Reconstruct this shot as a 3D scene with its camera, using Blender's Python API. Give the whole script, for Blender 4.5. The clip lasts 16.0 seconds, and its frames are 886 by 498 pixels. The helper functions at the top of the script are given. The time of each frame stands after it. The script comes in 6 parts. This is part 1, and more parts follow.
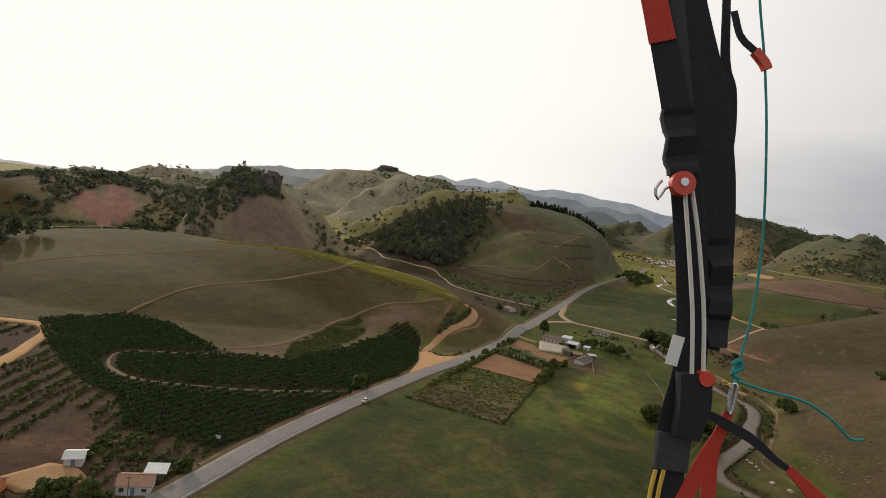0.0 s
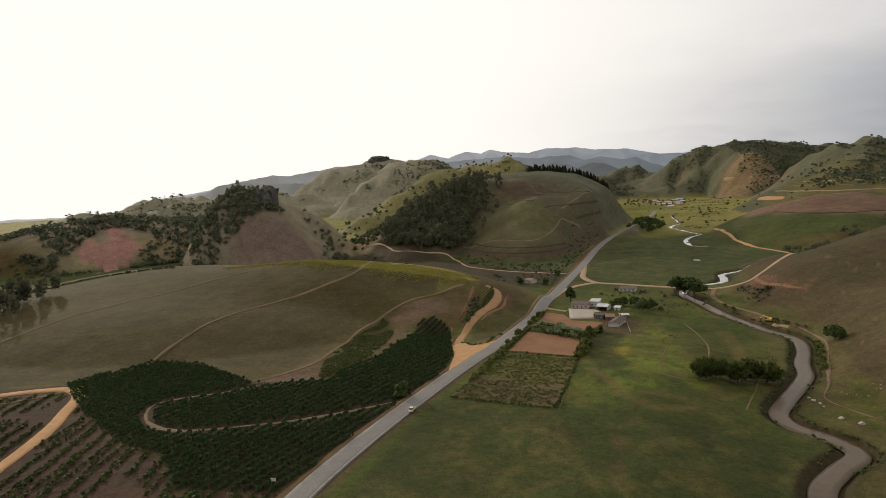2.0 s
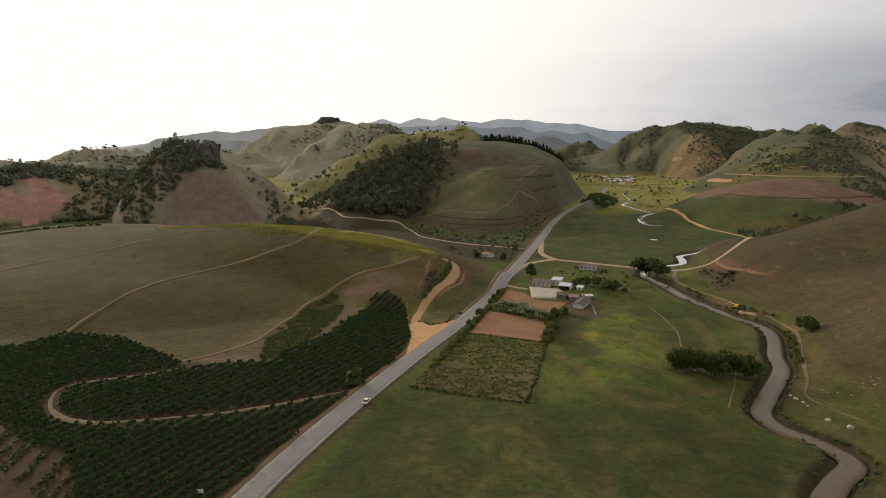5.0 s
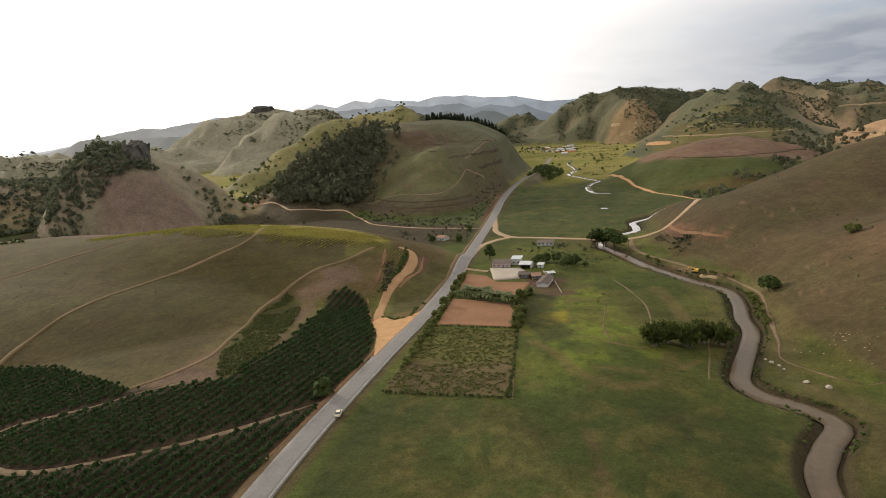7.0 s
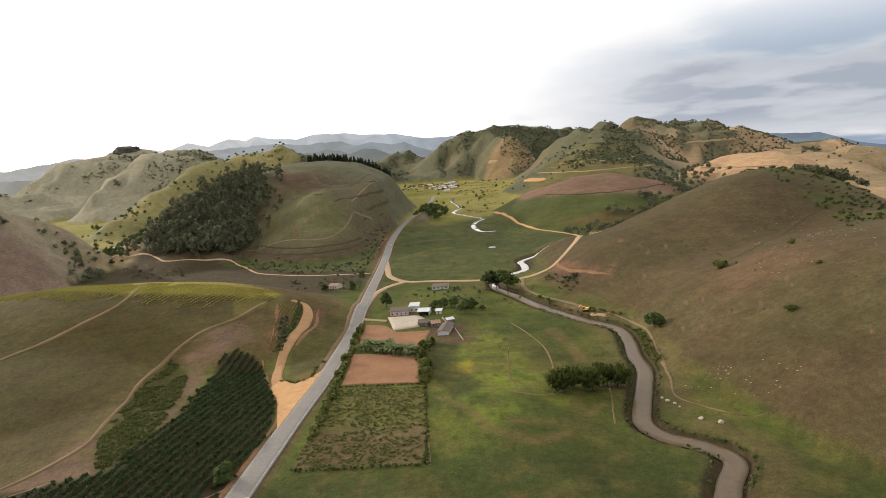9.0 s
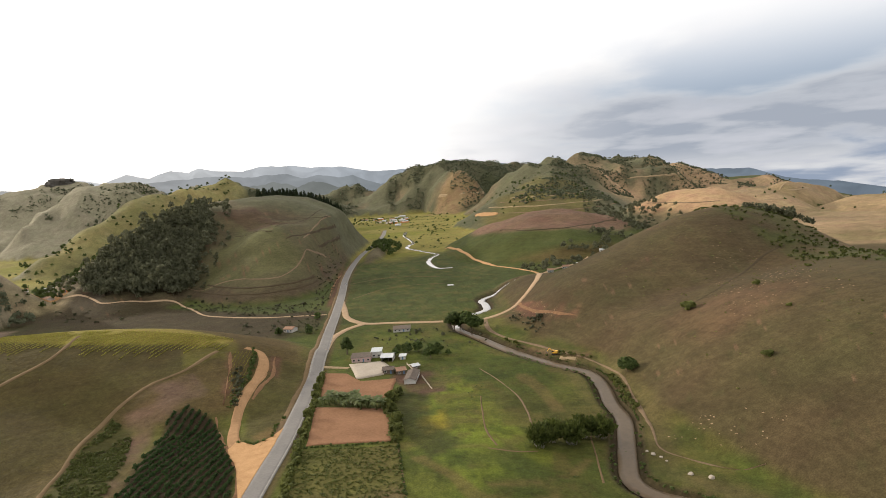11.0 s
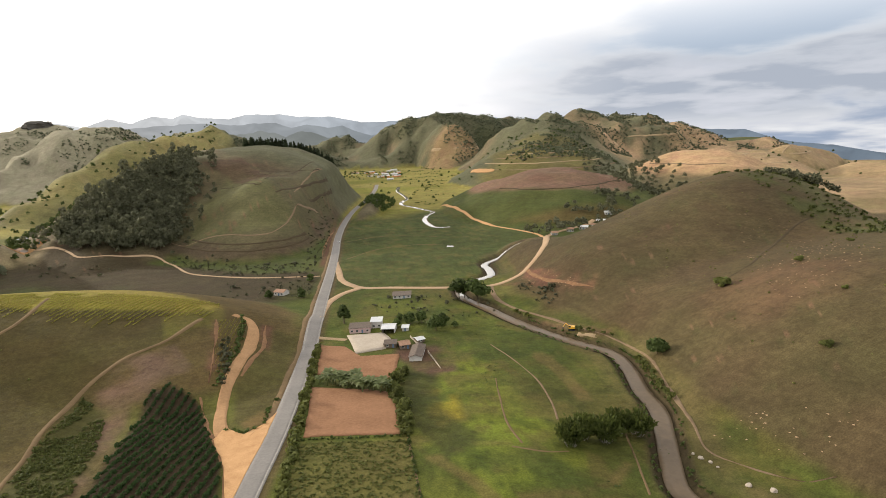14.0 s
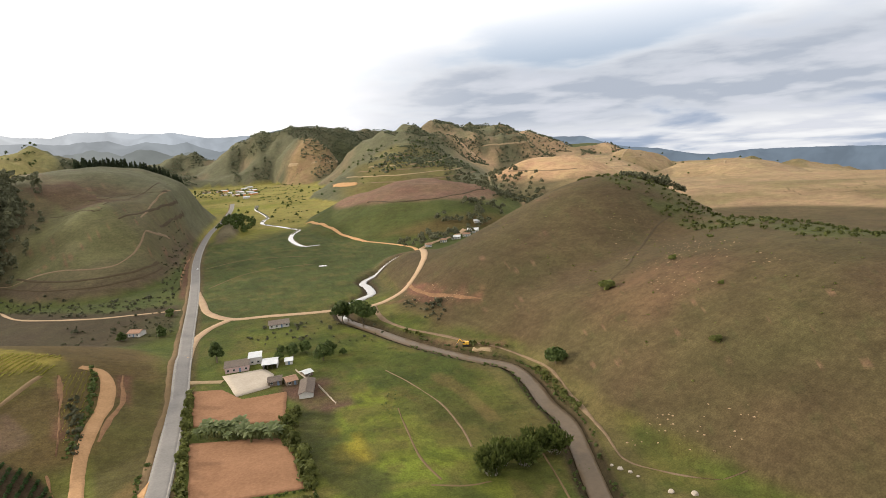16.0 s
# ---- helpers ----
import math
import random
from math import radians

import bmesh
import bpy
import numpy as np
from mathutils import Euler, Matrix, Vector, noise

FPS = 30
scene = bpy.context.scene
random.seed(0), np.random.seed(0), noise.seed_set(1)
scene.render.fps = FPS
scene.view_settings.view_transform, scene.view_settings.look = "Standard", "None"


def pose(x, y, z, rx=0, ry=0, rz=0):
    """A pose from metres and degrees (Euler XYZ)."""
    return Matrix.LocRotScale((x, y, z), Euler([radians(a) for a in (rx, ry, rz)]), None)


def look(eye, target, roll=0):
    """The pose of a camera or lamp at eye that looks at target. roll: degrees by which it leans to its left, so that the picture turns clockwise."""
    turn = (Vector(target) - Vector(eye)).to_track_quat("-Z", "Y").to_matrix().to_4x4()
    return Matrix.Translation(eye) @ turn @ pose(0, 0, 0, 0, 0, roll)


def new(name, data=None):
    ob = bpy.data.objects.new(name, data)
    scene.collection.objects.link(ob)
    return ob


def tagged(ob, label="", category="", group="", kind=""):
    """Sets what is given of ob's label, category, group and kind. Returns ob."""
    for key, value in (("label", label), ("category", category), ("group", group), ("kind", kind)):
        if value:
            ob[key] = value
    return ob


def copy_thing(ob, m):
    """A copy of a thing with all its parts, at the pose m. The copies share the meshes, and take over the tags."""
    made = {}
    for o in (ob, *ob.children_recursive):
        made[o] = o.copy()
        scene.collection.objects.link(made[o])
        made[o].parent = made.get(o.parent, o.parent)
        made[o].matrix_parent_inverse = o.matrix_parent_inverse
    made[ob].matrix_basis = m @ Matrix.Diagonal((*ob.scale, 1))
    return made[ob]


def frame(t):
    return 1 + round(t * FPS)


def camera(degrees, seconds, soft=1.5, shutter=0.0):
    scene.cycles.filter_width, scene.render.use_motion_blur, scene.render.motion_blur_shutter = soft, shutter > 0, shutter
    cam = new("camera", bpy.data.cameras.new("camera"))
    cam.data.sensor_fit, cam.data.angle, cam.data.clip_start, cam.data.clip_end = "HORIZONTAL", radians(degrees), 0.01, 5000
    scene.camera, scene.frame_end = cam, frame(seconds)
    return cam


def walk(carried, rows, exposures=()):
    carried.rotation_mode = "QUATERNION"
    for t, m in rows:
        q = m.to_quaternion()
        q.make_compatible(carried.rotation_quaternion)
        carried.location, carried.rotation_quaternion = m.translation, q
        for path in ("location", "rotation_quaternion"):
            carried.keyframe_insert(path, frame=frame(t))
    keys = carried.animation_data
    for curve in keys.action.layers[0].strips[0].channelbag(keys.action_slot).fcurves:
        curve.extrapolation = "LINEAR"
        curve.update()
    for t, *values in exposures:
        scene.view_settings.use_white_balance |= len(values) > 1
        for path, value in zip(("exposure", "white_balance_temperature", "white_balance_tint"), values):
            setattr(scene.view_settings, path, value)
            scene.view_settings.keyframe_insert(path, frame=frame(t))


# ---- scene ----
# camera: carried under a paraglider, about a hundred metres over a farming valley
cam = camera(71.9, 16.0, soft=0.8)
PATH = [
    (0, pose(35.5, -52.2, 83.0, 86.22, -7.52, 19.63)),
    (0.5, pose(33.7, -49.0, 84.3, 80.69, -4.59, 20.98)),
    (1, pose(31.6, -46.7, 85.6, 79.07, -4.47, 21.99)),
    (1.5, pose(29.5, -45.6, 86.8, 81.92, 0.43, 20.75)),
    (2, pose(27.6, -45.5, 88.2, 84.22, 3.06, 19.28)),
    (2.5, pose(26.0, -45.8, 89.9, 83.07, 3.84, 15.06)),
    (3, pose(24.2, -45.6, 91.3, 83.66, 5.04, 12.85)),
    (3.2, pose(23.5, -45.3, 91.8, 82.43, 4.29, 13.73)),
    (5.3, pose(10.7, -17.6, 86.9, 80.94, -0.89, 14.17)),
    (5.5, pose(9.8, -16.3, 87.0, 80.96, -1.50, 13.88)),
    (6, pose(7.5, -13.1, 87.4, 79.83, -1.48, 13.54)),
    (6.5, pose(5.9, -10.6, 88.2, 78.58, 0.27, 12.95)),
    (7, pose(4.6, -8.9, 89.5, 78.98, 4.03, 9.03)),
    (7.5, pose(3.2, -7.7, 91.2, 78.98, 6.24, 3.66)),
    (8, pose(1.5, -6.7, 93.3, 79.69, 6.09, 0.98)),
    (8.5, pose(-0.5, -5.4, 95.6, 80.78, 5.15, 0.28)),
    (9, pose(-2.6, -3.8, 97.7, 81.39, 4.81, -2.10)),
    (9.5, pose(-5.1, -1.7, 99.6, 81.80, 4.83, -6.57)),
    (10, pose(-8.1, 0.7, 101.2, 83.58, 3.99, -8.56)),
    (10.2, pose(-9.2, 1.8, 101.8, 84.26, 2.55, -7.65)),
    (12.3, pose(-13.4, 27.3, 103.7, 80.89, 8.78, -6.02)),
    (12.5, pose(-14.0, 29.5, 104.0, 79.35, 6.74, -6.35)),
    (13, pose(-15.6, 34.9, 104.6, 79.11, 6.75, -9.64)),
    (13.5, pose(-17.2, 39.9, 104.9, 79.92, 5.07, -10.05)),
    (14, pose(-18.8, 45.0, 104.9, 79.63, 3.10, -8.00)),
    (14.5, pose(-20.9, 50.7, 104.8, 81.24, 5.84, -17.08)),
    (15, pose(-23.0, 55.8, 104.9, 81.29, 4.27, -19.11)),
    (15.5, pose(-24.8, 60.3, 105.4, 81.43, 5.30, -19.26)),
    (16, pose(-26.6, 64.6, 106.2, 79.83, 4.63, -21.40)),
]
walk(cam, PATH, exposures=[(0.0, -1.38), (2.5, -1.38), (5.5, -1.3), (7.5, -0.75), (10.0, -0.55), (12.5, -0.82), (14.0, -0.45), (16.0, -0.35)])

# ---- world and sun ----
SUN_AZ, SUN_EL = -55.0, 15.0          # degrees: clockwise from +y, and above the horizon
world = bpy.data.worlds.new("sky")
scene.world = world
world.use_nodes = True
wn, wl = world.node_tree.nodes, world.node_tree.links
wn.clear()
w_out = wn.new("ShaderNodeOutputWorld")
w_bg = wn.new("ShaderNodeBackground")
w_sky = wn.new("ShaderNodeTexSky")
w_sky.sky_type = "NISHITA"
w_sky.sun_disc = False
w_sky.sun_elevation = radians(SUN_EL)
w_sky.sun_rotation = radians(SUN_AZ)
w_sky.dust_density = 4.0
w_bg.inputs["Strength"].default_value = 0.12


def sky_math(op, a, b=None):
    n = wn.new("ShaderNodeMath")
    n.operation = op
    for i, v in enumerate((a, b)):
        if v is None:
            continue
        if isinstance(v, (int, float)):
            n.inputs[i].default_value = v
        else:
            wl.new(v, n.inputs[i])
    return n.outputs[0]


def sky_range(v, lo, hi, to_lo=0.0, to_hi=1.0):
    n = wn.new("ShaderNodeMapRange")
    n.interpolation_type = "SMOOTHSTEP"
    wl.new(v, n.inputs["Value"])
    for k, x in (("From Min", lo), ("From Max", hi), ("To Min", to_lo), ("To Max", to_hi)):
        n.inputs[k].default_value = x
    return n.outputs[0]


def sky_mix(f, a, b):
    n = wn.new("ShaderNodeMix")
    n.data_type = "RGBA"
    wl.new(f, n.inputs["Factor"])
    for k, v in (("A", a), ("B", b)):
        if isinstance(v, tuple):
            n.inputs[k].default_value = (*v, 1)
        else:
            wl.new(v, n.inputs[k])
    return n.outputs["Result"]


# late-afternoon sky: thin bright overcast towards the sun, broken grey banks and some blue away from it
w_dir = wn.new("ShaderNodeTexCoord")
w_sep = wn.new("ShaderNodeSeparateXYZ")
wl.new(w_dir.outputs["Generated"], w_sep.inputs[0])
up = sky_math("MAXIMUM", w_sep.outputs["Z"], -0.05)
lift = sky_math("ADD", up, 0.16)
flat = wn.new("ShaderNodeCombineXYZ")
wl.new(sky_math("DIVIDE", w_sep.outputs["X"], lift), flat.inputs["X"])
wl.new(sky_math("DIVIDE", w_sep.outputs["Y"], lift), flat.inputs["Y"])
banks, puffs = wn.new("ShaderNodeTexNoise"), wn.new("ShaderNodeTexNoise")
banks.inputs["Scale"].default_value, banks.inputs["Detail"].default_value, banks.inputs["Distortion"].default_value = 0.55, 7, 0.3
puffs.inputs["Scale"].default_value, puffs.inputs["Detail"].default_value = 1.5, 9
wl.new(flat.outputs[0], banks.inputs["Vector"])
wl.new(flat.outputs[0], puffs.inputs["Vector"])
toward = wn.new("ShaderNodeVectorMath")
toward.operation = "DOT_PRODUCT"
wl.new(w_dir.outputs["Generated"], toward.inputs[0])
toward.inputs[1].default_value = (math.sin(radians(SUN_AZ)) * math.cos(radians(SUN_EL)), math.cos(radians(SUN_AZ)) * math.cos(radians(SUN_EL)), math.sin(radians(SUN_EL)))
glare = sky_range(toward.outputs["Value"], 0.15, 0.85)
blue = wn.new("ShaderNodeVectorMath")
blue.operation = "SCALE"
blue.inputs["Scale"].default_value = 0.24
wl.new(w_sky.outputs[0], blue.inputs[0])
shade = sky_range(puffs.outputs["Fac"], 0.38, 0.62)
cloud = sky_mix(shade, (0.98, 1.00, 1.08), (1.65, 1.61, 1.56))
cover_f = sky_range(banks.outputs["Fac"], 0.34, 0.52)
clear = sky_mix(sky_range(up, -1.0, 1.0, 0.7, 0.7), blue.outputs[0], (0.66, 0.80, 1.05))
sky_a = sky_mix(cover_f, clear, cloud)
bank_low = sky_math("MULTIPLY", sky_range(up, 0.20, 0.10), sky_range(up, -0.02, 0.03, 0.45, 1.0))
bank_f = sky_math("MULTIPLY", sky_math("MULTIPLY", bank_low, sky_range(banks.outputs["Fac"], 0.36, 0.50)), sky_range(puffs.outputs["Fac"], 0.34, 0.56, 0.25, 1.0))
sky_b = sky_mix(bank_f, sky_a, (0.60, 0.66, 0.77))
veil = sky_math("MULTIPLY", sky_range(up, 0.09, 0.24), 0.88)
sky_c = sky_mix(veil, sky_b, (1.75, 1.72, 1.70))
sky_d = sky_mix(glare, sky_c, (2.75, 2.62, 2.46))
wl.new(sky_d, w_bg.inputs["Color"])
w_bg.inputs["Strength"].default_value = 1.0
wl.new(w_bg.outputs[0], w_out.inputs[0])

sun = new("sun", bpy.data.lights.new("sun", "SUN"))
sun.data.energy, sun.data.angle, sun.data.color = 5.0, radians(1.2), (1.0, 0.88, 0.71)
az, el = radians(SUN_AZ), radians(SUN_EL)
sun.matrix_world = look((0, 0, 0), (-math.sin(az) * math.cos(el), -math.cos(az) * math.cos(el), -math.sin(el)))


# ---- materials ----
def material(name, base, base2=None, scale=1.0, rough=0.9, spec=0.25, bump=0.0, bump_scale=None, detail=6, spread=0.5, vary=0.0):
    """A two-scale noise material between two colours, in metres of the world, with relief."""
    m = bpy.data.materials.new(name)
    m.use_nodes = True
    n, l = m.node_tree.nodes, m.node_tree.links
    b = n["Principled BSDF"]
    b.inputs["Roughness"].default_value = rough
    b.inputs["Specular IOR Level"].default_value = spec
    geo = n.new("ShaderNodeNewGeometry")
    big, small = n.new("ShaderNodeTexNoise"), n.new("ShaderNodeTexNoise")
    big.inputs["Scale"].default_value, big.inputs["Detail"].default_value = scale, detail
    small.inputs["Scale"].default_value, small.inputs["Detail"].default_value = scale * 9.0, 3
    for t in (big, small):
        l.new(geo.outputs["Position"], t.inputs["Vector"])
    mean = n.new("ShaderNodeMath")
    mean.operation = "MULTIPLY_ADD"
    l.new(small.outputs["Fac"], mean.inputs[0])
    mean.inputs[1].default_value = 0.5
    half = n.new("ShaderNodeMath")
    half.operation = "MULTIPLY"
    half.inputs[1].default_value = 0.5
    l.new(big.outputs["Fac"], half.inputs[0])
    l.new(half.outputs[0], mean.inputs[2])
    ramp = n.new("ShaderNodeMapRange")
    ramp.inputs["From Min"].default_value, ramp.inputs["From Max"].default_value = 0.5 - spread * 0.4, 0.5 + spread * 0.4
    l.new(mean.outputs[0], ramp.inputs["Value"])
    mix = n.new("ShaderNodeMix")
    mix.data_type = "RGBA"
    l.new(ramp.outputs[0], mix.inputs["Factor"])
    mix.inputs["A"].default_value = (*base, 1)
    mix.inputs["B"].default_value = (*(base2 or base), 1)
    colour = mix.outputs["Result"]
    if vary:
        info, hsv, mr = n.new("ShaderNodeObjectInfo"), n.new("ShaderNodeHueSaturation"), n.new("ShaderNodeMapRange")
        mr.inputs["To Min"].default_value, mr.inputs["To Max"].default_value = 1 - vary, 1 + vary
        l.new(info.outputs["Random"], mr.inputs["Value"])
        l.new(mr.outputs[0], hsv.inputs["Value"])
        l.new(colour, hsv.inputs["Color"])
        colour = hsv.outputs[0]
    l.new(colour, b.inputs["Base Color"])
    if bump:
        bp = n.new("ShaderNodeBump")
        bp.inputs["Strength"].default_value = 1.0
        bp.inputs["Distance"].default_value = bump
        if bump_scale:
            bt = n.new("ShaderNodeTexNoise")
            bt.inputs["Scale"].default_value, bt.inputs["Detail"].default_value = bump_scale, 4
            l.new(geo.outputs["Position"], bt.inputs["Vector"])
            l.new(bt.outputs["Fac"], bp.inputs["Height"])
        else:
            l.new(mean.outputs[0], bp.inputs["Height"])
        l.new(bp.outputs[0], b.inputs["Normal"])
    return m


def ground_material():
    """Turf and soil: the cover of each stretch of land is a vertex attribute, broken up by grain at three scales."""
    m = bpy.data.materials.new("land_cover")
    m.use_nodes = True
    n, l = m.node_tree.nodes, m.node_tree.links
    b = n["Principled BSDF"]
    b.inputs["Roughness"].default_value = 0.95
    b.inputs["Specular IOR Level"].default_value = 0.1
    at = n.new("ShaderNodeAttribute")
    at.attribute_name = "cover"
    geo = n.new("ShaderNodeNewGeometry")
    val = None
    for sc, lo, hi in ((0.012, 0.84, 1.16), (0.09, 0.84, 1.16), (0.45, 0.84, 1.17), (1.9, 0.76, 1.27)):
        t, mr = n.new("ShaderNodeTexNoise"), n.new("ShaderNodeMapRange")
        t.inputs["Scale"].default_value, t.inputs["Detail"].default_value = sc, 5
        mr.inputs["From Min"].default_value, mr.inputs["From Max"].default_value = 0.3, 0.7
        mr.inputs["To Min"].default_value, mr.inputs["To Max"].default_value = lo, hi
        l.new(geo.outputs["Position"], t.inputs["Vector"])
        l.new(t.outputs["Fac"], mr.inputs["Value"])
        if val is None:
            val = mr.outputs[0]
        else:
            mu = n.new("ShaderNodeMath")
            mu.operation = "MULTIPLY"
            l.new(val, mu.inputs[0])
            l.new(mr.outputs[0], mu.inputs[1])
            val = mu.outputs[0]
    # faint contour steps trodden by cattle and left by the plough
    sep, zw = n.new("ShaderNodeSeparateXYZ"), n.new("ShaderNodeTexNoise")
    l.new(geo.outputs["Position"], sep.inputs[0])
    zw.inputs["Scale"].default_value, zw.inputs["Detail"].default_value = 0.02, 4
    l.new(geo.outputs["Position"], zw.inputs["Vector"])
    za, zs, zm = n.new("ShaderNodeMath"), n.new("ShaderNodeMath"), n.new("ShaderNodeMapRange")
    za.operation, zs.operation = "MULTIPLY_ADD", "SINE"
    l.new(zw.outputs["Fac"], za.inputs[0])
    za.inputs[1].default_value = 26.0
    zf = n.new("ShaderNodeMath")
    zf.operation = "MULTIPLY"
    zf.inputs[1].default_value = 2.6
    l.new(sep.outputs["Z"], zf.inputs[0])
    l.new(zf.outputs[0], za.inputs[2])
    l.new(za.outputs[0], zs.inputs[0])
    zm.inputs["From Min"].default_value, zm.inputs["From Max"].default_value = -1, 1
    zm.inputs["To Min"].default_value, zm.inputs["To Max"].default_value = 0.97, 1.03
    l.new(zs.outputs[0], zm.inputs["Value"])
    mu = n.new("ShaderNodeMath")
    mu.operation = "MULTIPLY"
    l.new(val, mu.inputs[0])
    l.new(zm.outputs[0], mu.inputs[1])
    val = mu.outputs[0]
    hsv = n.new("ShaderNodeHueSaturation")
    hue, hm = n.new("ShaderNodeTexNoise"), n.new("ShaderNodeMapRange")
    hue.inputs["Scale"].default_value, hue.inputs["Detail"].default_value = 0.035, 6
    hm.inputs["From Min"].default_value, hm.inputs["From Max"].default_value = 0.3, 0.7
    hm.inputs["To Min"].default_value, hm.inputs["To Max"].default_value = 0.488, 0.512
    l.new(geo.outputs["Position"], hue.inputs["Vector"])
    l.new(hue.outputs["Fac"], hm.inputs["Value"])
    l.new(hm.outputs[0], hsv.inputs["Hue"])
    l.new(at.outputs["Color"], hsv.inputs["Color"])
    l.new(val, hsv.inputs["Value"])
    l.new(hsv.outputs[0], b.inputs["Base Color"])
    bp, bt = n.new("ShaderNodeBump"), n.new("ShaderNodeTexNoise")
    bt.inputs["Scale"].default_value, bt.inputs["Detail"].default_value, bt.inputs["Roughness"].default_value = 0.30, 10, 0.6
    bp.inputs["Distance"].default_value = 0.8
    l.new(geo.outputs["Position"], bt.inputs["Vector"])
    l.new(bt.outputs["Fac"], bp.inputs["Height"])
    l.new(bp.outputs[0], b.inputs["Normal"])
    return m


M_LAND = ground_material()
M_ASPHALT = material("worn_asphalt", (0.140, 0.130, 0.120), (0.210, 0.194, 0.176), 0.12, 0.9, 0.3, 0.02)
M_DIRT = material("bare_ochre_dirt", (0.33, 0.180, 0.080), (0.52, 0.315, 0.155), 0.25, 0.95, 0.1, 0.06)
M_DIRT_TAN = material("pale_tan_road_dirt", (0.28, 0.19, 0.115), (0.40, 0.285, 0.18), 0.15, 0.95, 0.1, 0.05)
M_DIRT_PALE = material("pale_dry_dirt", (0.22, 0.16, 0.09), (0.34, 0.25, 0.15), 0.2, 0.95, 0.1, 0.05)
M_DIRT_DULL = material("trodden_brown_dirt", (0.11, 0.075, 0.04), (0.17, 0.115, 0.06), 0.2, 0.95, 0.1, 0.05)
M_DIRT_DARK = material("dark_trodden_earth", (0.045, 0.034, 0.019), (0.075, 0.055, 0.030), 0.2, 0.95, 0.1, 0.05)
M_WATER = material("muddy_river_water", (0.085, 0.061, 0.037), (0.125, 0.090, 0.056), 0.06, 0.28, 0.10, 0.02, 1.5)
# paler than the river: sky shine put into the base besides its gloss
M_BRIGHT_WATER = material("sky_shine_water", (0.22, 0.21, 0.19), (0.30, 0.28, 0.25), 0.06, 0.03, 1.0, 0.004, 0.8)
M_SOIL = material("ploughed_red_soil", (0.170, 0.087, 0.045), (0.270, 0.145, 0.080), 0.10, 0.95, 0.1, 0.15, 1.2)
M_BANK = material("crumbling_red_earth", (0.105, 0.060, 0.033), (0.260, 0.145, 0.075), 0.35, 0.95, 0.1, 0.25, 0.9)

M_DIRT_TRACK = material("dusty_track_dirt", (0.12, 0.082, 0.050), (0.22, 0.155, 0.095), 0.4, 0.95, 0.1, 0.08)
M_SPUR = material("packed_ochre_dirt", (0.24, 0.138, 0.066), (0.39, 0.235, 0.122), 0.15, 0.95, 0.1, 0.08)
# ---- terrain: valley floor, hills, river bed ----
def sstep(v):
    v = np.clip(v, 0, 1)
    return v * v * (3 - 2 * v)


def lattice(ix, iy, seed):
    h = np.sin(ix * 127.1 + iy * 311.7 + seed * 74.7) * 43758.5453
    return h - np.floor(h)


def vnoise(x, y, seed=0):
    ix, iy = np.floor(x), np.floor(y)
    fx, fy = sstep(x - ix), sstep(y - iy)
    a = lattice(ix, iy, seed) * (1 - fx) + lattice(ix + 1, iy, seed) * fx
    b = lattice(ix, iy + 1, seed) * (1 - fx) + lattice(ix + 1, iy + 1, seed) * fx
    return a * (1 - fy) + b * fy


def fbm(x, y, size, octaves=4, seed=0):
    """Noise from -1 to 1 with features of about that many metres."""
    out, amp, tot = 0.0, 1.0, 0.0
    for k in range(octaves):
        s = 2.0 ** k / size
        c, sn = math.cos(0.6 * k + 0.3), math.sin(0.6 * k + 0.3)
        out = out + amp * (2 * vnoise((x * c - y * sn) * s + 31.7 * k, (x * sn + y * c) * s + 17.3 * k, seed + k) - 1)
        tot += amp
        amp *= 0.5
    return out / tot


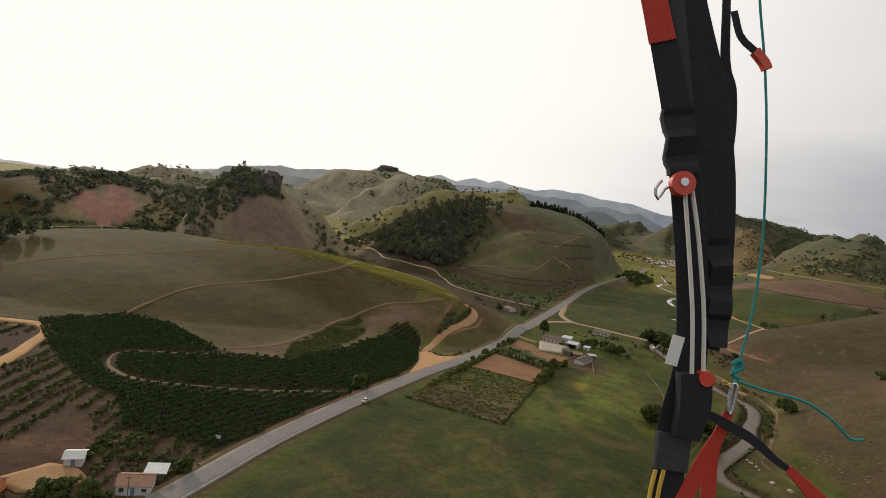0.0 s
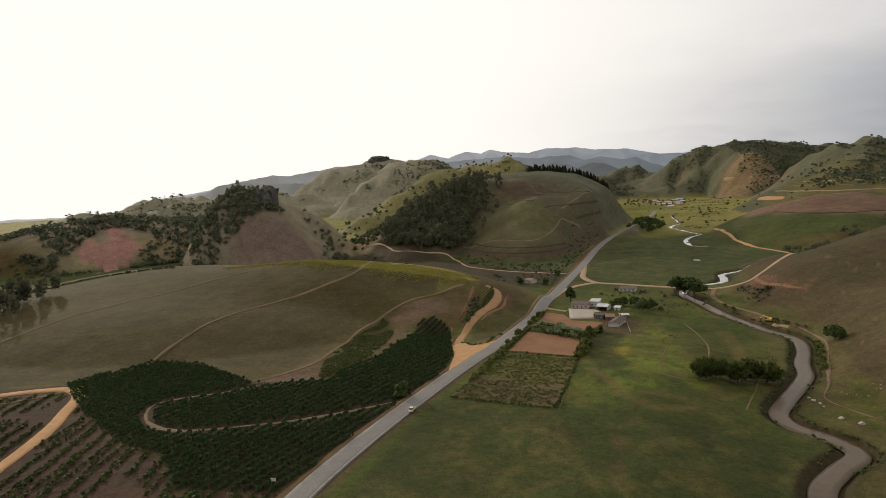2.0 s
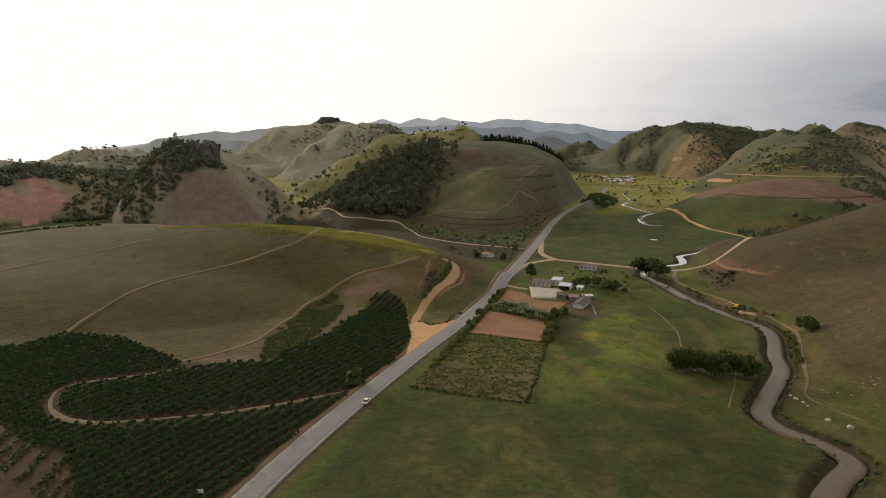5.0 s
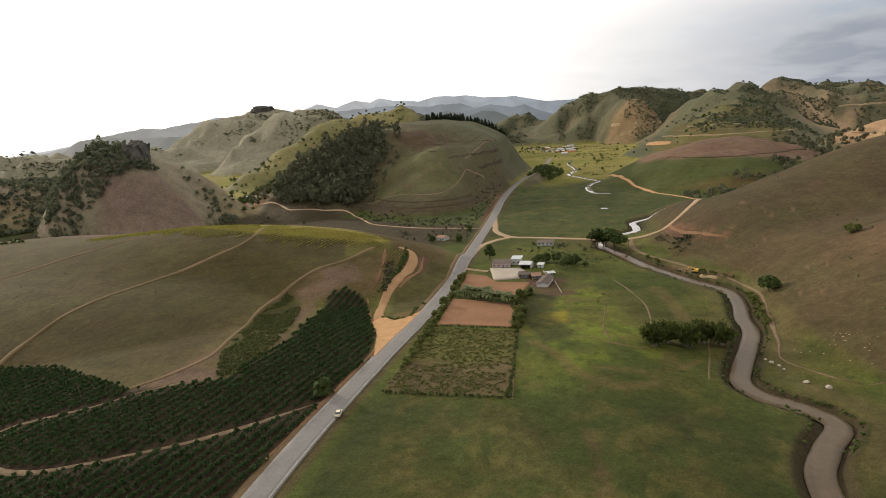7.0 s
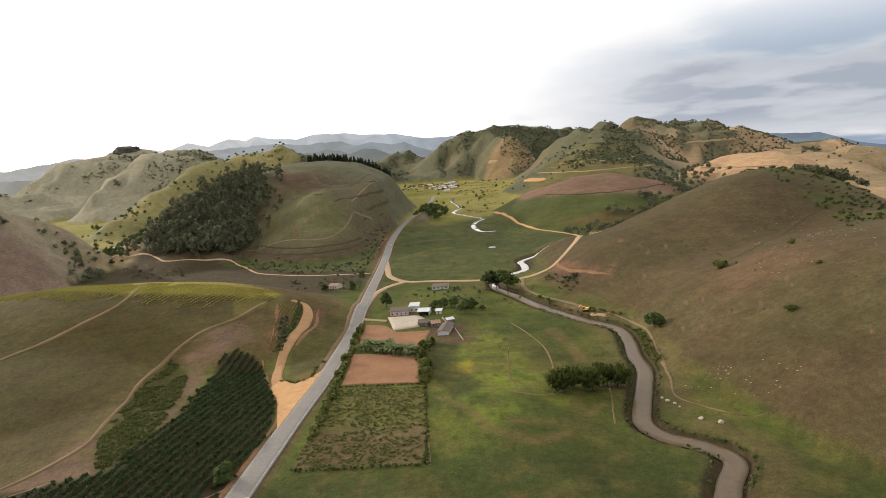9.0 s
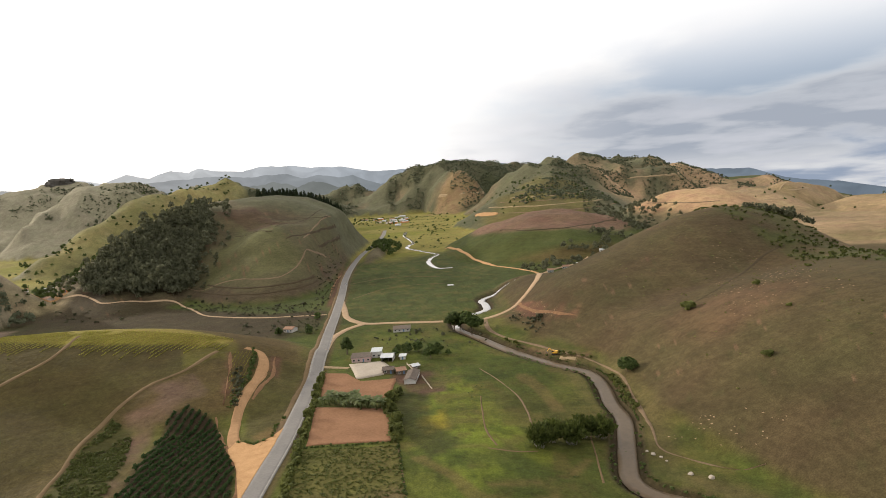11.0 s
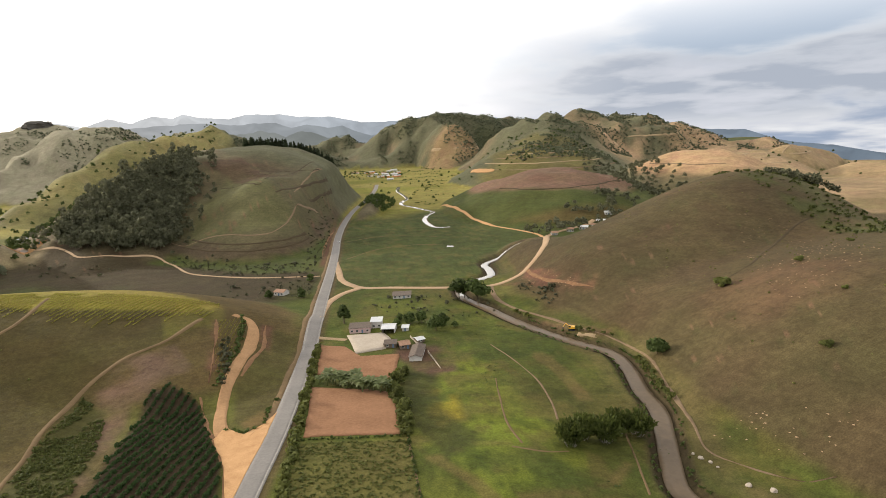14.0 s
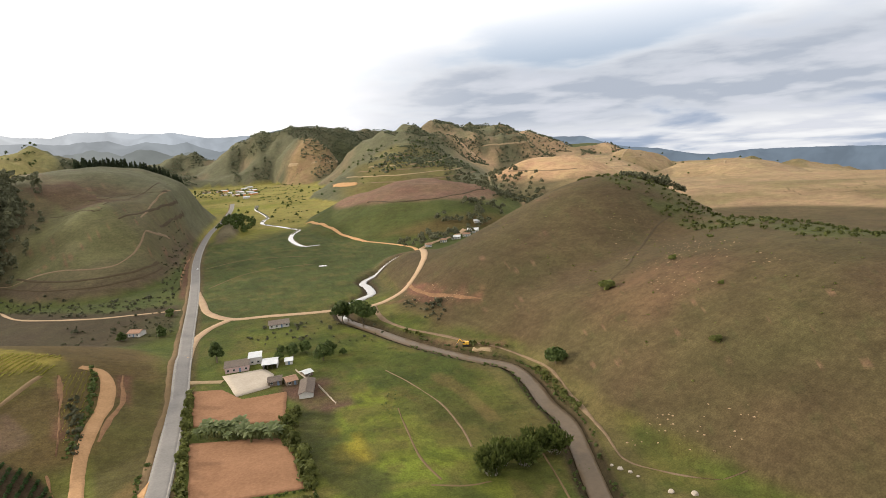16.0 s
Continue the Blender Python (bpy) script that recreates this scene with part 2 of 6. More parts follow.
# centre x, y, height, half length, half width, turn of the long axis (degrees from +y, clockwise), fullness
HILLS = [
    # field hill left of the road
    (-227, 385, 32, 172, 117, 81, 1.24), (-392, 390, 27, 215, 172, 81, 1.25), (-120, 345, 13, 60, 66, 60, 1.2), (-300, 318, 20, 185, 150, 85, 1.0),
    # pine hill
    (-235, 1060, 103, 420, 205, 6, 1.2), (-118, 1050, 86, 330, 128, 0, 1.0), (-130, 800, 60, 190, 105, 0, 1.3), (-300, 900, 45, 230, 130, 20, 1.3),
    # bare hill right of the river
    (273, 483, 66, 232, 147, 55, 2.03), (231, 232, 48, 218, 128, -2, 1.06), (299, 356, 38, 170, 111, 0, 1.22), (430, 260, 6, 260, 190, 0, 1.2), (143, 448, 21, 185, 51, -2, 1.03),
    # hill with the fallow top, terraced hill behind it, pale dome
    (270, 930, 50, 260, 165, 15, 1.2), (400, 1400, 76, 300, 225, 30, 1.3), (580, 1060, 58, 230, 170, 0, 1.3), (491, 1664, 106, 299, 260, 0, 1.20),
    # large range behind the far valley
    (318, 2426, 180, 492, 346, 67, 1.28), (736, 1989, 134, 406, 295, 50, 0.90), (926, 1889, 123, 378, 235, 39, 1.57), (592, 2749, 164, 560, 429, 80, 1.79),
    (297, 2142, 119, 360, 130, 3, 1.07), (1184, 1791, 47, 399, 300, 60, 1.2),
    # pale hills farther right
    (783, 1215, 40, 199, 126, 20, 1.19), (1019, 1071, 28, 219, 157, 42, 0.9), (700, 690, 7, 250, 150, -40, 1.2), (980, 1332, 51, 259, 97, 61, 1.2), (1400, 1250, 40, 500, 300, 0, 1.2),
    # left side: knoll with a rock step, rock-topped peak, brown dome, ridges
    (-487, 647, 97, 90, 123, 18, 1.01), (-428, 692, 60, 88, 50, 64, 2.1), (-1065, 2290, 192, 560, 470, 40, 2.2), (-700, 1880, 158, 420, 250, 10, 1.3),
    (-420, 1750, 120, 420, 240, 15, 1.3), (-462, 1450, 112, 420, 125, 16, 1.3), (-1500, 1500, 64, 420, 330, 40, 1.3), (-1350, 1750, 80, 500, 300, 60, 1.3), 
    (-779, 690, 62, 279, 147, 34, 0.91),
    # low hills that close the far valley
    (-300, 2150, 78, 320, 200, 60, 1.2), (-60, 2620, 92, 330, 190, 80, 1.2), (-560, 2550, 125, 420, 250, 70, 1.2),
]
RIVER = [(76, -60), (72, 20), (66, 90), (68, 135), (76, 154), (85, 168), (80, 179), (71, 188), (68, 199), (73, 214), (80, 231), (87, 250), (89, 268), (94, 290), (95, 312), (84, 331),
         (66, 369), (52, 412), (44, 440), (48, 470), (62, 482), (75, 494), (79, 517), (79, 534), (88, 547), (105, 563), (122, 575)]
LOOP = [(84, 755), (74, 756), (66, 764), (62, 800), (63, 840), (70, 877), (81, 905), (83, 922), (75, 947), (59, 995), (47, 1035), (50, 1070), (60, 1103), (62, 1140), (59, 1187), (55, 1253), (62, 1330)]


def spline(pts, step):
    """Points every so many metres along a Catmull-Rom curve."""
    p = np.array(pts, float)
    p = np.vstack([2 * p[0] - p[1], p, 2 * p[-1] - p[-2]])
    out = []
    for i in range(1, len(p) - 2):
        n = max(2, int(np.linalg.norm(p[i + 1] - p[i]) / step))
        t = (np.arange(n) / n)[:, None]
        a, b, c, d = p[i - 1], p[i], p[i + 1], p[i + 2]
        out.append(0.5 * (2 * b + (c - a) * t + (2 * a - 5 * b + 4 * c - d) * t ** 2 + (3 * b - a - 3 * c + d) * t ** 3))
    return np.vstack(out + [p[-2][None]])


def dist_to(x, y, line):
    """Distance from each place to a polyline."""
    best = np.full(x.shape, 1e9)
    for (ax, ay), (bx, by) in zip(line[:-1], line[1:]):
        ux, uy = bx - ax, by - ay
        t = np.clip(((x - ax) * ux + (y - ay) * uy) / (ux * ux + uy * uy + 1e-9), 0, 1)
        best = np.minimum(best, (x - ax - t * ux) ** 2 + (y - ay - t * uy) ** 2)
    return np.sqrt(best)


def inside(x, y, poly):
    """Whether each place lies within a polygon."""
    res = np.zeros(x.shape, bool)
    for (ax, ay), (bx, by) in zip(poly, poly[1:] + poly[:1]):
        if ay != by:
            res ^= ((ay > y) != (by > y)) & (x < (bx - ax) * (y - ay) / (by - ay) + ax)
    return res


def plain(x, y):
    """Height of the land without the river's bed."""
    x, y = np.asarray(x, float), np.asarray(y, float)
    base = 5.5 * sstep((345 - y) / 150) * sstep((70 - x) / 60) + 14 * sstep((y - 900) / 900) * sstep((800 - x) / 300) + 0.25 * fbm(x, y, 40, 3, 5)
    wob = 1 + 0.16 * fbm(x, y, 170, 4, 3)
    acc = 0.0
    for cx, cy, h, a, b, turn, full in HILLS:
        t = math.radians(turn)
        dx, dy = x - cx, y - cy
        u, v = dx * math.sin(t) + dy * math.cos(t), dx * math.cos(t) - dy * math.sin(t)
        d = np.sqrt((u / a) ** 2 + (v / b) ** 2) * wob
        q = np.clip(1 - d * d, 0, 1) ** full
        acc = acc + (h * q) ** 3
    hill = np.cbrt(acc)
    far = sstep((np.hypot(x, y) - 700) / 900)
    hill = hill * (1 + far * 0.20 * fbm(x, y, 330, 5, 9)) + far * 10 * np.abs(fbm(x, y, 240, 4, 12)) * sstep(hill / 25)
    # the road's bench along the foot of the pine hill
    by_road = (np.abs(x) < 130) & (y > 560) & (y < 1420)
    if by_road.any():
        d = dist_to(x[by_road], y[by_road], [(-48, 540), (-47, 740), (-42, 860), (-30, 1000), (-8, 1140), (12, 1300), (20, 1420)])
        hill[by_road] *= sstep((d - 4) / 42)
    # hollow under the pine hill's crest, and shallow spurs of the middle slopes
    hill = hill - 11 * sstep(1 - np.hypot((x + 128) / 62, (y - 930) / 105)) + 6 * sstep(1 - np.hypot((x + 150) / 60, (y - 785) / 80))
    rib = np.abs(fbm(x + 25 * fbm(x, y, 120, 2, 33), y, 120, 3, 34))
    hill = hill + sstep((np.hypot(x, y) - 480) / 300) * sstep((hill - 8) / 25) * 15 * (0.2 - rib)
    # creased spurs and gullies of the far ranges
    crease = np.abs(fbm(x + 40 * fbm(x, y, 300, 2, 17), y, 230, 3, 14))
    hill = hill + sstep((np.hypot(x, y) - 1250) / 500) * sstep((hill - 15) / 50) * (85 + 30 * sstep((-300 - x) / 200)) * (0.2 - crease) * sstep(np.hypot(x + 1065, y - 2290) / 260)
    hill = hill + sstep((np.hypot(x, y) - 1350) / 500) * sstep((hill - 15) / 50) * 32 * (0.2 - np.abs(fbm(x, y, 95, 3, 16)))
    # beyond the pale hills the land falls away to the right
    bearing = np.degrees(np.arctan2(x, np.maximum(y, 1.0)))
    fall = np.clip(bearing - 33.5, 0, 30) * sstep((bearing - 33) / 4) * 24.0 * np.clip((np.hypot(x, y) - 1250) / 3350, 0, 1.2)
    return base + hill - fall


def height(x, y):
    x, y = np.asarray(x, float), np.asarray(y, float)
    z = plain(x, y)
    near = (np.abs(x) < 200) & (y < 700) & (y > -120)
    if near.any():
        d = np.full(x.shape, 1e3)
        d[near] = dist_to(x[near], y[near], spline(RIVER, 12))
        z = z - 2.4 * sstep((7.0 - d) / 3.5)
    return z
# ---- end of terrain ----


# ---- builders ----
def mesh_object(name, verts, faces, mat, parent=None, smooth=False):
    me = bpy.data.meshes.new(name)
    me.from_pydata([tuple(v) for v in verts], [], faces)
    me.materials.append(mat)
    if smooth:
        me.polygons.foreach_set("use_smooth", [True] * len(me.polygons))
    me.update()
    ob = new(name, me)
    ob.parent = parent
    return ob


def z_at(x, y):
    return float(height(np.array([x]), np.array([y]))[0])


def ribbon(name, pts, width, lift, mat, step=4.0, across=4, skirt=0.8, ragged=0.0, surface=None, label="", category="", seed=0):
    """A strip of made ground along a curve, lying on the land, with edges that go into it."""
    c = spline(pts, step)
    d = np.gradient(c, axis=0)
    d /= np.linalg.norm(d, axis=1)[:, None] + 1e-9
    nrm = np.stack([-d[:, 1], d[:, 0]], 1)
    w = np.full(len(c), width) if np.isscalar(width) else np.interp(np.linspace(0, 1, len(c)), np.linspace(0, 1, len(width)), width)
    rows, n = [], across + 3
    for j in range(across + 1):
        s = j / across - 0.5
        off = s * w + (ragged * fbm(np.arange(len(c)) * step, np.zeros(len(c)) + 50 * s, 14, 3, seed) if ragged and j in (0, across) else 0)
        p = c + nrm * off[:, None]
        z = (surface or plain)(p[:, 0], p[:, 1]) + lift
        rows.append(np.column_stack([p, z]))
    lo, hi = rows[0].copy(), rows[-1].copy()
    lo[:, :2] -= nrm * 0.5
    hi[:, :2] += nrm * 0.5
    lo[:, 2] -= skirt
    hi[:, 2] -= skirt
    g = np.stack([lo, *rows, hi], 1)
    v = g.reshape(-1, 3)
    f = [(i * n + j, (i + 1) * n + j, (i + 1) * n + j + 1, i * n + j + 1) for i in range(len(c) - 1) for j in range(n - 1)]
    ob = mesh_object(name, v, [q[::-1] for q in f], mat, smooth=True)
    return tagged(ob, label, category, kind="structure")


def patch(name, poly, lift, mat, cell=3.0, ragged=1.0, label="", category="", relief=0.0, kind="structure", seed=3):
    """A field: a sheet over a polygon, following the land."""
    p = np.array(poly, float)
    n = len(p)
    ring = []
    for i in range(n):
        a, b = p[i], p[(i + 1) % n]
        k = max(2, int(np.linalg.norm(b - a) / cell))
        for t in range(k):
            ring.append(a + (b - a) * t / k)
    ring = np.array(ring)
    cen = p.mean(0)
    ring = ring + (ring - cen) / (np.linalg.norm(ring - cen, axis=1)[:, None] + 1e-9) * (ragged * fbm(ring[:, 0], ring[:, 1], 9, 3, seed))[:, None]
    m = max(4, int(np.linalg.norm(ring - cen, axis=1).max() / cell))
    v, f, k = [], [], len(ring)
    for j in range(m + 1):
        q = cen + (ring - cen) * (1 - j / m * 0.98)
        z = plain(q[:, 0], q[:, 1]) + lift + relief * fbm(q[:, 0], q[:, 1], 5, 3, seed)
        v.append(np.column_stack([q, z]))
    skirt = v[0].copy()
    skirt[:, 2] -= 1.0
    v = np.vstack([skirt] + v)
    for j in range(m + 1):
        for i in range(k):
            f.append((j * k + i, j * k + (i + 1) % k, (j + 1) * k + (i + 1) % k, (j + 1) * k + i))
    f.append(tuple(range((m + 1) * k, (m + 2) * k)))
    area = sum(p[i, 0] * p[(i + 1) % n, 1] - p[(i + 1) % n, 0] * p[i, 1] for i in range(n))
    if area < 0:
        f = [q[::-1] for q in f]
    return tagged(mesh_object(name, v, f, mat, smooth=True), label, category, kind=kind)


# ---- plan of the valley ----
ROAD = [(-60, -200), (-64, 0), (-66, 70), (-67, 108), (-65, 150), (-60, 200), (-55, 257), (-53, 310), (-51, 364), (-50, 450), (-48, 540), (-47, 630), (-47, 740), (-42, 860), (-30, 1000), (-8, 1140), (12, 1300), (20, 1420)]
SPUR = [(-61, 226), (-67, 243), (-77, 267), (-82, 298), (-80.5, 329), (-79, 350), (-81, 371), (-86, 384), (-94, 388)]
SIDE = [(-45, 590), (-41, 545), (-37, 512), (-24, 485), (1, 475), (36, 462), (67, 455), (95, 466), (115, 490), (128, 520), (146, 580), (158, 625), (187, 663), (240, 700)]
SIDE_B = [(-50, 400), (-47, 440), (-38, 468), (-24, 484)]
DRIVE = [(-50, 372), (-42, 371), (-32, 366)]
RIVERSIDE = [(67, 454), (63, 418), (68, 393), (83, 362), (96, 338), (104, 318), (104, 292), (98, 262), (92, 235), (87, 216), (92, 205), (101, 195), (110, 189)]
PINKROAD = [(100, 958), (107, 948), (111, 850), (125, 757), (150, 695), (162, 655), (158, 625)]
TRACK = [(-470, 960), (-424, 860), (-390, 770), (-356, 723), (-316, 696), (-288, 662), (-257, 667), (-220, 665), (-200, 643), (-168, 588), (-120, 556), (-85, 543), (-56, 536)]
COFFEE = [(-74, 92), (-72, 134), (-68, 170), (-65, 205), (-70, 236), (-82, 268), (-91, 293), (-105, 305), (-112, 299), (-111, 262), (-107, 225), (-114, 186), (-131, 180), (-146, 177), (-168, 187), (-194, 199), (-222, 196), (-236, 158), (-200, 134), (-150, 109), (-128, 105), (-104, 86)]
COFFEE_TRACK = [(-66, 171), (-90, 148), (-112, 134), (-136, 123), (-154, 126), (-167, 138), (-166, 149), (-150, 163), (-140, 175), (-128, 183)]
SCRUB = [(-139, 302), (-126, 290), (-117, 257), (-112, 225), (-112, 192), (-119, 189), (-132, 218), (-140, 265)]
BARE = [(-139, 312), (-129, 327), (-111, 338), (-99, 318), (-108, 308), (-117, 292), (-113, 256), (-109, 228), (-113, 226), (-119, 258), (-129, 292)]
WEDGE = [(-74, 378), (-76, 330), (-78, 300), (-73, 272), (-66, 260), (-60, 268), (-57, 290), (-56, 370)]
RED_ROAD = [(-262, 132), (-250, 142), (-238, 149), (-226, 152), (-213, 145), (-200, 128), (-190, 114), (-177, 89), (-166, 66)]
LOW_ROAD = [(-150, 10), (-110, 28), (-96, 35), (-82, 42), (-71, 51), (-65, 60)]
CROP_TRACKS = [[(-250, 120), (-226, 150), (-222, 190), (-226, 240), (-219, 290), (-203, 318), (-190, 345), (-187, 365), (-190, 392)],
               [(-340, 200), (-328, 255), (-304, 320), (-280, 352), (-256, 378), (-244, 396)],
               [(-147, 178), (-138, 192), (-133, 210), (-137, 233), (-142, 273), (-142, 300), (-138, 314), (-129, 329), (-116, 345), (-107, 374)]]
H2_TRACKS = [[(-217, 697), (-185, 690), (-155, 676), (-140, 668), (-122, 663), (-109, 668), (-99, 687), (-92, 714), (-89, 740)], [(-130, 790), (-122, 830), (-113, 876), (-96, 939), (-77, 1039)],
             [(-95, 775), (-90, 830), (-85, 892), (-72, 978)], [(-187, 829), (-161, 800), (-135, 765), (-129, 773)], [(-89, 740), (-80, 770), (-71, 810)]]
DRY = [(-103, 86), (-128, 105), (-150, 109), (-199, 134), (-236, 158), (-320, 112), (-300, 0), (-200, -60), (-90, -60), (-76, 40), (-74, 92)]
DOME = [(-187, 829), (-187, 877), (-170, 884), (-148, 864), (-126, 791), (-107, 744), (-93, 720), (-93, 704), (-109, 672), (-137, 671), (-200, 690), (-200, 746)]
BOWL = [(-190, 923), (-170, 965), (-130, 985), (-90, 1060), (-70, 1040), (-80, 960), (-124, 813), (-148, 870), (-170, 890)]
HORSESHOE = [(-24, 60), (-32, 79), (-28, 92), (-11, 107), (3, 119)]
STRIP = [(16, 118), (14, 150)]
POLES = [(-77, 76), (-74, 55), (-69, 54)]
ARC = [(-2, 223), (8, 206), (13, 191), (25, 182), (38, 187)]
ARC_2 = [(20, 196), (33, 197), (48, 202), (58, 213)]
BARE_DRY = [(-126, 92), (-132, 86), (-116, 52), (-110, 36), (-96, 40), (-90, 56), (-98, 66), (-106, 78)]
KNOLL_FIELD = [(-474, 597), (-427, 621), (-401, 624), (-345, 610), (-345, 560), (-380, 530), (-440, 530)]
KNOLL_WOOD = [(-590, 670), (-565, 611), (-528, 570), (-492, 553), (-465, 582), (-446, 612), (-426, 629), (-455, 645), (-474, 676), (-510, 713), (-565, 719)]
QUARRY = (-705, 606)
PLOT = [(-51, 176), (-9, 172), (-9, 238), (-47, 246)]


def land():
    """One sheet of ground, finer near the valley and coarser behind and far away."""
    ang = np.concatenate([np.linspace(-62, 62, 820), np.linspace(62, 298, 120)[1:-1]])
    th = np.radians(ang)
    r = np.concatenate([[0.5], np.geomspace(14, 4750, 430)])
    R, T = np.meshgrid(r, th, indexing="ij")
    x, y = R * np.sin(T), R * np.cos(T) + 0.0
    z = height(x, y)
    nr, nt = R.shape
    v = np.stack([x, y, z], -1).reshape(-1, 3)
    i, j = np.meshgrid(np.arange(nr - 1), np.arange(nt), indexing="ij")
    k = (j + 1) % nt
    f = np.stack([i * nt + j, i * nt + k, (i + 1) * nt + k, (i + 1) * nt + j], -1).reshape(-1, 4)
    me = bpy.data.meshes.new("ground")
    me.vertices.add(len(v))
    me.vertices.foreach_set("co", v.ravel())
    me.loops.add(f.size)
    me.loops.foreach_set("vertex_index", f[:, ::-1].ravel().astype(np.int32))
    me.polygons.add(len(f))
    me.polygons.foreach_set("loop_start", np.arange(0, f.size, 4, dtype=np.int32))
    me.polygons.foreach_set("use_smooth", np.ones(len(f), bool))
    me.update(calc_edges=True)
    me.materials.append(M_LAND)
    x, y, z = v.T
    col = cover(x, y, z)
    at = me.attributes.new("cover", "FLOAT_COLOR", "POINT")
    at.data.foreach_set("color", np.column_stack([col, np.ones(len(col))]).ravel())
    return tagged(new("ground", me), "green valley floor with grazed and cropped hills", "ground", kind="structure")


def far_wood(x, y, z):
    """Above nought where woods stand: the sides of the far ranges turned from the afternoon sun."""
    side = (plain(x + 12, y - 8) - plain(x - 12, y + 8)) / 29
    f = np.where(x > 60, 0.0, np.where(x > -420, -0.25, -0.6)) + 0.40 * fbm(x, y, 260, 5, 25) + 0.16 * fbm(x, y, 60, 4, 27) - side
    open_land = (z < 26) | ((x > 520) & (y < 1500)) | ((x > -620) & (x < -330) & (y < 1900)) | (y < 1250) | (np.abs(x) > 0.95 * y)
    return np.where(open_land, -1.0, f)


def blend(col, mask, rgb):
    return col * (1 - mask[:, None]) + np.array(rgb) * mask[:, None]


def cover(x, y, z):
    """What grows where: pasture, crops, dry slopes, woods; sun, shade and haze painted in."""
    base = plain(x, y)
    rise = base - (5.5 * sstep((345 - y) / 150) * sstep((70 - x) / 60) + 14 * sstep((y - 900) / 900) * sstep((800 - x) / 300))
    n1, n2, n3, n4 = fbm(x, y, 60, 4, 21), fbm(x, y, 20, 4, 23), fbm(x, y, 260, 5, 25), fbm(x, y, 90, 5, 27)
    fence = lambda poly, soft=6.0: sstep(0.5 + np.where(inside(x, y, poly), 1, -1) * dist_to(x, y, poly + poly[:1]) / soft)
    hill = sstep((rise - 1.5 + 1.5 * n2) / 4.0)
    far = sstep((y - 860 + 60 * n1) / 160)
    col = np.tile([0.080, 0.114, 0.022], (len(x), 1))
    col = blend(col, sstep((-66 - x) / 8) * sstep((450 - y) / 30), (0.108, 0.098, 0.034))
    near = (y < 700) & (np.abs(x) < 420)
    # pasture: brighter, worn and rank patches; old channels of the river
    col = blend(col, sstep(2.2 * n1 - 0.1) * 0.75, (0.130, 0.172, 0.030))
    col = blend(col, sstep(2.4 * n4 - 0.3) * 0.55, (0.135, 0.120, 0.040))
    d = np.abs(fbm(x, y, 110, 3, 41))
    col = blend(col, sstep((0.05 - d) / 0.05) * 0.5 * (1 - hill), (0.045, 0.070, 0.016))
    col = blend(col, sstep((y - 470) / 30) * (1 - hill) * 0.6, (0.066, 0.094, 0.028))
    lush = [(-4, 250), (10, 190), (45, 215), (35, 300), (30, 340), (5, 320)]
    col = blend(col, fence(lush, 14) * sstep(0.55 + n2), (0.170, 0.235, 0.030))
    # browner grazing south of the fenced plot, cloud shade put into its colour
    south = sstep((190 - y) / 30) * sstep((x + 58) / 6) * (1 - hill)
    col = blend(col, south * 0.85, (0.058, 0.082, 0.021))
    col = blend(col, south * sstep(2.6 * fbm(x, y, 14, 4, 49) - 0.1) * 0.55, (0.098, 0.092, 0.032))
    for line, wide in (HORSESHOE, 2.2), (STRIP, 3.0):
        dd = np.full(len(x), 1e3)
        dd[near] = dist_to(x[near], y[near], line)
        col = blend(col, sstep((wide - dd) / 2.0 + 0.7 * n2) * 0.6, (0.120, 0.096, 0.042))
    # slopes
    right = hill * sstep((x - 60) / 40) * sstep((720 - y) / 40)
    left = hill * sstep((-60 - x) / 20) * sstep((560 - y) / 40)
    mid = hill * sstep((y - 560) / 40) * sstep((20 - x) / 30) * sstep((1400 - y) / 200)
    col = blend(col, hill, (0.130, 0.115, 0.040))
    col = blend(col, right, (0.100, 0.087, 0.040))
    col = blend(col, right * sstep(2.0 * n4 - 0.2), (0.086, 0.081, 0.035))
    col = blend(col, left, (0.112, 0.094, 0.032))
    col = blend(col, mid, (0.122, 0.128, 0.060))
    col = blend(col, mid * sstep(1.8 * n4 - 0.1) * 0.5, (0.130, 0.108, 0.058))
    col = blend(col, mid * sstep((17 - rise + 5 * n2) / 8) * 0.75, (0.092, 0.074, 0.044))
    col = blend(col, mid * fence(DOME, 8), (0.130, 0.144, 0.060))
    col = blend(col, mid * fence(BOWL, 10) * sstep(0.8 + 1.2 * n2), (0.098, 0.078, 0.042))
    crop = [(-100, 384), (-126, 322), (-148, 262), (-142, 212), (-165, 197), (-222, 200), (-240, 160), (-330, 110), (-620, 200), (-620, 560), (-250, 462), (-150, 436)]
    col = blend(col, fence(crop, 5), (0.086, 0.080, 0.026))
    col = blend(col, fence(crop, 5) * sstep(2.0 * n4 - 0.1) * 0.6, (0.078, 0.076, 0.024))
    # land east of the bare hill, its sunlit gold put into the colour
    east = sstep((x - 330) / 60) * (1 - far)
    col = blend(col, east, (0.330, 0.268, 0.142))
    col = blend(col, east * sstep(2.6 * n4 - 0.2) * 0.6, (0.200, 0.195, 0.080))
    col = blend(col, fence([(238, 540), (264, 480), (262, 320), (238, 262), (262, 235), (330, 300), (345, 470), (290, 570)], 8) * sstep(0.7 + 1.4 * n2), (0.088, 0.108, 0.034))
    col = blend(col, east * sstep((190 - np.hypot(x - 450, y - 470)) / 30), (0.112, 0.100, 0.046))
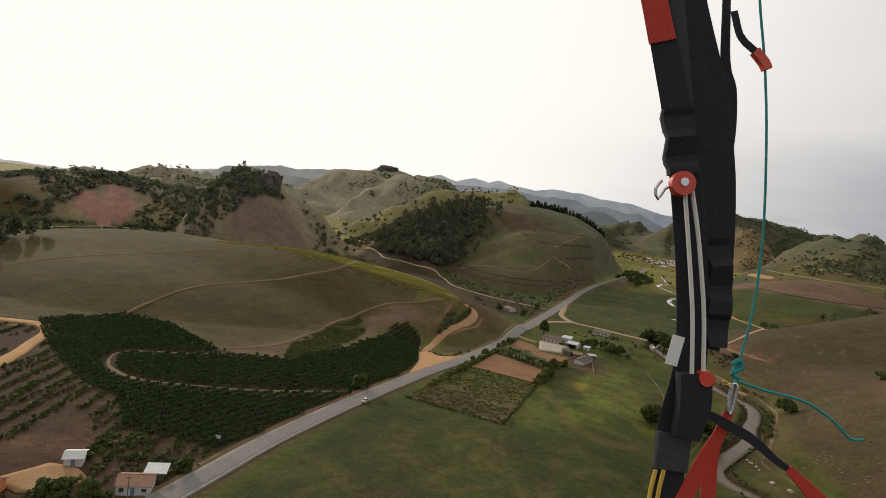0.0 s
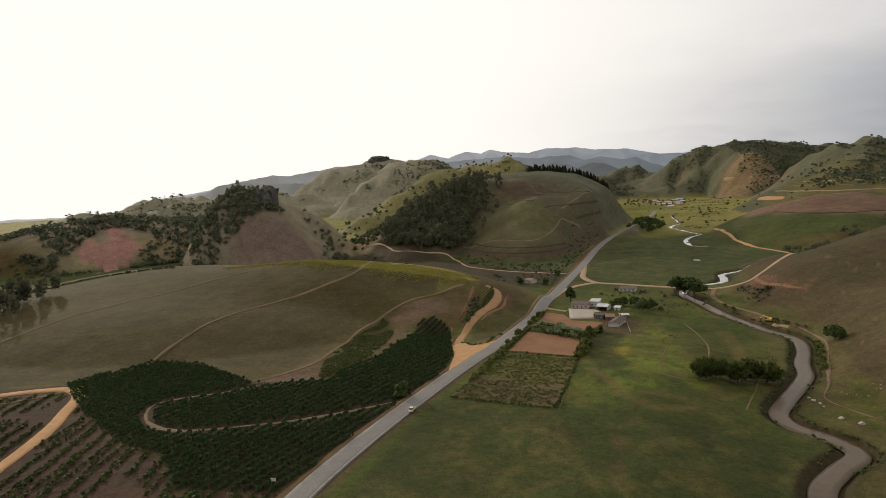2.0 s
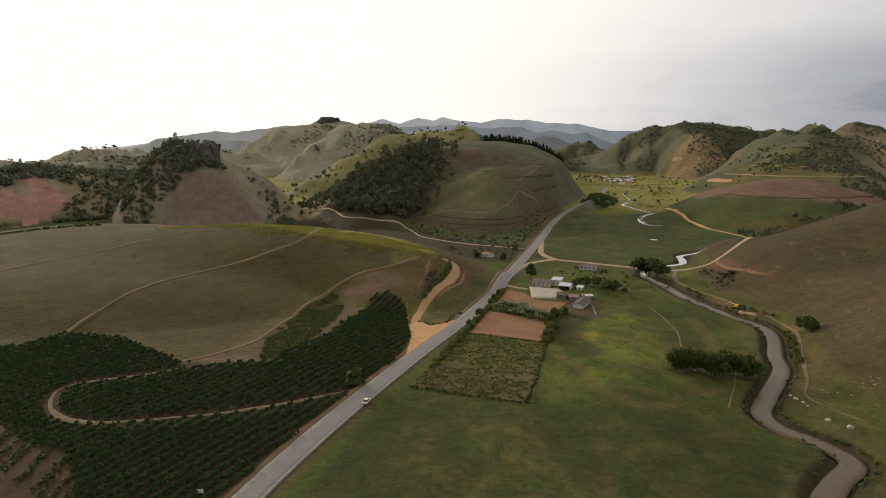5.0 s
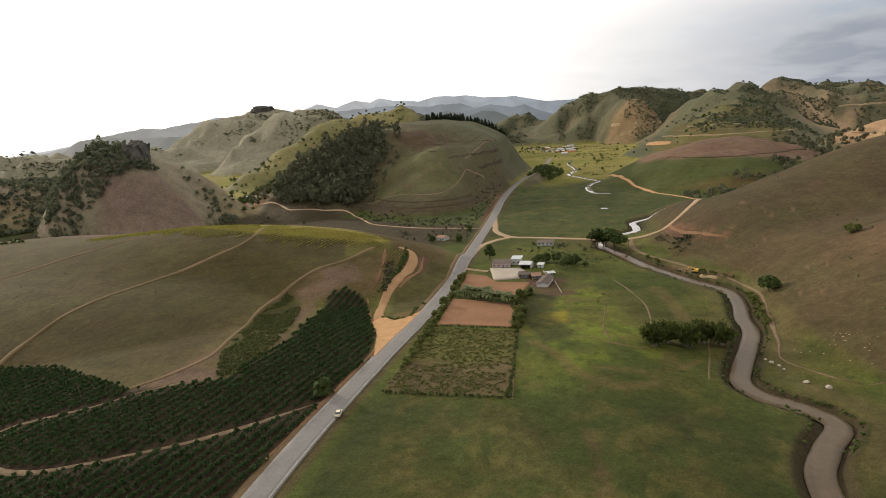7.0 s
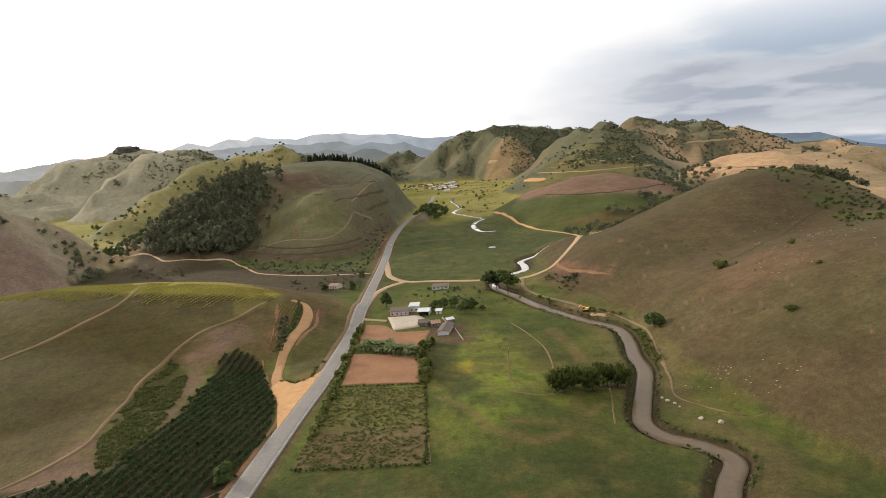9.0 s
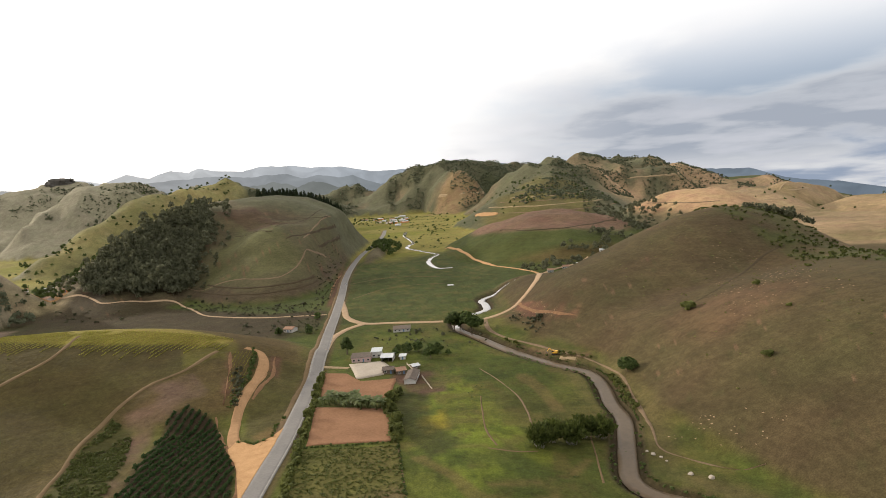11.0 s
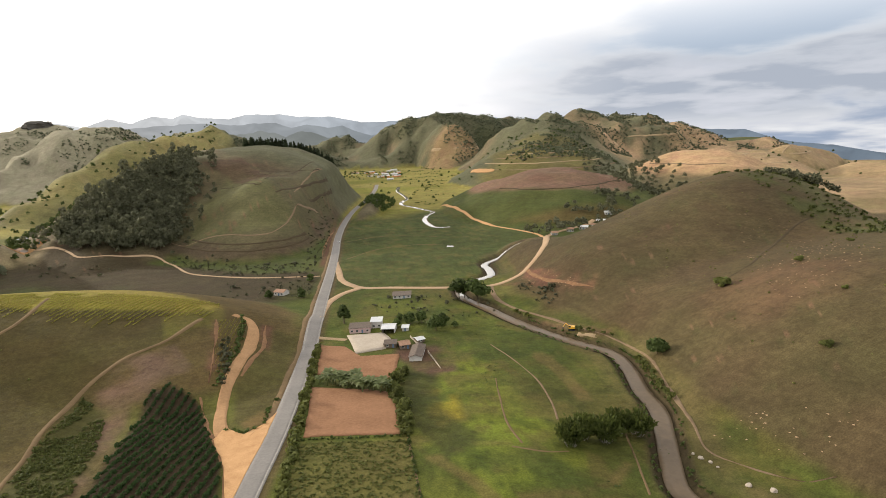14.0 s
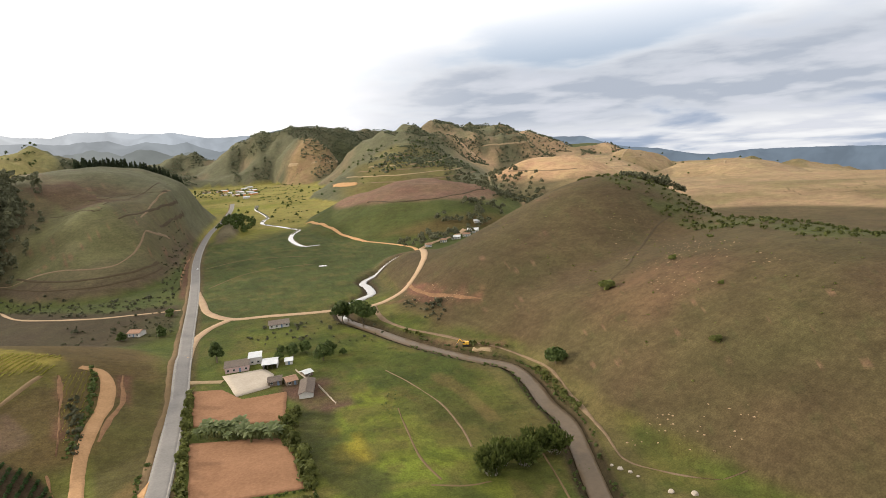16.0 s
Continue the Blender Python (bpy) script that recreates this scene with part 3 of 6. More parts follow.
    # young crop along the field hill's crest, sunlight put into its yellow-green
    crest = [(-100, 384), (-190, 372), (-250, 392), (-245, 440), (-150, 430), (-104, 404)]
    col = blend(col, fence(crest, 4), (0.260, 0.250, 0.046))
    col = blend(col, fence([(-98, 384), (-94, 350), (-104, 366), (-118, 345), (-126, 372), (-100, 398)], 4), (0.150, 0.150, 0.035))
    col = blend(col, fence(COFFEE, 3), (0.054, 0.044, 0.023))
    col = blend(col, fence(SCRUB, 4), (0.075, 0.085, 0.024))
    bare = fence(BARE, 4) + fence([(-146, 178), (-131, 181), (-118, 186), (-128, 212), (-135, 217)], 4)
    col = blend(col, np.clip(bare, 0, 1) * sstep(0.75 + 1.5 * n2), (0.160, 0.120, 0.074))
    col = blend(col, fence(DRY, 6), (0.074, 0.050, 0.029))
    col = blend(col, fence(DRY, 6) * sstep(2 * n2), (0.062, 0.050, 0.024))
    col = blend(col, fence(BARE_DRY, 5) * sstep(0.7 + 1.5 * n2), (0.150, 0.086, 0.046))
    hollow = [(-58, 465), (-56, 556), (-110, 566), (-180, 620), (-320, 725), (-620, 900), (-620, 540), (-250, 462), (-150, 440)]
    col = blend(col, fence(hollow, 10) * sstep(0.75 + 1.2 * n4), (0.064, 0.058, 0.029))
    # swirls of the meadow: old meanders, damp hollows and worn crests
    g = fbm(x + 30 * n1, y * 0.6, 95, 3, 45) * 5.0
    lines = np.abs(g - np.round(g))
    meadow = (1 - hill) * (1 - far) * sstep((x + 46) / 6) * sstep((130 - x) / 20)
    col = blend(col, meadow * sstep((0.10 - lines) / 0.08) * 0.30 * sstep(0.5 + 1.5 * n2), (0.150, 0.125, 0.042))
    col = blend(col, meadow * sstep((lines - 0.38) / 0.08) * (0.25 + 0.3 * sstep((y - 470) / 40)), (0.040, 0.066, 0.015))
    n7 = fbm(x, y, 9, 3, 47)
    col = blend(col, meadow * sstep(2.8 * n7 - 0.2) * 0.6, (0.128, 0.126, 0.036))
    col = blend(col, meadow * sstep((fbm(x, y, 3.2, 2, 48) - 0.35) / 0.25) * 0.5, (0.050, 0.070, 0.016))
    col = blend(col, meadow * sstep(-2.6 * n7 - 0.4) * 0.5, (0.044, 0.072, 0.015))
    for line, wide in ((ARC, 3.4), (ARC_2, 2.6), ([(60, 314), (63, 293), (63, 264)], 4.5), ([(-2, 223), (14, 230), (24, 228)], 1.5)):
        dd = np.full(len(x), 1e3)
        dd[near] = dist_to(x[near], y[near], line)
        col = blend(col, sstep((wide - dd) / 2.0 + 0.8 * n2) * 0.6, (0.165, 0.145, 0.050))
    col = blend(col, fence([(5, 288), (14, 277), (12, 251), (3, 246), (0, 262)], 5) * sstep(0.5 + 2.0 * n7), (0.240, 0.230, 0.030))
    cut = [(86, 446), (95, 458), (100, 448), (108, 412), (119, 388), (112, 380), (103, 394), (95, 420)]
    col = blend(col, fence(cut, 4) * sstep(0.15 + 2.6 * n2) * 0.8, (0.235, 0.140, 0.080))
    farmyard_mud = [(-4, 364), (8, 362), (20, 330), (18, 304), (6, 300), (-2, 312), (-8, 336)]
    col = blend(col, fence(farmyard_mud, 5) * sstep(0.7 + 1.5 * n2), (0.115, 0.078, 0.050))
    dug = [(70, 372), (90, 350), (104, 334), (100, 326), (86, 340), (72, 358)]
    col = blend(col, fence(dug, 4) * sstep(0.5 + 1.8 * n2), (0.230, 0.150, 0.085))
    # flecks of bare earth trodden into the grazed slopes
    n5, n6 = fbm(x, y, 4, 2, 81), fbm(x, y, 90, 3, 83)
    col = blend(col, right * sstep((n5 - 0.58) / 0.12) * sstep((n6 - 0.15) / 0.2) * 0.6, (0.250, 0.160, 0.100))
    col = blend(col, right * sstep((42 - np.hypot(x - 165, y - 290)) / 30) * 0.6, (0.165, 0.118, 0.062))
    col = blend(col, right * sstep(2.2 * n6 - 0.4) * 0.5, (0.106, 0.100, 0.042))
    col = blend(col, mid * sstep((n5 - 0.55) / 0.12) * 0.6, (0.220, 0.140, 0.080))
    col = blend(col, right * sstep((-0.55 - n5) / 0.1) * 0.6, (0.080, 0.085, 0.034))
    darker_grass = [(-10, 262), (2, 222), (16, 232), (6, 262), (10, 300), (-4, 312)]
    col = blend(col, fence(darker_grass, 5) * 0.7, (0.050, 0.060, 0.020))
    col = blend(col, fence(PLOT, 2), (0.125, 0.135, 0.036))
    col = blend(col, fence(PLOT, 2) * sstep((208 - y + 14 * n2) / 12), (0.150, 0.128, 0.058))
    col = blend(col, fence([(-420, 452), (-262, 432), (-246, 420), (-280, 410), (-420, 428)], 3), (0.150, 0.096, 0.060))
    # cut banks of red earth
    col = blend(col, fence(WEDGE, 3), (0.098, 0.100, 0.030))
    col = blend(col, fence([(-66, 262), (-60, 268), (-58, 285), (-64, 280), (-70, 270)], 4), (0.170, 0.140, 0.050))
    for line, wide in (([(-75, 378), (-73, 345), (-77, 316)], 5), ([(-100, 374), (-95, 345), (-91, 318)], 4), ([(96, 470), (94, 428), (110, 382)], 5), ([(74, 452), (87, 430), (99, 396)], 4)):
        dd = np.full(len(x), 1e3)
        dd[near] = dist_to(x[near], y[near], line)
        col = blend(col, sstep((wide - dd) / 4) * sstep(0.4 + 1.8 * n2) * 0.8, (0.170, 0.100, 0.060))
    rd = np.full(len(x), 1e3)
    m = (x < 60) & (x > -120) & (y < 1450)
    rd[m] = dist_to(x[m], y[m], ROAD)
    col = blend(col, sstep((8.0 - rd) / 2.5) * 0.75, (0.120, 0.095, 0.045))
    col = blend(col, sstep((4.0 - np.abs(rd - 9)) / 3) * sstep((x + 50) / -4) * sstep((y - 560) / 30) * sstep((1050 - y) / 30), (0.130, 0.082, 0.045))
    rv = np.full(len(x), 1e3)
    m = (np.abs(x - 80) < 70) & (y < 620)
    rv[m] = dist_to(x[m], y[m], spline(RIVER, 12))
    col = blend(col, sstep((9 - rv) / 4), (0.070, 0.062, 0.030))
    col = blend(col, sstep((22 - rv) / 10) * sstep((x - 70) / 20) * 0.7 * (rv > 8), (0.130, 0.120, 0.048))
    # far valley brightened as if sunlit, far slopes blued for haze, both by colour
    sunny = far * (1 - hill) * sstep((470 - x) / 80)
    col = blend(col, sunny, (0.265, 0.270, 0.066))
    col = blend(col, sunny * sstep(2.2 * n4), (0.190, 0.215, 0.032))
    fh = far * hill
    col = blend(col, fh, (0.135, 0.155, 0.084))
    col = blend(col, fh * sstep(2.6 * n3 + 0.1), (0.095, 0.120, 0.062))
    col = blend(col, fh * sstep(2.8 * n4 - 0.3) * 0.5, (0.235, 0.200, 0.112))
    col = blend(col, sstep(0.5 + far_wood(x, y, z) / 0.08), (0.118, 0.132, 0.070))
    for poly, rgb in (([(150, 1850), (178, 1920), (233, 1990), (330, 2150), (345, 1930), (345, 1880), (243, 1800)], (0.290, 0.235, 0.115)),
                      ([(360, 1995), (413, 2283), (675, 2483), (760, 2200), (560, 1900), (418, 1960)], (0.085, 0.105, 0.050)),
                      ([(260, 2360), (392, 2340), (343, 2240), (143, 2180), (100, 2300)], (0.110, 0.125, 0.062)),
                      ([(200, 1180), (400, 1150), (520, 1320), (420, 1520), (240, 1420)], (0.175, 0.175, 0.060))):
        col = blend(col, fence(poly, 40) * sstep(0.8 + 1.2 * n4), rgb)
    col = blend(col, fh * sstep((x - 780) / 120) * sstep((y - 1500) / 150) * sstep(0.7 + 1.5 * n4), (0.265, 0.235, 0.120))
    # pale hills to the right: full sun painted as cream
    pale = fh * sstep((x - 520) / 120) * sstep((1950 - y) / 250)
    col = blend(col, pale * sstep(0.6 + 1.6 * n4), (0.460, 0.370, 0.205))
    green = sstep(2.4 * n3 - 0.1) * sstep((x - 560) / 80) * far
    col = blend(col, green * 0.7, (0.190, 0.185, 0.065))
    dome = sstep((140 - np.hypot(x - 590, (y - 1060) * 0.9)) / 30)
    col = blend(col, dome, (0.500, 0.380, 0.200))
    top = sstep((95 - np.hypot((x - 262) * 0.75, (y - 935) * 0.62)) / 12)
    pink = hill * sstep((x - 90) / 20) * sstep((430 - x) / 20) * sstep((y - 720) / 30) * sstep((1120 - y) / 40)
    col = blend(col, pink, (0.085, 0.115, 0.030))
    col = blend(col, top, (0.205, 0.148, 0.090))
    col = blend(col, sstep((x - 520) / 150) * sstep((y - 700) / 200) * sstep((1700 - y) / 250) * 0.8 * (1 - 0.6 * sstep(3.0 * n4 - 0.1)), (0.420, 0.345, 0.185))
    # grey-green dry grass of the slopes to the left, haze put into its colour
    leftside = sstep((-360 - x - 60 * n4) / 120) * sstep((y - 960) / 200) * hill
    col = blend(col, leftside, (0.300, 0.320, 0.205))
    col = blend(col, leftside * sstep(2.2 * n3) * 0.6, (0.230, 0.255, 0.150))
    # brighter farmed spurs between them: the sun on them painted into the cover
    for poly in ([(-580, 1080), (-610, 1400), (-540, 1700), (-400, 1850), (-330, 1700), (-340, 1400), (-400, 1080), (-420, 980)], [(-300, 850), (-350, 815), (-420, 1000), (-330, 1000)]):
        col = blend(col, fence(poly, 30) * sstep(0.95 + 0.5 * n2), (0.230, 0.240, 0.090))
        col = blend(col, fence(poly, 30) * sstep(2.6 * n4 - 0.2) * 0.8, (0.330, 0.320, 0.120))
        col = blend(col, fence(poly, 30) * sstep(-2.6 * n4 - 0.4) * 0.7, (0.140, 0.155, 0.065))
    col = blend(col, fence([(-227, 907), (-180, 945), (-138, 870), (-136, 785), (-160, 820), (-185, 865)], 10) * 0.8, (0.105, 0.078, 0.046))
    # nearer slopes and the knoll's field, base colour lifted in place of haze
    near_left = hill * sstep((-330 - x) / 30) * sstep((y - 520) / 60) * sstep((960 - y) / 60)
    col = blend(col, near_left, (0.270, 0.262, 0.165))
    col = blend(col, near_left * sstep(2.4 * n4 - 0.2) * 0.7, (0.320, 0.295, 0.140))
    col = blend(col, fence(KNOLL_FIELD, 8), (0.235, 0.198, 0.140))
    quarry = sstep((34 - np.hypot((x - QUARRY[0]) * 0.8 + (y - QUARRY[1]) * 0.6, ((y - QUARRY[1]) * 0.8 - (x - QUARRY[0]) * 0.6) * 0.7) + 34 * n2) / 6)
    col = blend(col, quarry, (0.420, 0.265, 0.190))
    col = blend(col, quarry * sstep(2.6 * fbm(x, y, 16, 3, 52)), (0.270, 0.190, 0.130))
    return col * np.array([0.68, 0.576, 0.60])


ground = land()
road = ribbon("road", ROAD, 7.6, 0.35, M_ASPHALT, 4, 4, label="worn grey two-lane asphalt country road", category="road")
spur = ribbon("dirt_road_1", SPUR, [5, 4.8, 4.8, 4.4, 4.4, 5, 6.4, 5.5, 4], 0.3, M_SPUR, 3, 4, ragged=0.8, label="ochre dirt road climbing the field hill", category="dirt road")
side = ribbon("dirt_road_2", SIDE, 5.0, 0.3, M_DIRT_TAN, 4, 3, ragged=0.7, label="ochre dirt road crossing the river", category="dirt road")
side_b = ribbon("dirt_road_3", SIDE_B, 5.0, 0.28, M_DIRT_TAN, 4, 3, ragged=0.7, label="ochre dirt slip road joining the asphalt", category="dirt road")
bank = ribbon("dirt_road_4", RIVERSIDE, [3.0, 2.6, 2.0, 1.6, 1.3, 1.2, 1.1, 1.0, 0.8, 0.6, 0.1], 0.18, M_DIRT_TRACK, 3, 3, ragged=0.9, label="pale dirt track along the river bank", category="dirt track")
pink = ribbon("dirt_road_5", PINKROAD, 3.4, 0.3, M_DIRT, 5, 3, ragged=0.7, label="red dirt road at the hill foot", category="dirt road")
track = ribbon("dirt_road_6", TRACK, 2.0, 0.25, M_DIRT_TAN, 5, 3, ragged=0.7, label="narrow dirt track round the wooded hill", category="dirt track")
red = ribbon("dirt_road_7", RED_ROAD, 5.0, 0.3, M_DIRT, 4, 3, ragged=0.7, label="red dirt road beside the coffee field", category="dirt road")
low = ribbon("dirt_road_8", LOW_ROAD, [3.4, 3.2, 3.2, 3.6, 5.5], 0.3, M_SPUR, 3, 3, ragged=0.6, label="ochre dirt lane joining the asphalt by the huts", category="dirt road")
drive = ribbon("driveway", DRIVE, 3.0, 0.28, M_DIRT_PALE, 3, 3, ragged=0.4, label="short pale driveway into the farmyard", category="driveway")
coffee_track = ribbon("dirt_track_1", COFFEE_TRACK, [0.8, 1.3, 1.4, 1.6, 2.2, 2.0, 1.6, 1.4, 0.6], 0.18, M_DIRT_TRACK, 2, 3, ragged=1.2, label="pale harvest track looping through the coffee", category="dirt track")
for i, pts in enumerate(CROP_TRACKS):
    ribbon("dirt_track_%d" % (i + 2), pts, 1.7, 0.22, M_DIRT_DULL, 4, 2, ragged=0.8, seed=i, label="faint brown wheel track across the crop slope", category="dirt track")
for i, pts in enumerate(H2_TRACKS):
    ribbon("hill_track_%d" % (i + 1), pts, [0.4, 1.5, 1.1, 1.7, 1.0, 1.5, 0.4], 0.25, (M_DIRT_TRACK, M_DIRT_DARK)[i % 2], 4, 2, ragged=0.8, seed=i + 4, label="contour track cut into the grassy hill", category="dirt track")
river = ribbon("river", RIVER, [6.6, 6.6, 6.6, 6.6, 6.4, 6.2, 6.0, 5.9, 6, 5.6, 5.4, 5.2, 5, 5, 5, 5, 5], -1.3, M_WATER, 3, 4, skirt=0.5, label="muddy brown winding river", category="water")
# pale strip laid over the river for the sky's reflection
bend = ribbon("river_bend", RIVER[18:], [3, 5.4, 6.4, 6.0, 5.0, 4.0, 2.6], -1.22, M_BRIGHT_WATER, 3, 4, skirt=0.5, ragged=0.8, label="river bend above the crossing, sky shine painted into its colour", category="water")
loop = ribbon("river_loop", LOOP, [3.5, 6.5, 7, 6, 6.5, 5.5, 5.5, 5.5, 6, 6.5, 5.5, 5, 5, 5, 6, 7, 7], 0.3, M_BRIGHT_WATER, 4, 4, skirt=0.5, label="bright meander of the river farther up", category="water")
field_s = patch("field_1", [(-45, 250), (-11, 243), (-11, 286), (-46, 302)], 0.25, M_SOIL, label="bare ploughed red-brown field", category="field")
field_n = patch("field_2", [(-45, 360), (-33, 356), (-25, 338), (-6, 336), (-10, 302), (-45, 318)], 0.25, M_SOIL, label="bare red-brown field beside the farmyard", category="field")
# ochre dirt paler than the spur, its sunlit look held in the colour
apron = patch("dirt_apron", [(-62.5, 206), (-59.4, 245), (-57.4, 277), (-60.8, 266), (-67, 258.5), (-75, 266), (-77.5, 257), (-69, 234)], 0.42, M_DIRT, cell=2.0, ragged=0.8, label="sunlit ochre dirt apron at the junction", category="dirt")
for i, (pts, w) in enumerate((([(41, 336), (46, 314), (50, 287), (49, 263), (46, 246)], 0.7), ([(33, 290), (30, 270), (27, 245), (28, 228)], 0.5), ([(-8, 170), (-8.5, 200), (-9, 240)], 0.6), ([(24, 226), (34, 222), (42, 222)], 0.6), ([(69, 243), (65, 228), (61, 212), (57, 196)], 0.6), ([(-36, 600), (-5, 640), (30, 650), (60, 640)], 0.8), ([(-38, 700), (0, 720), (35, 708), (60, 690)], 0.8))):
    ribbon("cattle_path_%d" % (i + 1), pts, w * 0.55, 0.13, M_DIRT_TRACK if i == 0 else M_DIRT_DULL, 2, 2, skirt=0.3, ragged=0.3, seed=i + 30, label="narrow cattle path worn into the pasture", category="path")

for i, (pts, w) in enumerate((([(-91, 296), (-82, 269), (-70, 238), (-64.5, 212), (-66, 190), (-70, 160), (-73, 130)], 1.6), ([(-75.5, 380), (-73.5, 352), (-76, 330), (-78, 314)], 1.3), ([(-101, 376), (-96, 350), (-92, 326), (-90, 306)], 1.2),
                              ([(98, 474), (95, 446), (96, 425), (104, 400), (113, 380)], 2.4), ([(-59, 620), (-59, 680), (-57, 740), (-53, 790)], 1.4))):
    ribbon("earth_bank_%d" % (i + 1), pts, [0.2, w * 0.8, w * 1.2, w * 0.6, w * 1.1, w * 0.7, 0.2], 0.14, M_BANK, 2, 3, skirt=0.5, ragged=1.5, seed=i + 60, label="crumbling bank of bare red-brown earth", category="earth bank")
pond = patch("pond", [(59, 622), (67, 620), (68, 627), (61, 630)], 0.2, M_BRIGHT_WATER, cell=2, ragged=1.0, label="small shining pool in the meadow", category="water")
sand_pit = patch("sand_pit", [(212, 1305), (232, 1275), (252, 1262), (258, 1275), (236, 1306), (218, 1314)], 0.7, M_DIRT, cell=4, ragged=5.0, relief=0.8, label="sunlit ochre sand pit at the far valley's edge", category="earth")
for i, (pts, w) in enumerate((([(273, 402), (241, 386), (205, 357), (181, 334), (153, 319)], 0.9),)):
    ribbon("cattle_path_%d" % (i + 20), pts, w, 0.16, M_DIRT_DARK, 3, 2, skirt=0.3, ragged=0.6, seed=i + 90, label="faint cattle path across the bare brown hillside", category="path")


# ---- vegetation kit ----
def leaf_material(name, dark, light, rough=0.75):
    m = bpy.data.materials.new(name)
    m.use_nodes = True
    n, l = m.node_tree.nodes, m.node_tree.links
    b = n["Principled BSDF"]
    b.inputs["Roughness"].default_value = rough
    b.inputs["Specular IOR Level"].default_value = 0.2
    geo, info = n.new("ShaderNodeNewGeometry"), n.new("ShaderNodeObjectInfo")
    add, mix, noise_t = n.new("ShaderNodeMath"), n.new("ShaderNodeMix"), n.new("ShaderNodeTexNoise")
    noise_t.inputs["Scale"].default_value = 0.03
    l.new(geo.outputs["Position"], noise_t.inputs["Vector"])
    add.operation = "MULTIPLY_ADD"
    l.new(geo.outputs["Random Per Island"], add.inputs[0])
    add.inputs[1].default_value = 0.6
    sc = n.new("ShaderNodeMath")
    sc.operation = "MULTIPLY"
    sc.inputs[1].default_value = 0.55
    l.new(noise_t.outputs["Fac"], sc.inputs[0])
    l.new(sc.outputs[0], add.inputs[2])
    mix.data_type = "RGBA"
    l.new(add.outputs[0], mix.inputs["Factor"])
    mix.inputs["A"].default_value, mix.inputs["B"].default_value = (*dark, 1), (*light, 1)
    hsv, mr = n.new("ShaderNodeHueSaturation"), n.new("ShaderNodeMapRange")
    mr.inputs["To Min"].default_value, mr.inputs["To Max"].default_value = 0.8, 1.2
    l.new(info.outputs["Random"], mr.inputs["Value"])
    l.new(mr.outputs[0], hsv.inputs["Value"])
    l.new(mix.outputs["Result"], hsv.inputs["Color"])
    l.new(hsv.outputs[0], b.inputs["Base Color"])
    thin, both, out = n.new("ShaderNodeBsdfTranslucent"), n.new("ShaderNodeMixShader"), n["Material Output"]
    l.new(hsv.outputs[0], thin.inputs["Color"])
    both.inputs[0].default_value = 0.40
    l.new(b.outputs[0], both.inputs[1])
    l.new(thin.outputs[0], both.inputs[2])
    l.new(both.outputs[0], out.inputs["Surface"])
    return m


M_LEAF = leaf_material("broad_leaves", (0.032, 0.050, 0.014), (0.096, 0.126, 0.034))
M_BAMBOO = leaf_material("bamboo_leaves", (0.030, 0.045, 0.010), (0.115, 0.135, 0.032))
M_COFFEE = leaf_material("coffee_leaves", (0.017, 0.036, 0.012), (0.044, 0.076, 0.022), 0.9)
M_WOODS = leaf_material("woodland_leaves", (0.052, 0.056, 0.034), (0.125, 0.125, 0.070))
# woodland leaves lightened in base colour to imitate haze
M_HAZED_WOODS = leaf_material("hazed_woodland_leaves", (0.078, 0.090, 0.054), (0.155, 0.165, 0.098))
M_PINE = leaf_material("pine_needles", (0.016, 0.026, 0.012), (0.046, 0.058, 0.026))
M_SCRUB = leaf_material("scrub_leaves", (0.040, 0.052, 0.015), (0.110, 0.120, 0.034))
# crop leaves lighter than the rest: sunlit yellow put into the base colour
M_CROP = leaf_material("young_crop_leaves", (0.200, 0.195, 0.034), (0.380, 0.350, 0.070))
M_SHRUB = leaf_material("shrub_leaves", (0.052, 0.066, 0.018), (0.150, 0.158, 0.042))
M_BANANA = leaf_material("banana_leaves", (0.060, 0.085, 0.026), (0.180, 0.205, 0.085), 0.6)
M_BARK = material("grey_brown_bark", (0.10, 0.075, 0.05), (0.17, 0.14, 0.10), 2.0, 0.9, 0.1, 0.02)
M_PALE_BARK = material("pale_bark", (0.22, 0.20, 0.17), (0.34, 0.31, 0.26), 2.0, 0.9, 0.1, 0.02)


def quads_mesh(name, q, mat):
    """A mesh of loose four-cornered leaves from an array of n x 4 corners."""
    n = len(q)
    me = bpy.data.meshes.new(name)
    me.vertices.add(n * 4)
    me.vertices.foreach_set("co", np.ascontiguousarray(q, dtype=np.float32).ravel())
    me.loops.add(n * 4)
    me.loops.foreach_set("vertex_index", np.arange(n * 4, dtype=np.int32))
    me.polygons.add(n)
    me.polygons.foreach_set("loop_start", np.arange(0, n * 4, 4, dtype=np.int32))
    me.update(calc_edges=True)
    me.materials.append(mat)
    return me


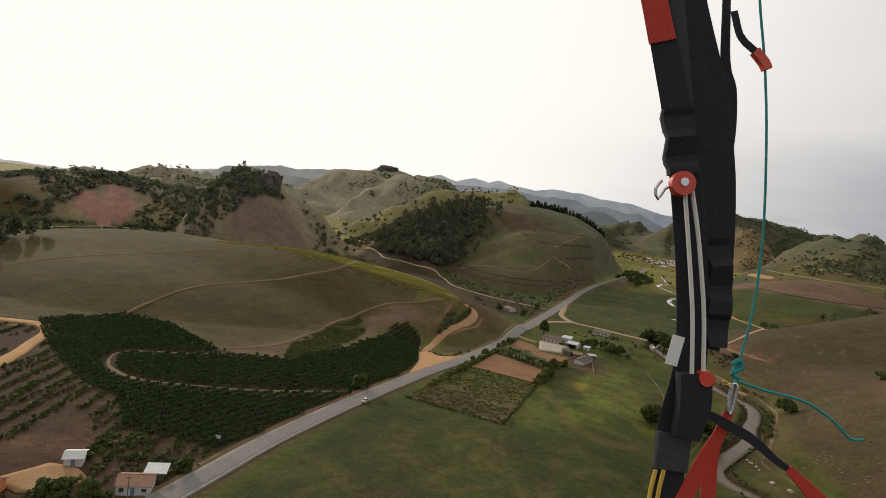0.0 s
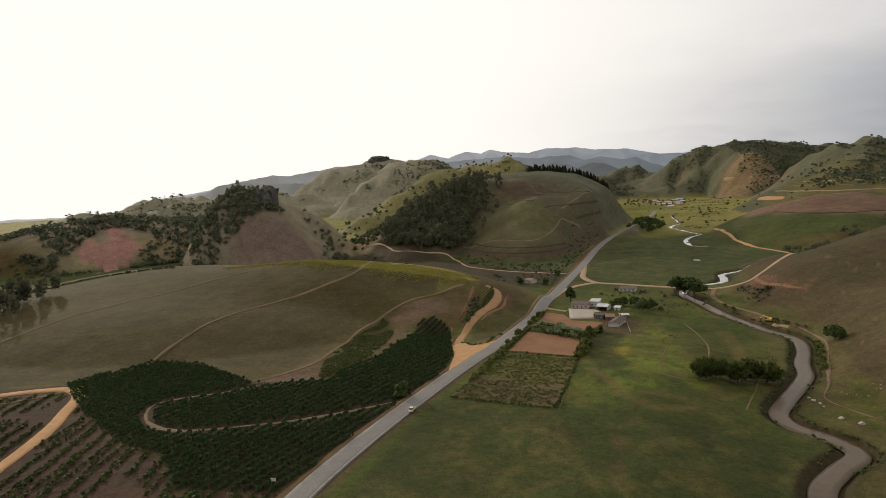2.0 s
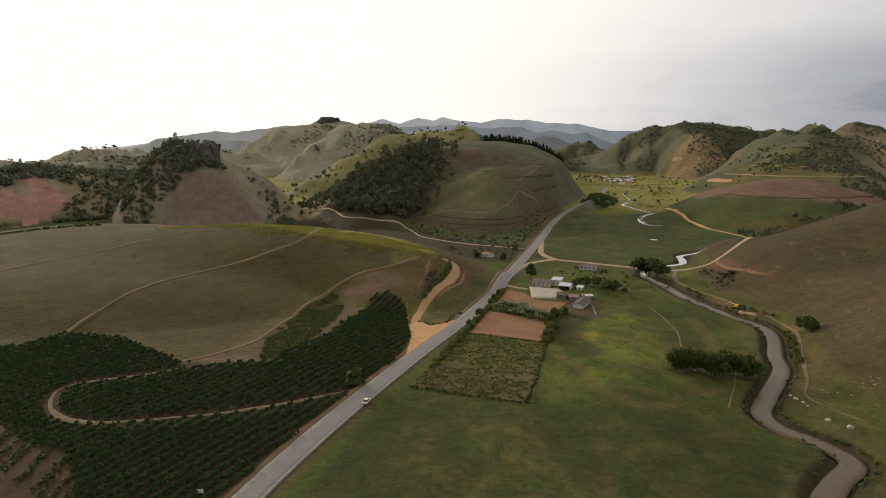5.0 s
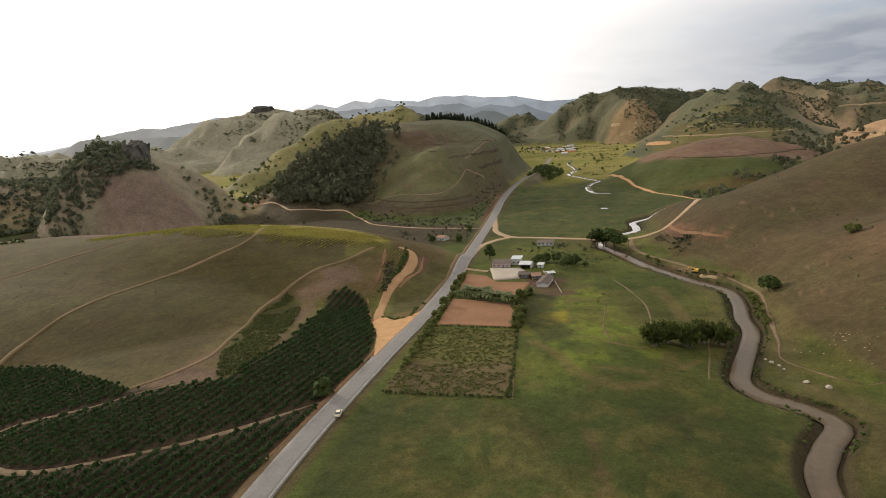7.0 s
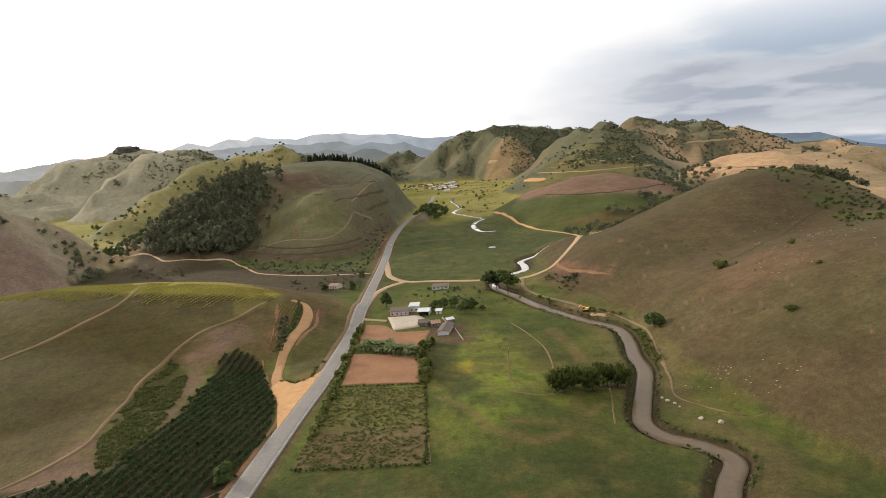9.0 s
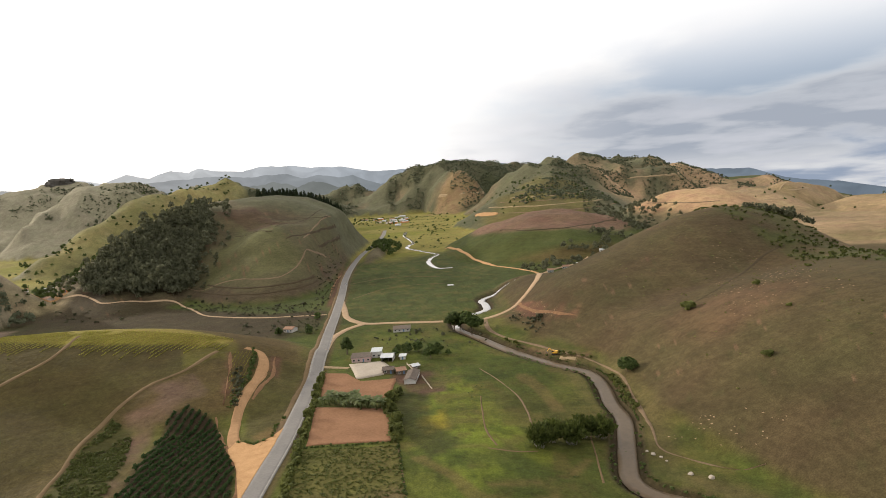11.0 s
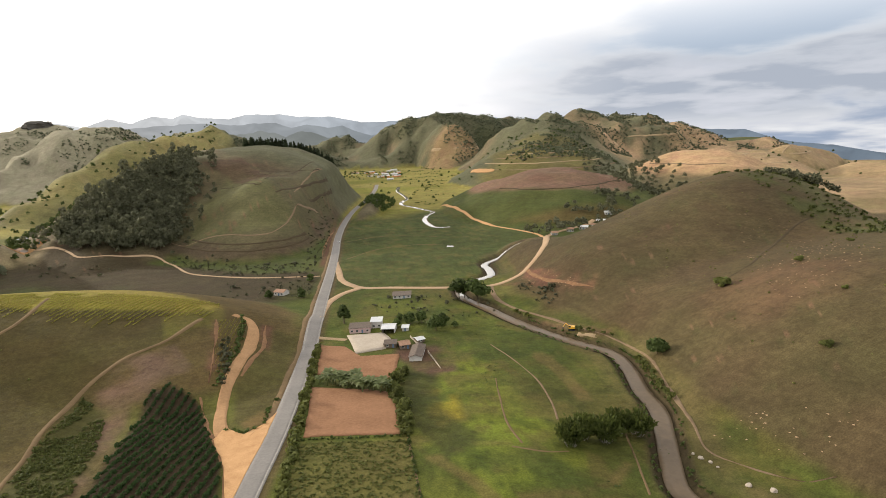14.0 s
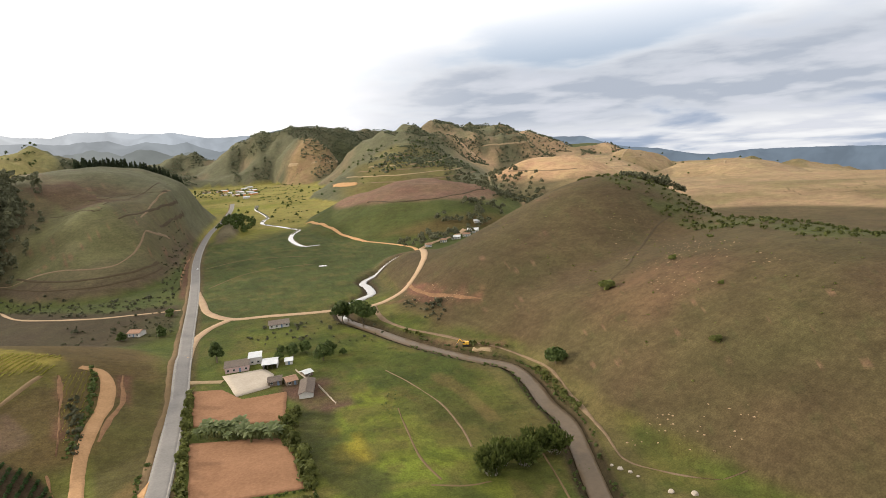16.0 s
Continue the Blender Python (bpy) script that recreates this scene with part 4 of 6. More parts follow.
def leaf_quads(rng, lobes, n, size, flat=0.35, long=1.0):
    """Leaf clumps over the shells of several lobes, uneven, with gaps between them."""
    lobes = np.array(lobes, float)
    w = lobes[:, 3] ** 2
    k = rng.choice(len(lobes), n, p=w / w.sum())
    d = rng.normal(size=(n, 3))
    d[:, 2] = np.abs(d[:, 2]) * 0.9 - 0.25 * rng.random(n)
    d /= np.linalg.norm(d, axis=1)[:, None]
    c = lobes[k, :3] + d * (lobes[k, 3] * rng.uniform(0.55, 1.08, n))[:, None]
    nr = d + rng.normal(size=(n, 3)) * flat
    nr /= np.linalg.norm(nr, axis=1)[:, None]
    a = np.cross(nr, rng.normal(size=(n, 3)))
    a /= np.linalg.norm(a, axis=1)[:, None]
    b = np.cross(nr, a)
    s = (size * rng.uniform(0.55, 1.3, n))[:, None]
    ca = [c + (sa * a * long * rng.uniform(0.7, 1.2, (n, 1)) + sb * b * rng.uniform(0.6, 1.2, (n, 1))) * s * 0.5 + nr * s * rng.uniform(-0.15, 0.15, (n, 1))
          for sa, sb in ((-1, -1), (1, -1), (1, 1), (-1, 1))]
    return np.stack(ca, 1)


def scatter(name, templates, xy, scale, mat, rng, lift=0.0, stretch=None, label="", category=""):
    """Many plants as one mesh: each takes one of the templates, turned and scaled."""
    out = []
    xy = np.asarray(xy, float)
    z = plain(xy[:, 0], xy[:, 1]) + lift
    for i in range(len(xy)):
        t = templates[rng.integers(len(templates))]
        a = rng.uniform(0, 2 * math.pi)
        c, s = math.cos(a), math.sin(a)
        k = scale[i]
        kz = k * (rng.uniform(0.85, 1.2) if stretch is None else stretch)
        q = np.empty_like(t)
        q[..., 0] = (t[..., 0] * c - t[..., 1] * s) * k + xy[i, 0]
        q[..., 1] = (t[..., 0] * s + t[..., 1] * c) * k + xy[i, 1]
        q[..., 2] = t[..., 2] * kz + z[i]
        out.append(q)
    ob = new(name, quads_mesh(name, np.concatenate(out), mat))
    return tagged(ob, label, category, kind="stuff")


def limb(v, f, p0, p1, r0, r1, sides=6):
    """A tapered round piece from p0 to p1 into a list of corners and faces."""
    p0, p1 = Vector(p0), Vector(p1)
    q = (p1 - p0).to_track_quat("Z", "Y")
    o = len(v)
    for p, r in ((p0, r0), (p1, r1)):
        for i in range(sides):
            a = 2 * math.pi * i / sides
            v.append(tuple(p + q @ Vector((r * math.cos(a), r * math.sin(a), 0))))
    for i in range(sides):
        j = (i + 1) % sides
        f.append((o + i, o + j, o + sides + j, o + sides + i))
    f.append(tuple(range(o + sides, o + 2 * sides)))
    f.append(tuple(range(o + sides - 1, o - 1, -1)))


def thing(name, x, y, z, turn=0.0, label="", category="", group=""):
    e = new(name)
    e.empty_display_size = 0.3
    e.matrix_basis = pose(x, y, z, 0, 0, turn)
    return tagged(e, label, category, group)


def tree_kind(name, seed, w, h, n, leaf, mat, bark, x, y, label, category="tree", bare=0.25, group=""):
    """A tree of that crown width and height: tapered trunk with limbs, and a crown of leaf clumps."""
    rng = np.random.default_rng(seed)
    t = thing(name, x, y, z_at(x, y) - 0.2, rng.uniform(0, 360), label, category, group)
    v, f = [], []
    limb(v, f, (0, 0, 0), (0.15, 0.1, h * 0.55), 0.035 * h, 0.018 * h, 8)
    lobes = []
    for i in range(7):
        a, rr = i * 2.4 + rng.uniform(0, 0.6), w * 0.5 * rng.uniform(0.25, 0.62)
        zz = h * rng.uniform(bare + 0.2, 0.82)
        p = (rr * math.cos(a), rr * math.sin(a), zz)
        limb(v, f, (0.1, 0.05, h * (0.2 + 0.05 * i)), p, 0.012 * h, 0.004 * h, 5)
        lobes.append((*p, w * rng.uniform(0.18, 0.30)))
    lobes.append((0, 0, h * 0.78, w * 0.27))
    trunk = mesh_object("trunk", v, f, bark, t)
    q = leaf_quads(rng, lobes, n * 2, leaf * 1.3)
    q[..., 2] = np.clip(q[..., 2], h * bare, None)
    crown = new("crown", quads_mesh("crown", q, mat))
    crown.parent = t
    return t


def plant(kind, x, y, k=1.0, seed=0, kz=None):
    """Another tree of a kind, at its own size and turn."""
    rng = np.random.default_rng(seed * 77 + 5)
    return copy_thing(kind, pose(x, y, z_at(x, y) - 0.2, 0, 0, rng.uniform(0, 360)) @ Matrix.Diagonal((k, k, kz or k * rng.uniform(0.85, 1.15), 1)))


def sprinkle(poly, n, rng, gap=0.0):
    """Places at random within a polygon."""
    p = np.array(poly, float)
    out = []
    while len(out) < n:
        q = rng.uniform(p.min(0), p.max(0), (n * 2, 2))
        q = q[inside(q[:, 0], q[:, 1], poly)]
        out.extend(q.tolist())
    return np.array(out[:n])


RNG = np.random.default_rng(11)

# ---- coffee: rows of bushes along the slope ----
row_dir, row_n = np.array([0.2, 0.98]), np.array([0.98, -0.2])
pts = []
ct = spline(COFFEE_TRACK, 6)
for i in np.arange(-260, 60, 3.7):
    for s in np.arange(20, 330, 1.3):
        pts.append(row_n * (i + 0.25 * math.sin(s * 0.11)) + row_dir * s)
pts = np.array(pts) + RNG.normal(size=(len(pts), 2)) * 0.14
pts = pts[inside(pts[:, 0], pts[:, 1], COFFEE)]
pts = pts[dist_to(pts[:, 0], pts[:, 1], ct) > 2.4]
pts = pts[fbm(pts[:, 0], pts[:, 1], 18, 3, 61) > -0.85]
bush_t = [leaf_quads(np.random.default_rng(s), [(0, 0, 0.75, 0.85), (0.15, 0.1, 1.25, 0.55)], 18, 0.72, 0.25) for s in range(6)]
coffee = scatter("coffee_bushes", bush_t, pts, RNG.uniform(0.76, 1.04, len(pts)), M_COFFEE, RNG, label="dark green coffee bushes planted in long rows", category="coffee field")

# scrub strip above the coffee, weeds of the plot, shrubs on the dry ground, hedges
shrub_t = [leaf_quads(np.random.default_rng(40 + s), [(0, 0, 0.5, 0.8), (0.5, 0.2, 0.7, 0.6), (-0.4, -0.3, 0.4, 0.6)], 14, 0.75) for s in range(6)]
p = sprinkle(SCRUB, 2300, RNG)
p = p[fbm(p[:, 0], p[:, 1], 14, 3, 63) > -0.35]
scrub = scatter("scrub", shrub_t, p, RNG.uniform(0.25, 0.75, len(p)), M_SCRUB, RNG, label="rough green scrub above the coffee rows", category="scrub")
p = sprinkle(PLOT, 1500, RNG)
p = p[(fbm(p[:, 0], p[:, 1], 12, 3, 71) > -0.15 - 0.5 * (p[:, 1] > 205))]
weeds = scatter("weeds", shrub_t, p, RNG.uniform(0.25, 0.75, len(p)), M_SHRUB, RNG, stretch=0.5, label="pale green weeds and low crops of the fenced plot", category="weeds")
edge = np.vstack([spline([(-51, 175), (-30, 173), (-9, 171)], 0.9), spline([(-9, 171), (-8.6, 205), (-9, 240)], 0.9), spline([(-9, 241), (-30, 245), (-46, 248)], 1.2)])
plot_hedge = scatter("plot_hedge", shrub_t, edge + RNG.normal(size=edge.shape) * 0.35, RNG.uniform(0.3, 0.75, len(edge)), M_LEAF, RNG, label="low dark hedge round the weedy plot", category="hedge")
line = []
for k in np.arange(-40, 230, 3.4):
    u = np.arange(-80, 150, 1.3)
    line.append(np.column_stack([-95 - k * 0.91 - 0.40 * u + 1.5 * np.sin(u * 0.05 + k), 40 - k * 0.40 + 0.91 * u]))
line = np.vstack(line)
line = line[inside(line[:, 0], line[:, 1], DRY) & ~inside(line[:, 0], line[:, 1], BARE_DRY) & (dist_to(line[:, 0], line[:, 1], RED_ROAD) > 4) & (dist_to(line[:, 0], line[:, 1], LOW_ROAD) > 4)]
line = line[(fbm(line[:, 0], line[:, 1], 26, 3, 66) > -0.42) & (line[:, 1] > -20)]
line = line + RNG.normal(size=line.shape) * 0.35
dry_rows = scatter("young_coffee_bushes", shrub_t, line, RNG.uniform(0.35, 0.85, len(line)), M_LEAF, RNG, label="sparse young coffee bushes in terraced rows on brown soil", category="coffee field")
p = np.vstack([sprinkle([(-89, 45), (-73, 51), (-76, 57), (-90, 53)], 60, RNG), sprinkle([(-81, 66), (-71, 67), (-71, 82), (-84, 78)], 36, RNG), sprinkle([(-104, 38), (-98, 38), (-96, 43), (-105, 43)], 14, RNG), sprinkle([(-106, 80), (-96, 66), (-84, 76), (-98, 88)], 60, RNG)])
dry_scrub = scatter("roadside_scrub", shrub_t, p, RNG.uniform(0.4, 1.1, len(p)), M_LEAF, RNG, label="dark roadside scrub near the huts", category="scrub")
hp = spline([(-48.5, 196), (-47.8, 250), (-47.4, 300), (-46.6, 362)], 0.9)
hedge_w = scatter("hedge", shrub_t, hp + RNG.normal(size=hp.shape) * 0.7, RNG.uniform(0.7, 1.7, len(hp)), M_SHRUB, RNG, label="leafy green hedge between road and ploughed fields", category="hedge")
hp = np.vstack([spline([(-530, 250), (-474, 312), (-443, 352), (-415, 386), (-392, 398)], 1.1), spline([(-600, 420), (-540, 470), (-470, 455), (-420, 420)], 1.6)])
crest_hedge = scatter("crest_hedge", shrub_t, hp + RNG.normal(size=hp.shape) * 0.6, RNG.uniform(0.6, 1.5, len(hp)), M_LEAF, RNG, label="dark hedge along the far edge of the crop slope", category="hedge")
hp = np.vstack([spline([(-9, 243), (-9, 262), (-10.5, 280), (-11, 296), (-5, 309)], 0.7)] * 2)
hedge_e = scatter("field_hedge", shrub_t, hp + RNG.normal(size=hp.shape) * 1.0, RNG.uniform(0.8, 2.0, len(hp)), M_SHRUB, RNG, label="tall hedge along the east side of the fields", category="hedge")
p = np.vstack([spline([(101, 295), (99, 282), (96, 268), (95, 254)], 2.5), spline([(88, 346), (102, 330)], 4), spline([(67, 385), (72, 372)], 4)])
bank_shrubs = scatter("riverbank_shrubs", shrub_t, p + RNG.normal(size=p.shape) * 0.6, RNG.uniform(1.0, 2.1, len(p)), M_SHRUB, RNG, label="green shrubs along the river bank", category="shrubs")
rp = spline(RIVER[4:17], 1.3)
rn = np.gradient(rp, axis=0)
rn = np.stack([-rn[:, 1], rn[:, 0]], 1) / np.linalg.norm(rn, axis=1)[:, None]
p = np.vstack([rp + rn * (5.4 + RNG.normal(size=(len(rp), 1)) * 0.6), rp - rn * (5.4 + RNG.normal(size=(len(rp), 1)) * 0.6)])
p = p[RNG.random(len(p)) < 0.5]
reeds = scatter("bank_grass", shrub_t, p, RNG.uniform(0.3, 0.9, len(p)), M_LEAF, RNG, lift=-0.8, label="dark rank grass lining the river's edge", category="grass")
p = np.vstack([sprinkle([(-74, 600), (-58, 600), (-56, 800), (-56, 880), (-70, 900), (-80, 760)], 170, RNG), sprinkle([(-62, 548), (-130, 566), (-210, 640), (-200, 668), (-120, 610), (-60, 592)], 230, RNG), sprinkle([(-350, 690), (-280, 640), (-230, 640), (-260, 600), (-340, 640)], 40, RNG), sprinkle([(76, 432), (90, 424), (100, 396), (84, 380)], 40, RNG), sprinkle([(-120, 470), (-58, 470), (-58, 540), (-130, 540)], 90, RNG),
               sprinkle([(0, 390), (60, 390), (60, 440), (-30, 450)], 60, RNG), sprinkle([(-84, 300), (-94, 350), (-88, 352), (-82, 310)], 40, RNG)])
brush = scatter("brush", shrub_t, p, RNG.gamma(5.0, 0.17, len(p)), M_WOODS, RNG, label="scattered dark brush at field edges and cuttings", category="brush")
p = np.vstack([sprinkle([(120, 210), (250, 210), (300, 480), (170, 480)], 170, RNG), sprinkle([(-100, 300), (-240, 230), (-330, 300), (-250, 380)], 26, RNG), sprinkle([(-200, 690), (-70, 680), (-80, 900), (-200, 900)], 90, RNG)])
tufts = scatter("pasture_tufts", shrub_t, p, RNG.uniform(0.2, 0.6, len(p)), M_SHRUB, RNG, label="single tufts and seedlings on the bare pasture slopes", category="tufts")

# young crop in rows over the crest of the field hill, and in the small field above the junction
pts = []
for x0 in np.arange(-330, -104, 2.8):
    low = float(np.interp(x0, [-330, -240, -219, -195, -158, -133, -110], [372, 372, 360, 368, 359, 362, 376]))
    for y0 in np.arange(low + RNG.uniform(-7, 5), 408, 0.65):
        pts.append((x0 + 0.22 * (y0 - 380) + RNG.normal() * 0.15, y0))
for x0 in np.arange(-100, -86, 1.9):
    for y0 in np.arange(312, 392, 1.1):
        pts.append((x0 + RNG.normal() * 0.2, y0))
pts = np.array(pts)
small = inside(pts[:, 0], pts[:, 1], [(-99, 376), (-89, 386), (-86, 347), (-88, 310), (-91, 322)])
pts = pts[(pts[:, 0] < -104) | small]
pts = pts[(fbm(pts[:, 0], pts[:, 1], 22, 3, 65) > -0.45) & (dist_to(pts[:, 0], pts[:, 1], CROP_TRACKS[0]) > 2.0)]
tuft_t = [leaf_quads(np.random.default_rng(60 + s), [(0, 0, 0.35, 0.6)], 6, 0.75) for s in range(5)]
young_crop = scatter("young_crop", tuft_t, pts, np.where(pts[:, 0] > -104, 0.5, 0.75) * RNG.uniform(0.45, 0.85, len(pts)), M_CROP, RNG, label="sunlit yellow-green young crop in rows along the crest", category="crop")
hp = np.vstack([spline([(-90, 388), (-86.5, 372), (-84.5, 340), (-86, 305)], 0.8), spline([(-86.5, 372), (-84.5, 340)], 1.2), spline([(-74, 264), (-67, 260.5), (-62.5, 267), (-60, 290)], 1.6)])
spur_hedge = scatter("bank_scrub", shrub_t, hp + RNG.normal(size=hp.shape) * 0.8, RNG.uniform(0.35, 1.1, len(hp)), M_LEAF, RNG, label="dark scrub on the bank above the dirt road", category="scrub")

MEADOW = [(-6, 176), (58, 178), (74, 215), (84, 262), (90, 300), (76, 340), (52, 395), (30, 420), (14, 395), (22, 330), (-4, 300)]
p = np.vstack([sprinkle(MEADOW, 900, RNG), sprinkle([(-36, 500), (30, 490), (60, 560), (90, 640), (60, 740), (20, 900), (-36, 760)], 420, RNG)])
p = p[fbm(p[:, 0], p[:, 1], 30, 3, 67) > 0.1]
meadow_tufts = scatter("rank_grass", tuft_t, p, RNG.uniform(0.25, 0.8, len(p)), M_LEAF, RNG, stretch=0.5, label="tufts of rank grass and rushes in the meadows", category="grass")

p = np.vstack([sprinkle([(150, 270), (200, 250), (245, 370), (240, 415), (226, 413), (190, 350)], 460, RNG), sprinkle([(92, 226), (112, 196), (128, 200), (112, 228)], 40, RNG), sprinkle([(76, 436), (98, 400), (112, 384), (104, 430), (90, 455)], 70, RNG)])
p = p[fbm(p[:, 0], p[:, 1], 16, 3, 69) > -0.1]
clods = scatter("bare_clods", tuft_t, p, RNG.uniform(0.2, 0.75, len(p)), M_DIRT_TAN, RNG, stretch=0.35, label="pale clods and scars of bare earth on the slope", category="earth")

# ---- woods ----
def stem_quads(h, r):
    out = []
    for i in range(3):
        a, b = 2 * math.pi * i / 3, 2 * math.pi * (i + 1) / 3
        out.append([(r * math.cos(a), r * math.sin(a), 0), (r * math.cos(b), r * math.sin(b), 0), (0.5 * r * math.cos(b), 0.5 * r * math.sin(b), h), (0.5 * r * math.cos(a), 0.5 * r * math.sin(a), h)])
    return np.array(out)


gum_t = [leaf_quads(np.random.default_rng(80 + s), [(0, 0, 12, 2.0), (1.0, 0.4, 9.5, 2.0), (-0.9, 0.5, 10.5, 1.8), (0.2, -1, 7.5, 1.9), (0.4, 0.6, 5.0, 1.8)], 70, 1.35) for s in range(6)]
wood_t = [leaf_quads(np.random.default_rng(90 + s), [(0, 0, 6.5, 3.0), (2.0, 0.8, 5.2, 2.2), (-1.8, 1.0, 5.0, 2.4), (0.3, -2, 4.4, 2.0)], 60, 1.55) for s in range(6)]
far_t = [leaf_quads(np.random.default_rng(120 + k), [(0, 0, 4, 3.6), (2.6, 1, 3.4, 2.6), (-2.6, 1.5, 3, 2.8), (0.5, -2.6, 2.6, 2.6)], 12, 3.6) for k in range(5)]
mass_t = [leaf_quads(np.random.default_rng(140 + k), [(0, 0, 3.4, 3.4), (2.4, 1, 2.8, 2.6), (-2.2, -1.5, 2.8, 2.6)], 7, 4.4) for k in range(5)]
FOREST = [(-346, 752), (-335, 722), (-300, 684), (-262, 676), (-216, 674), (-208, 700), (-214, 760), (-217, 850), (-240, 920), (-258, 930), (-290, 850), (-340, 800)]
p = np.vstack([sprinkle(FOREST, 1700, RNG), sprinkle([(-395, 765), (-345, 700), (-262, 668), (-205, 668), (-196, 700), (-188, 770), (-192, 860), (-215, 935), (-262, 955), (-300, 880)], 260, RNG)])
forest = scatter("forest", gum_t[:4] + wood_t, p, RNG.gamma(14.0, 0.068, len(p)), M_WOODS, RNG, label="dense grey-green wood on the hill flank", category="forest")
stems = scatter("forest_stems", [stem_quads(7.5, 0.3)], p[::4] + 0.8, np.ones(len(p[::4])), M_BARK, RNG, label="slender stems of the hillside wood", category="tree stems")
p = np.vstack([sprinkle([(-345, 690), (-390, 690), (-430, 790), (-480, 960), (-400, 980), (-350, 850)], 190, RNG), sprinkle([(-640, 850), (-380, 760), (-420, 1050), (-640, 1150)], 110, RNG), sprinkle([(-700, 1380), (-520, 1150), (-560, 1120), (-790, 1400)], 60, RNG),
               sprinkle([(-580, 1080), (-610, 1400), (-540, 1700), (-400, 1850), (-340, 1400), (-420, 1000)], 150, RNG), sprinkle([(-470, 1500), (-430, 1640), (-390, 1800), (-360, 1700), (-420, 1480)], 60, RNG), sprinkle([(-300, 965), (-240, 940), (-230, 1010), (-280, 1040)], 10, RNG)])
village_trees = scatter("hamlet_trees", wood_t, p, RNG.uniform(0.5, 1.0, len(p)), M_LEAF, RNG, label="scattered trees round the hamlet behind the hill", category="trees")
p = np.vstack([sprinkle([(330, 830), (420, 820), (500, 960), (500, 1180), (430, 1260), (380, 1060)], 330, RNG), sprinkle([(150, 640), (260, 680), (330, 760), (310, 800), (200, 720), (150, 665)], 90, RNG)])
gully = scatter("gully_woods", wood_t, p, RNG.uniform(0.6, 1.15, len(p)), M_WOODS, RNG, label="dark trees filling the gully between the hills", category="woods")
p = np.vstack([sprinkle([(-20, 985), (12, 930), (34, 990), (36, 1100), (12, 1160), (0, 1080)], 90, RNG)])
road_trees = scatter("roadside_trees", wood_t, p, RNG.uniform(0.7, 1.2, len(p)), M_LEAF, RNG, label="dark trees crowding the road's far bend", category="trees")
p = np.vstack([sprinkle([(300, 560), (322, 510), (340, 470), (362, 490), (340, 560), (318, 590)], 90, RNG)])
crest_trees = scatter("crest_trees", wood_t, p, RNG.uniform(0.7, 1.15, len(p)), M_WOODS, RNG, label="row of dark trees behind the bare hill's crest", category="trees")
p = np.vstack([sprinkle([(262, 500), (258, 330), (234, 266), (262, 240), (335, 300), (350, 470), (300, 560)], 420, RNG)])
crest_scrub = scatter("crest_scrub", shrub_t, p, RNG.uniform(0.5, 1.7, len(p)), M_SCRUB, RNG, label="green scrub on the far side of the bare hill", category="scrub")
p = np.vstack([sprinkle(KNOLL_WOOD, 1100, RNG), sprinkle([(-600, 640), (-540, 560), (-492, 520), (-460, 560), (-580, 690)], 60, RNG), sprinkle([(-430, 680), (-380, 690), (-345, 650), (-360, 620), (-410, 650)], 50, RNG)])
knoll_woods = scatter("knoll_woods", wood_t + gum_t[:2], p, RNG.gamma(14.0, 0.050, len(p)), M_HAZED_WOODS, RNG, label="dark wood on the flank of the rocky knoll", category="woods")
p = np.vstack([sprinkle([(-1020, 640), (-860, 480), (-690, 520), (-590, 740), (-600, 900), (-800, 980), (-980, 850)], 4200, RNG), sprinkle([(-1650, 1300), (-1300, 1150), (-1150, 1350), (-1500, 1650)], 240, RNG), ])
p = p[(np.hypot((p[:, 0] - QUARRY[0]) * 0.8 + (p[:, 1] - QUARRY[1]) * 0.6, ((p[:, 1] - QUARRY[1]) * 0.8 - (p[:, 0] - QUARRY[0]) * 0.6) * 0.7) > 38) & ((fbm(p[:, 0], p[:, 1], 70, 3, 68) > -0.25) | (p[:, 1] > 1000))]
left_woods = scatter("left_woods", far_t, p, RNG.gamma(12.0, 0.058, len(p)), M_HAZED_WOODS, RNG, label="dark woods on the low ridges by the quarry", category="woods")
p = sprinkle([(-480, 290), (-418, 310), (-384, 238), (-398, 190), (-470, 200)], 130, RNG)
gum_grove = scatter("gum_grove", gum_t, p, RNG.uniform(0.7, 1.25, len(p)), M_WOODS, RNG, label="grove of tall dark gum trees beside the crop slope", category="trees")
q = RNG.uniform((-1500, 1250), (1250, 2900), (110000, 2))
keep = far_wood(q[:, 0], q[:, 1], plain(q[:, 0], q[:, 1])) > 0
dark_face = [(360, 1995), (413, 2283), (675, 2483), (760, 2200), (560, 1900), (418, 1960)]
ridge_top = [(260, 2400), (420, 2400), (343, 2260), (143, 2200), (60, 2350)]
p = np.vstack([q[keep][:42000], sprinkle(dark_face, 1800, RNG), sprinkle(ridge_top, 700, RNG), sprinkle([(-720, 1775), (-660, 1790), (-600, 1880), (-640, 1900), (-710, 1800)], 70, RNG)])
far_woods = scatter("far_woods", mass_t, p, RNG.gamma(12.0, 0.043, len(p)), M_HAZED_WOODS, RNG, label="distant woodland on the ranges beyond the valley", category="woods")
rows = []
for y in np.arange(1010, 2150, 38):
    for k in range(1 + (y > 1300)):
        x0, n = RNG.uniform(60, 90 + (y - 1000) * 0.16), RNG.integers(3, 12)
        rows.append(np.column_stack([x0 + np.arange(n) * 4.0, np.full(n, y) + RNG.normal() * 14]) + RNG.normal(size=(n, 2)) * 2.0)
rows = np.vstack(rows)
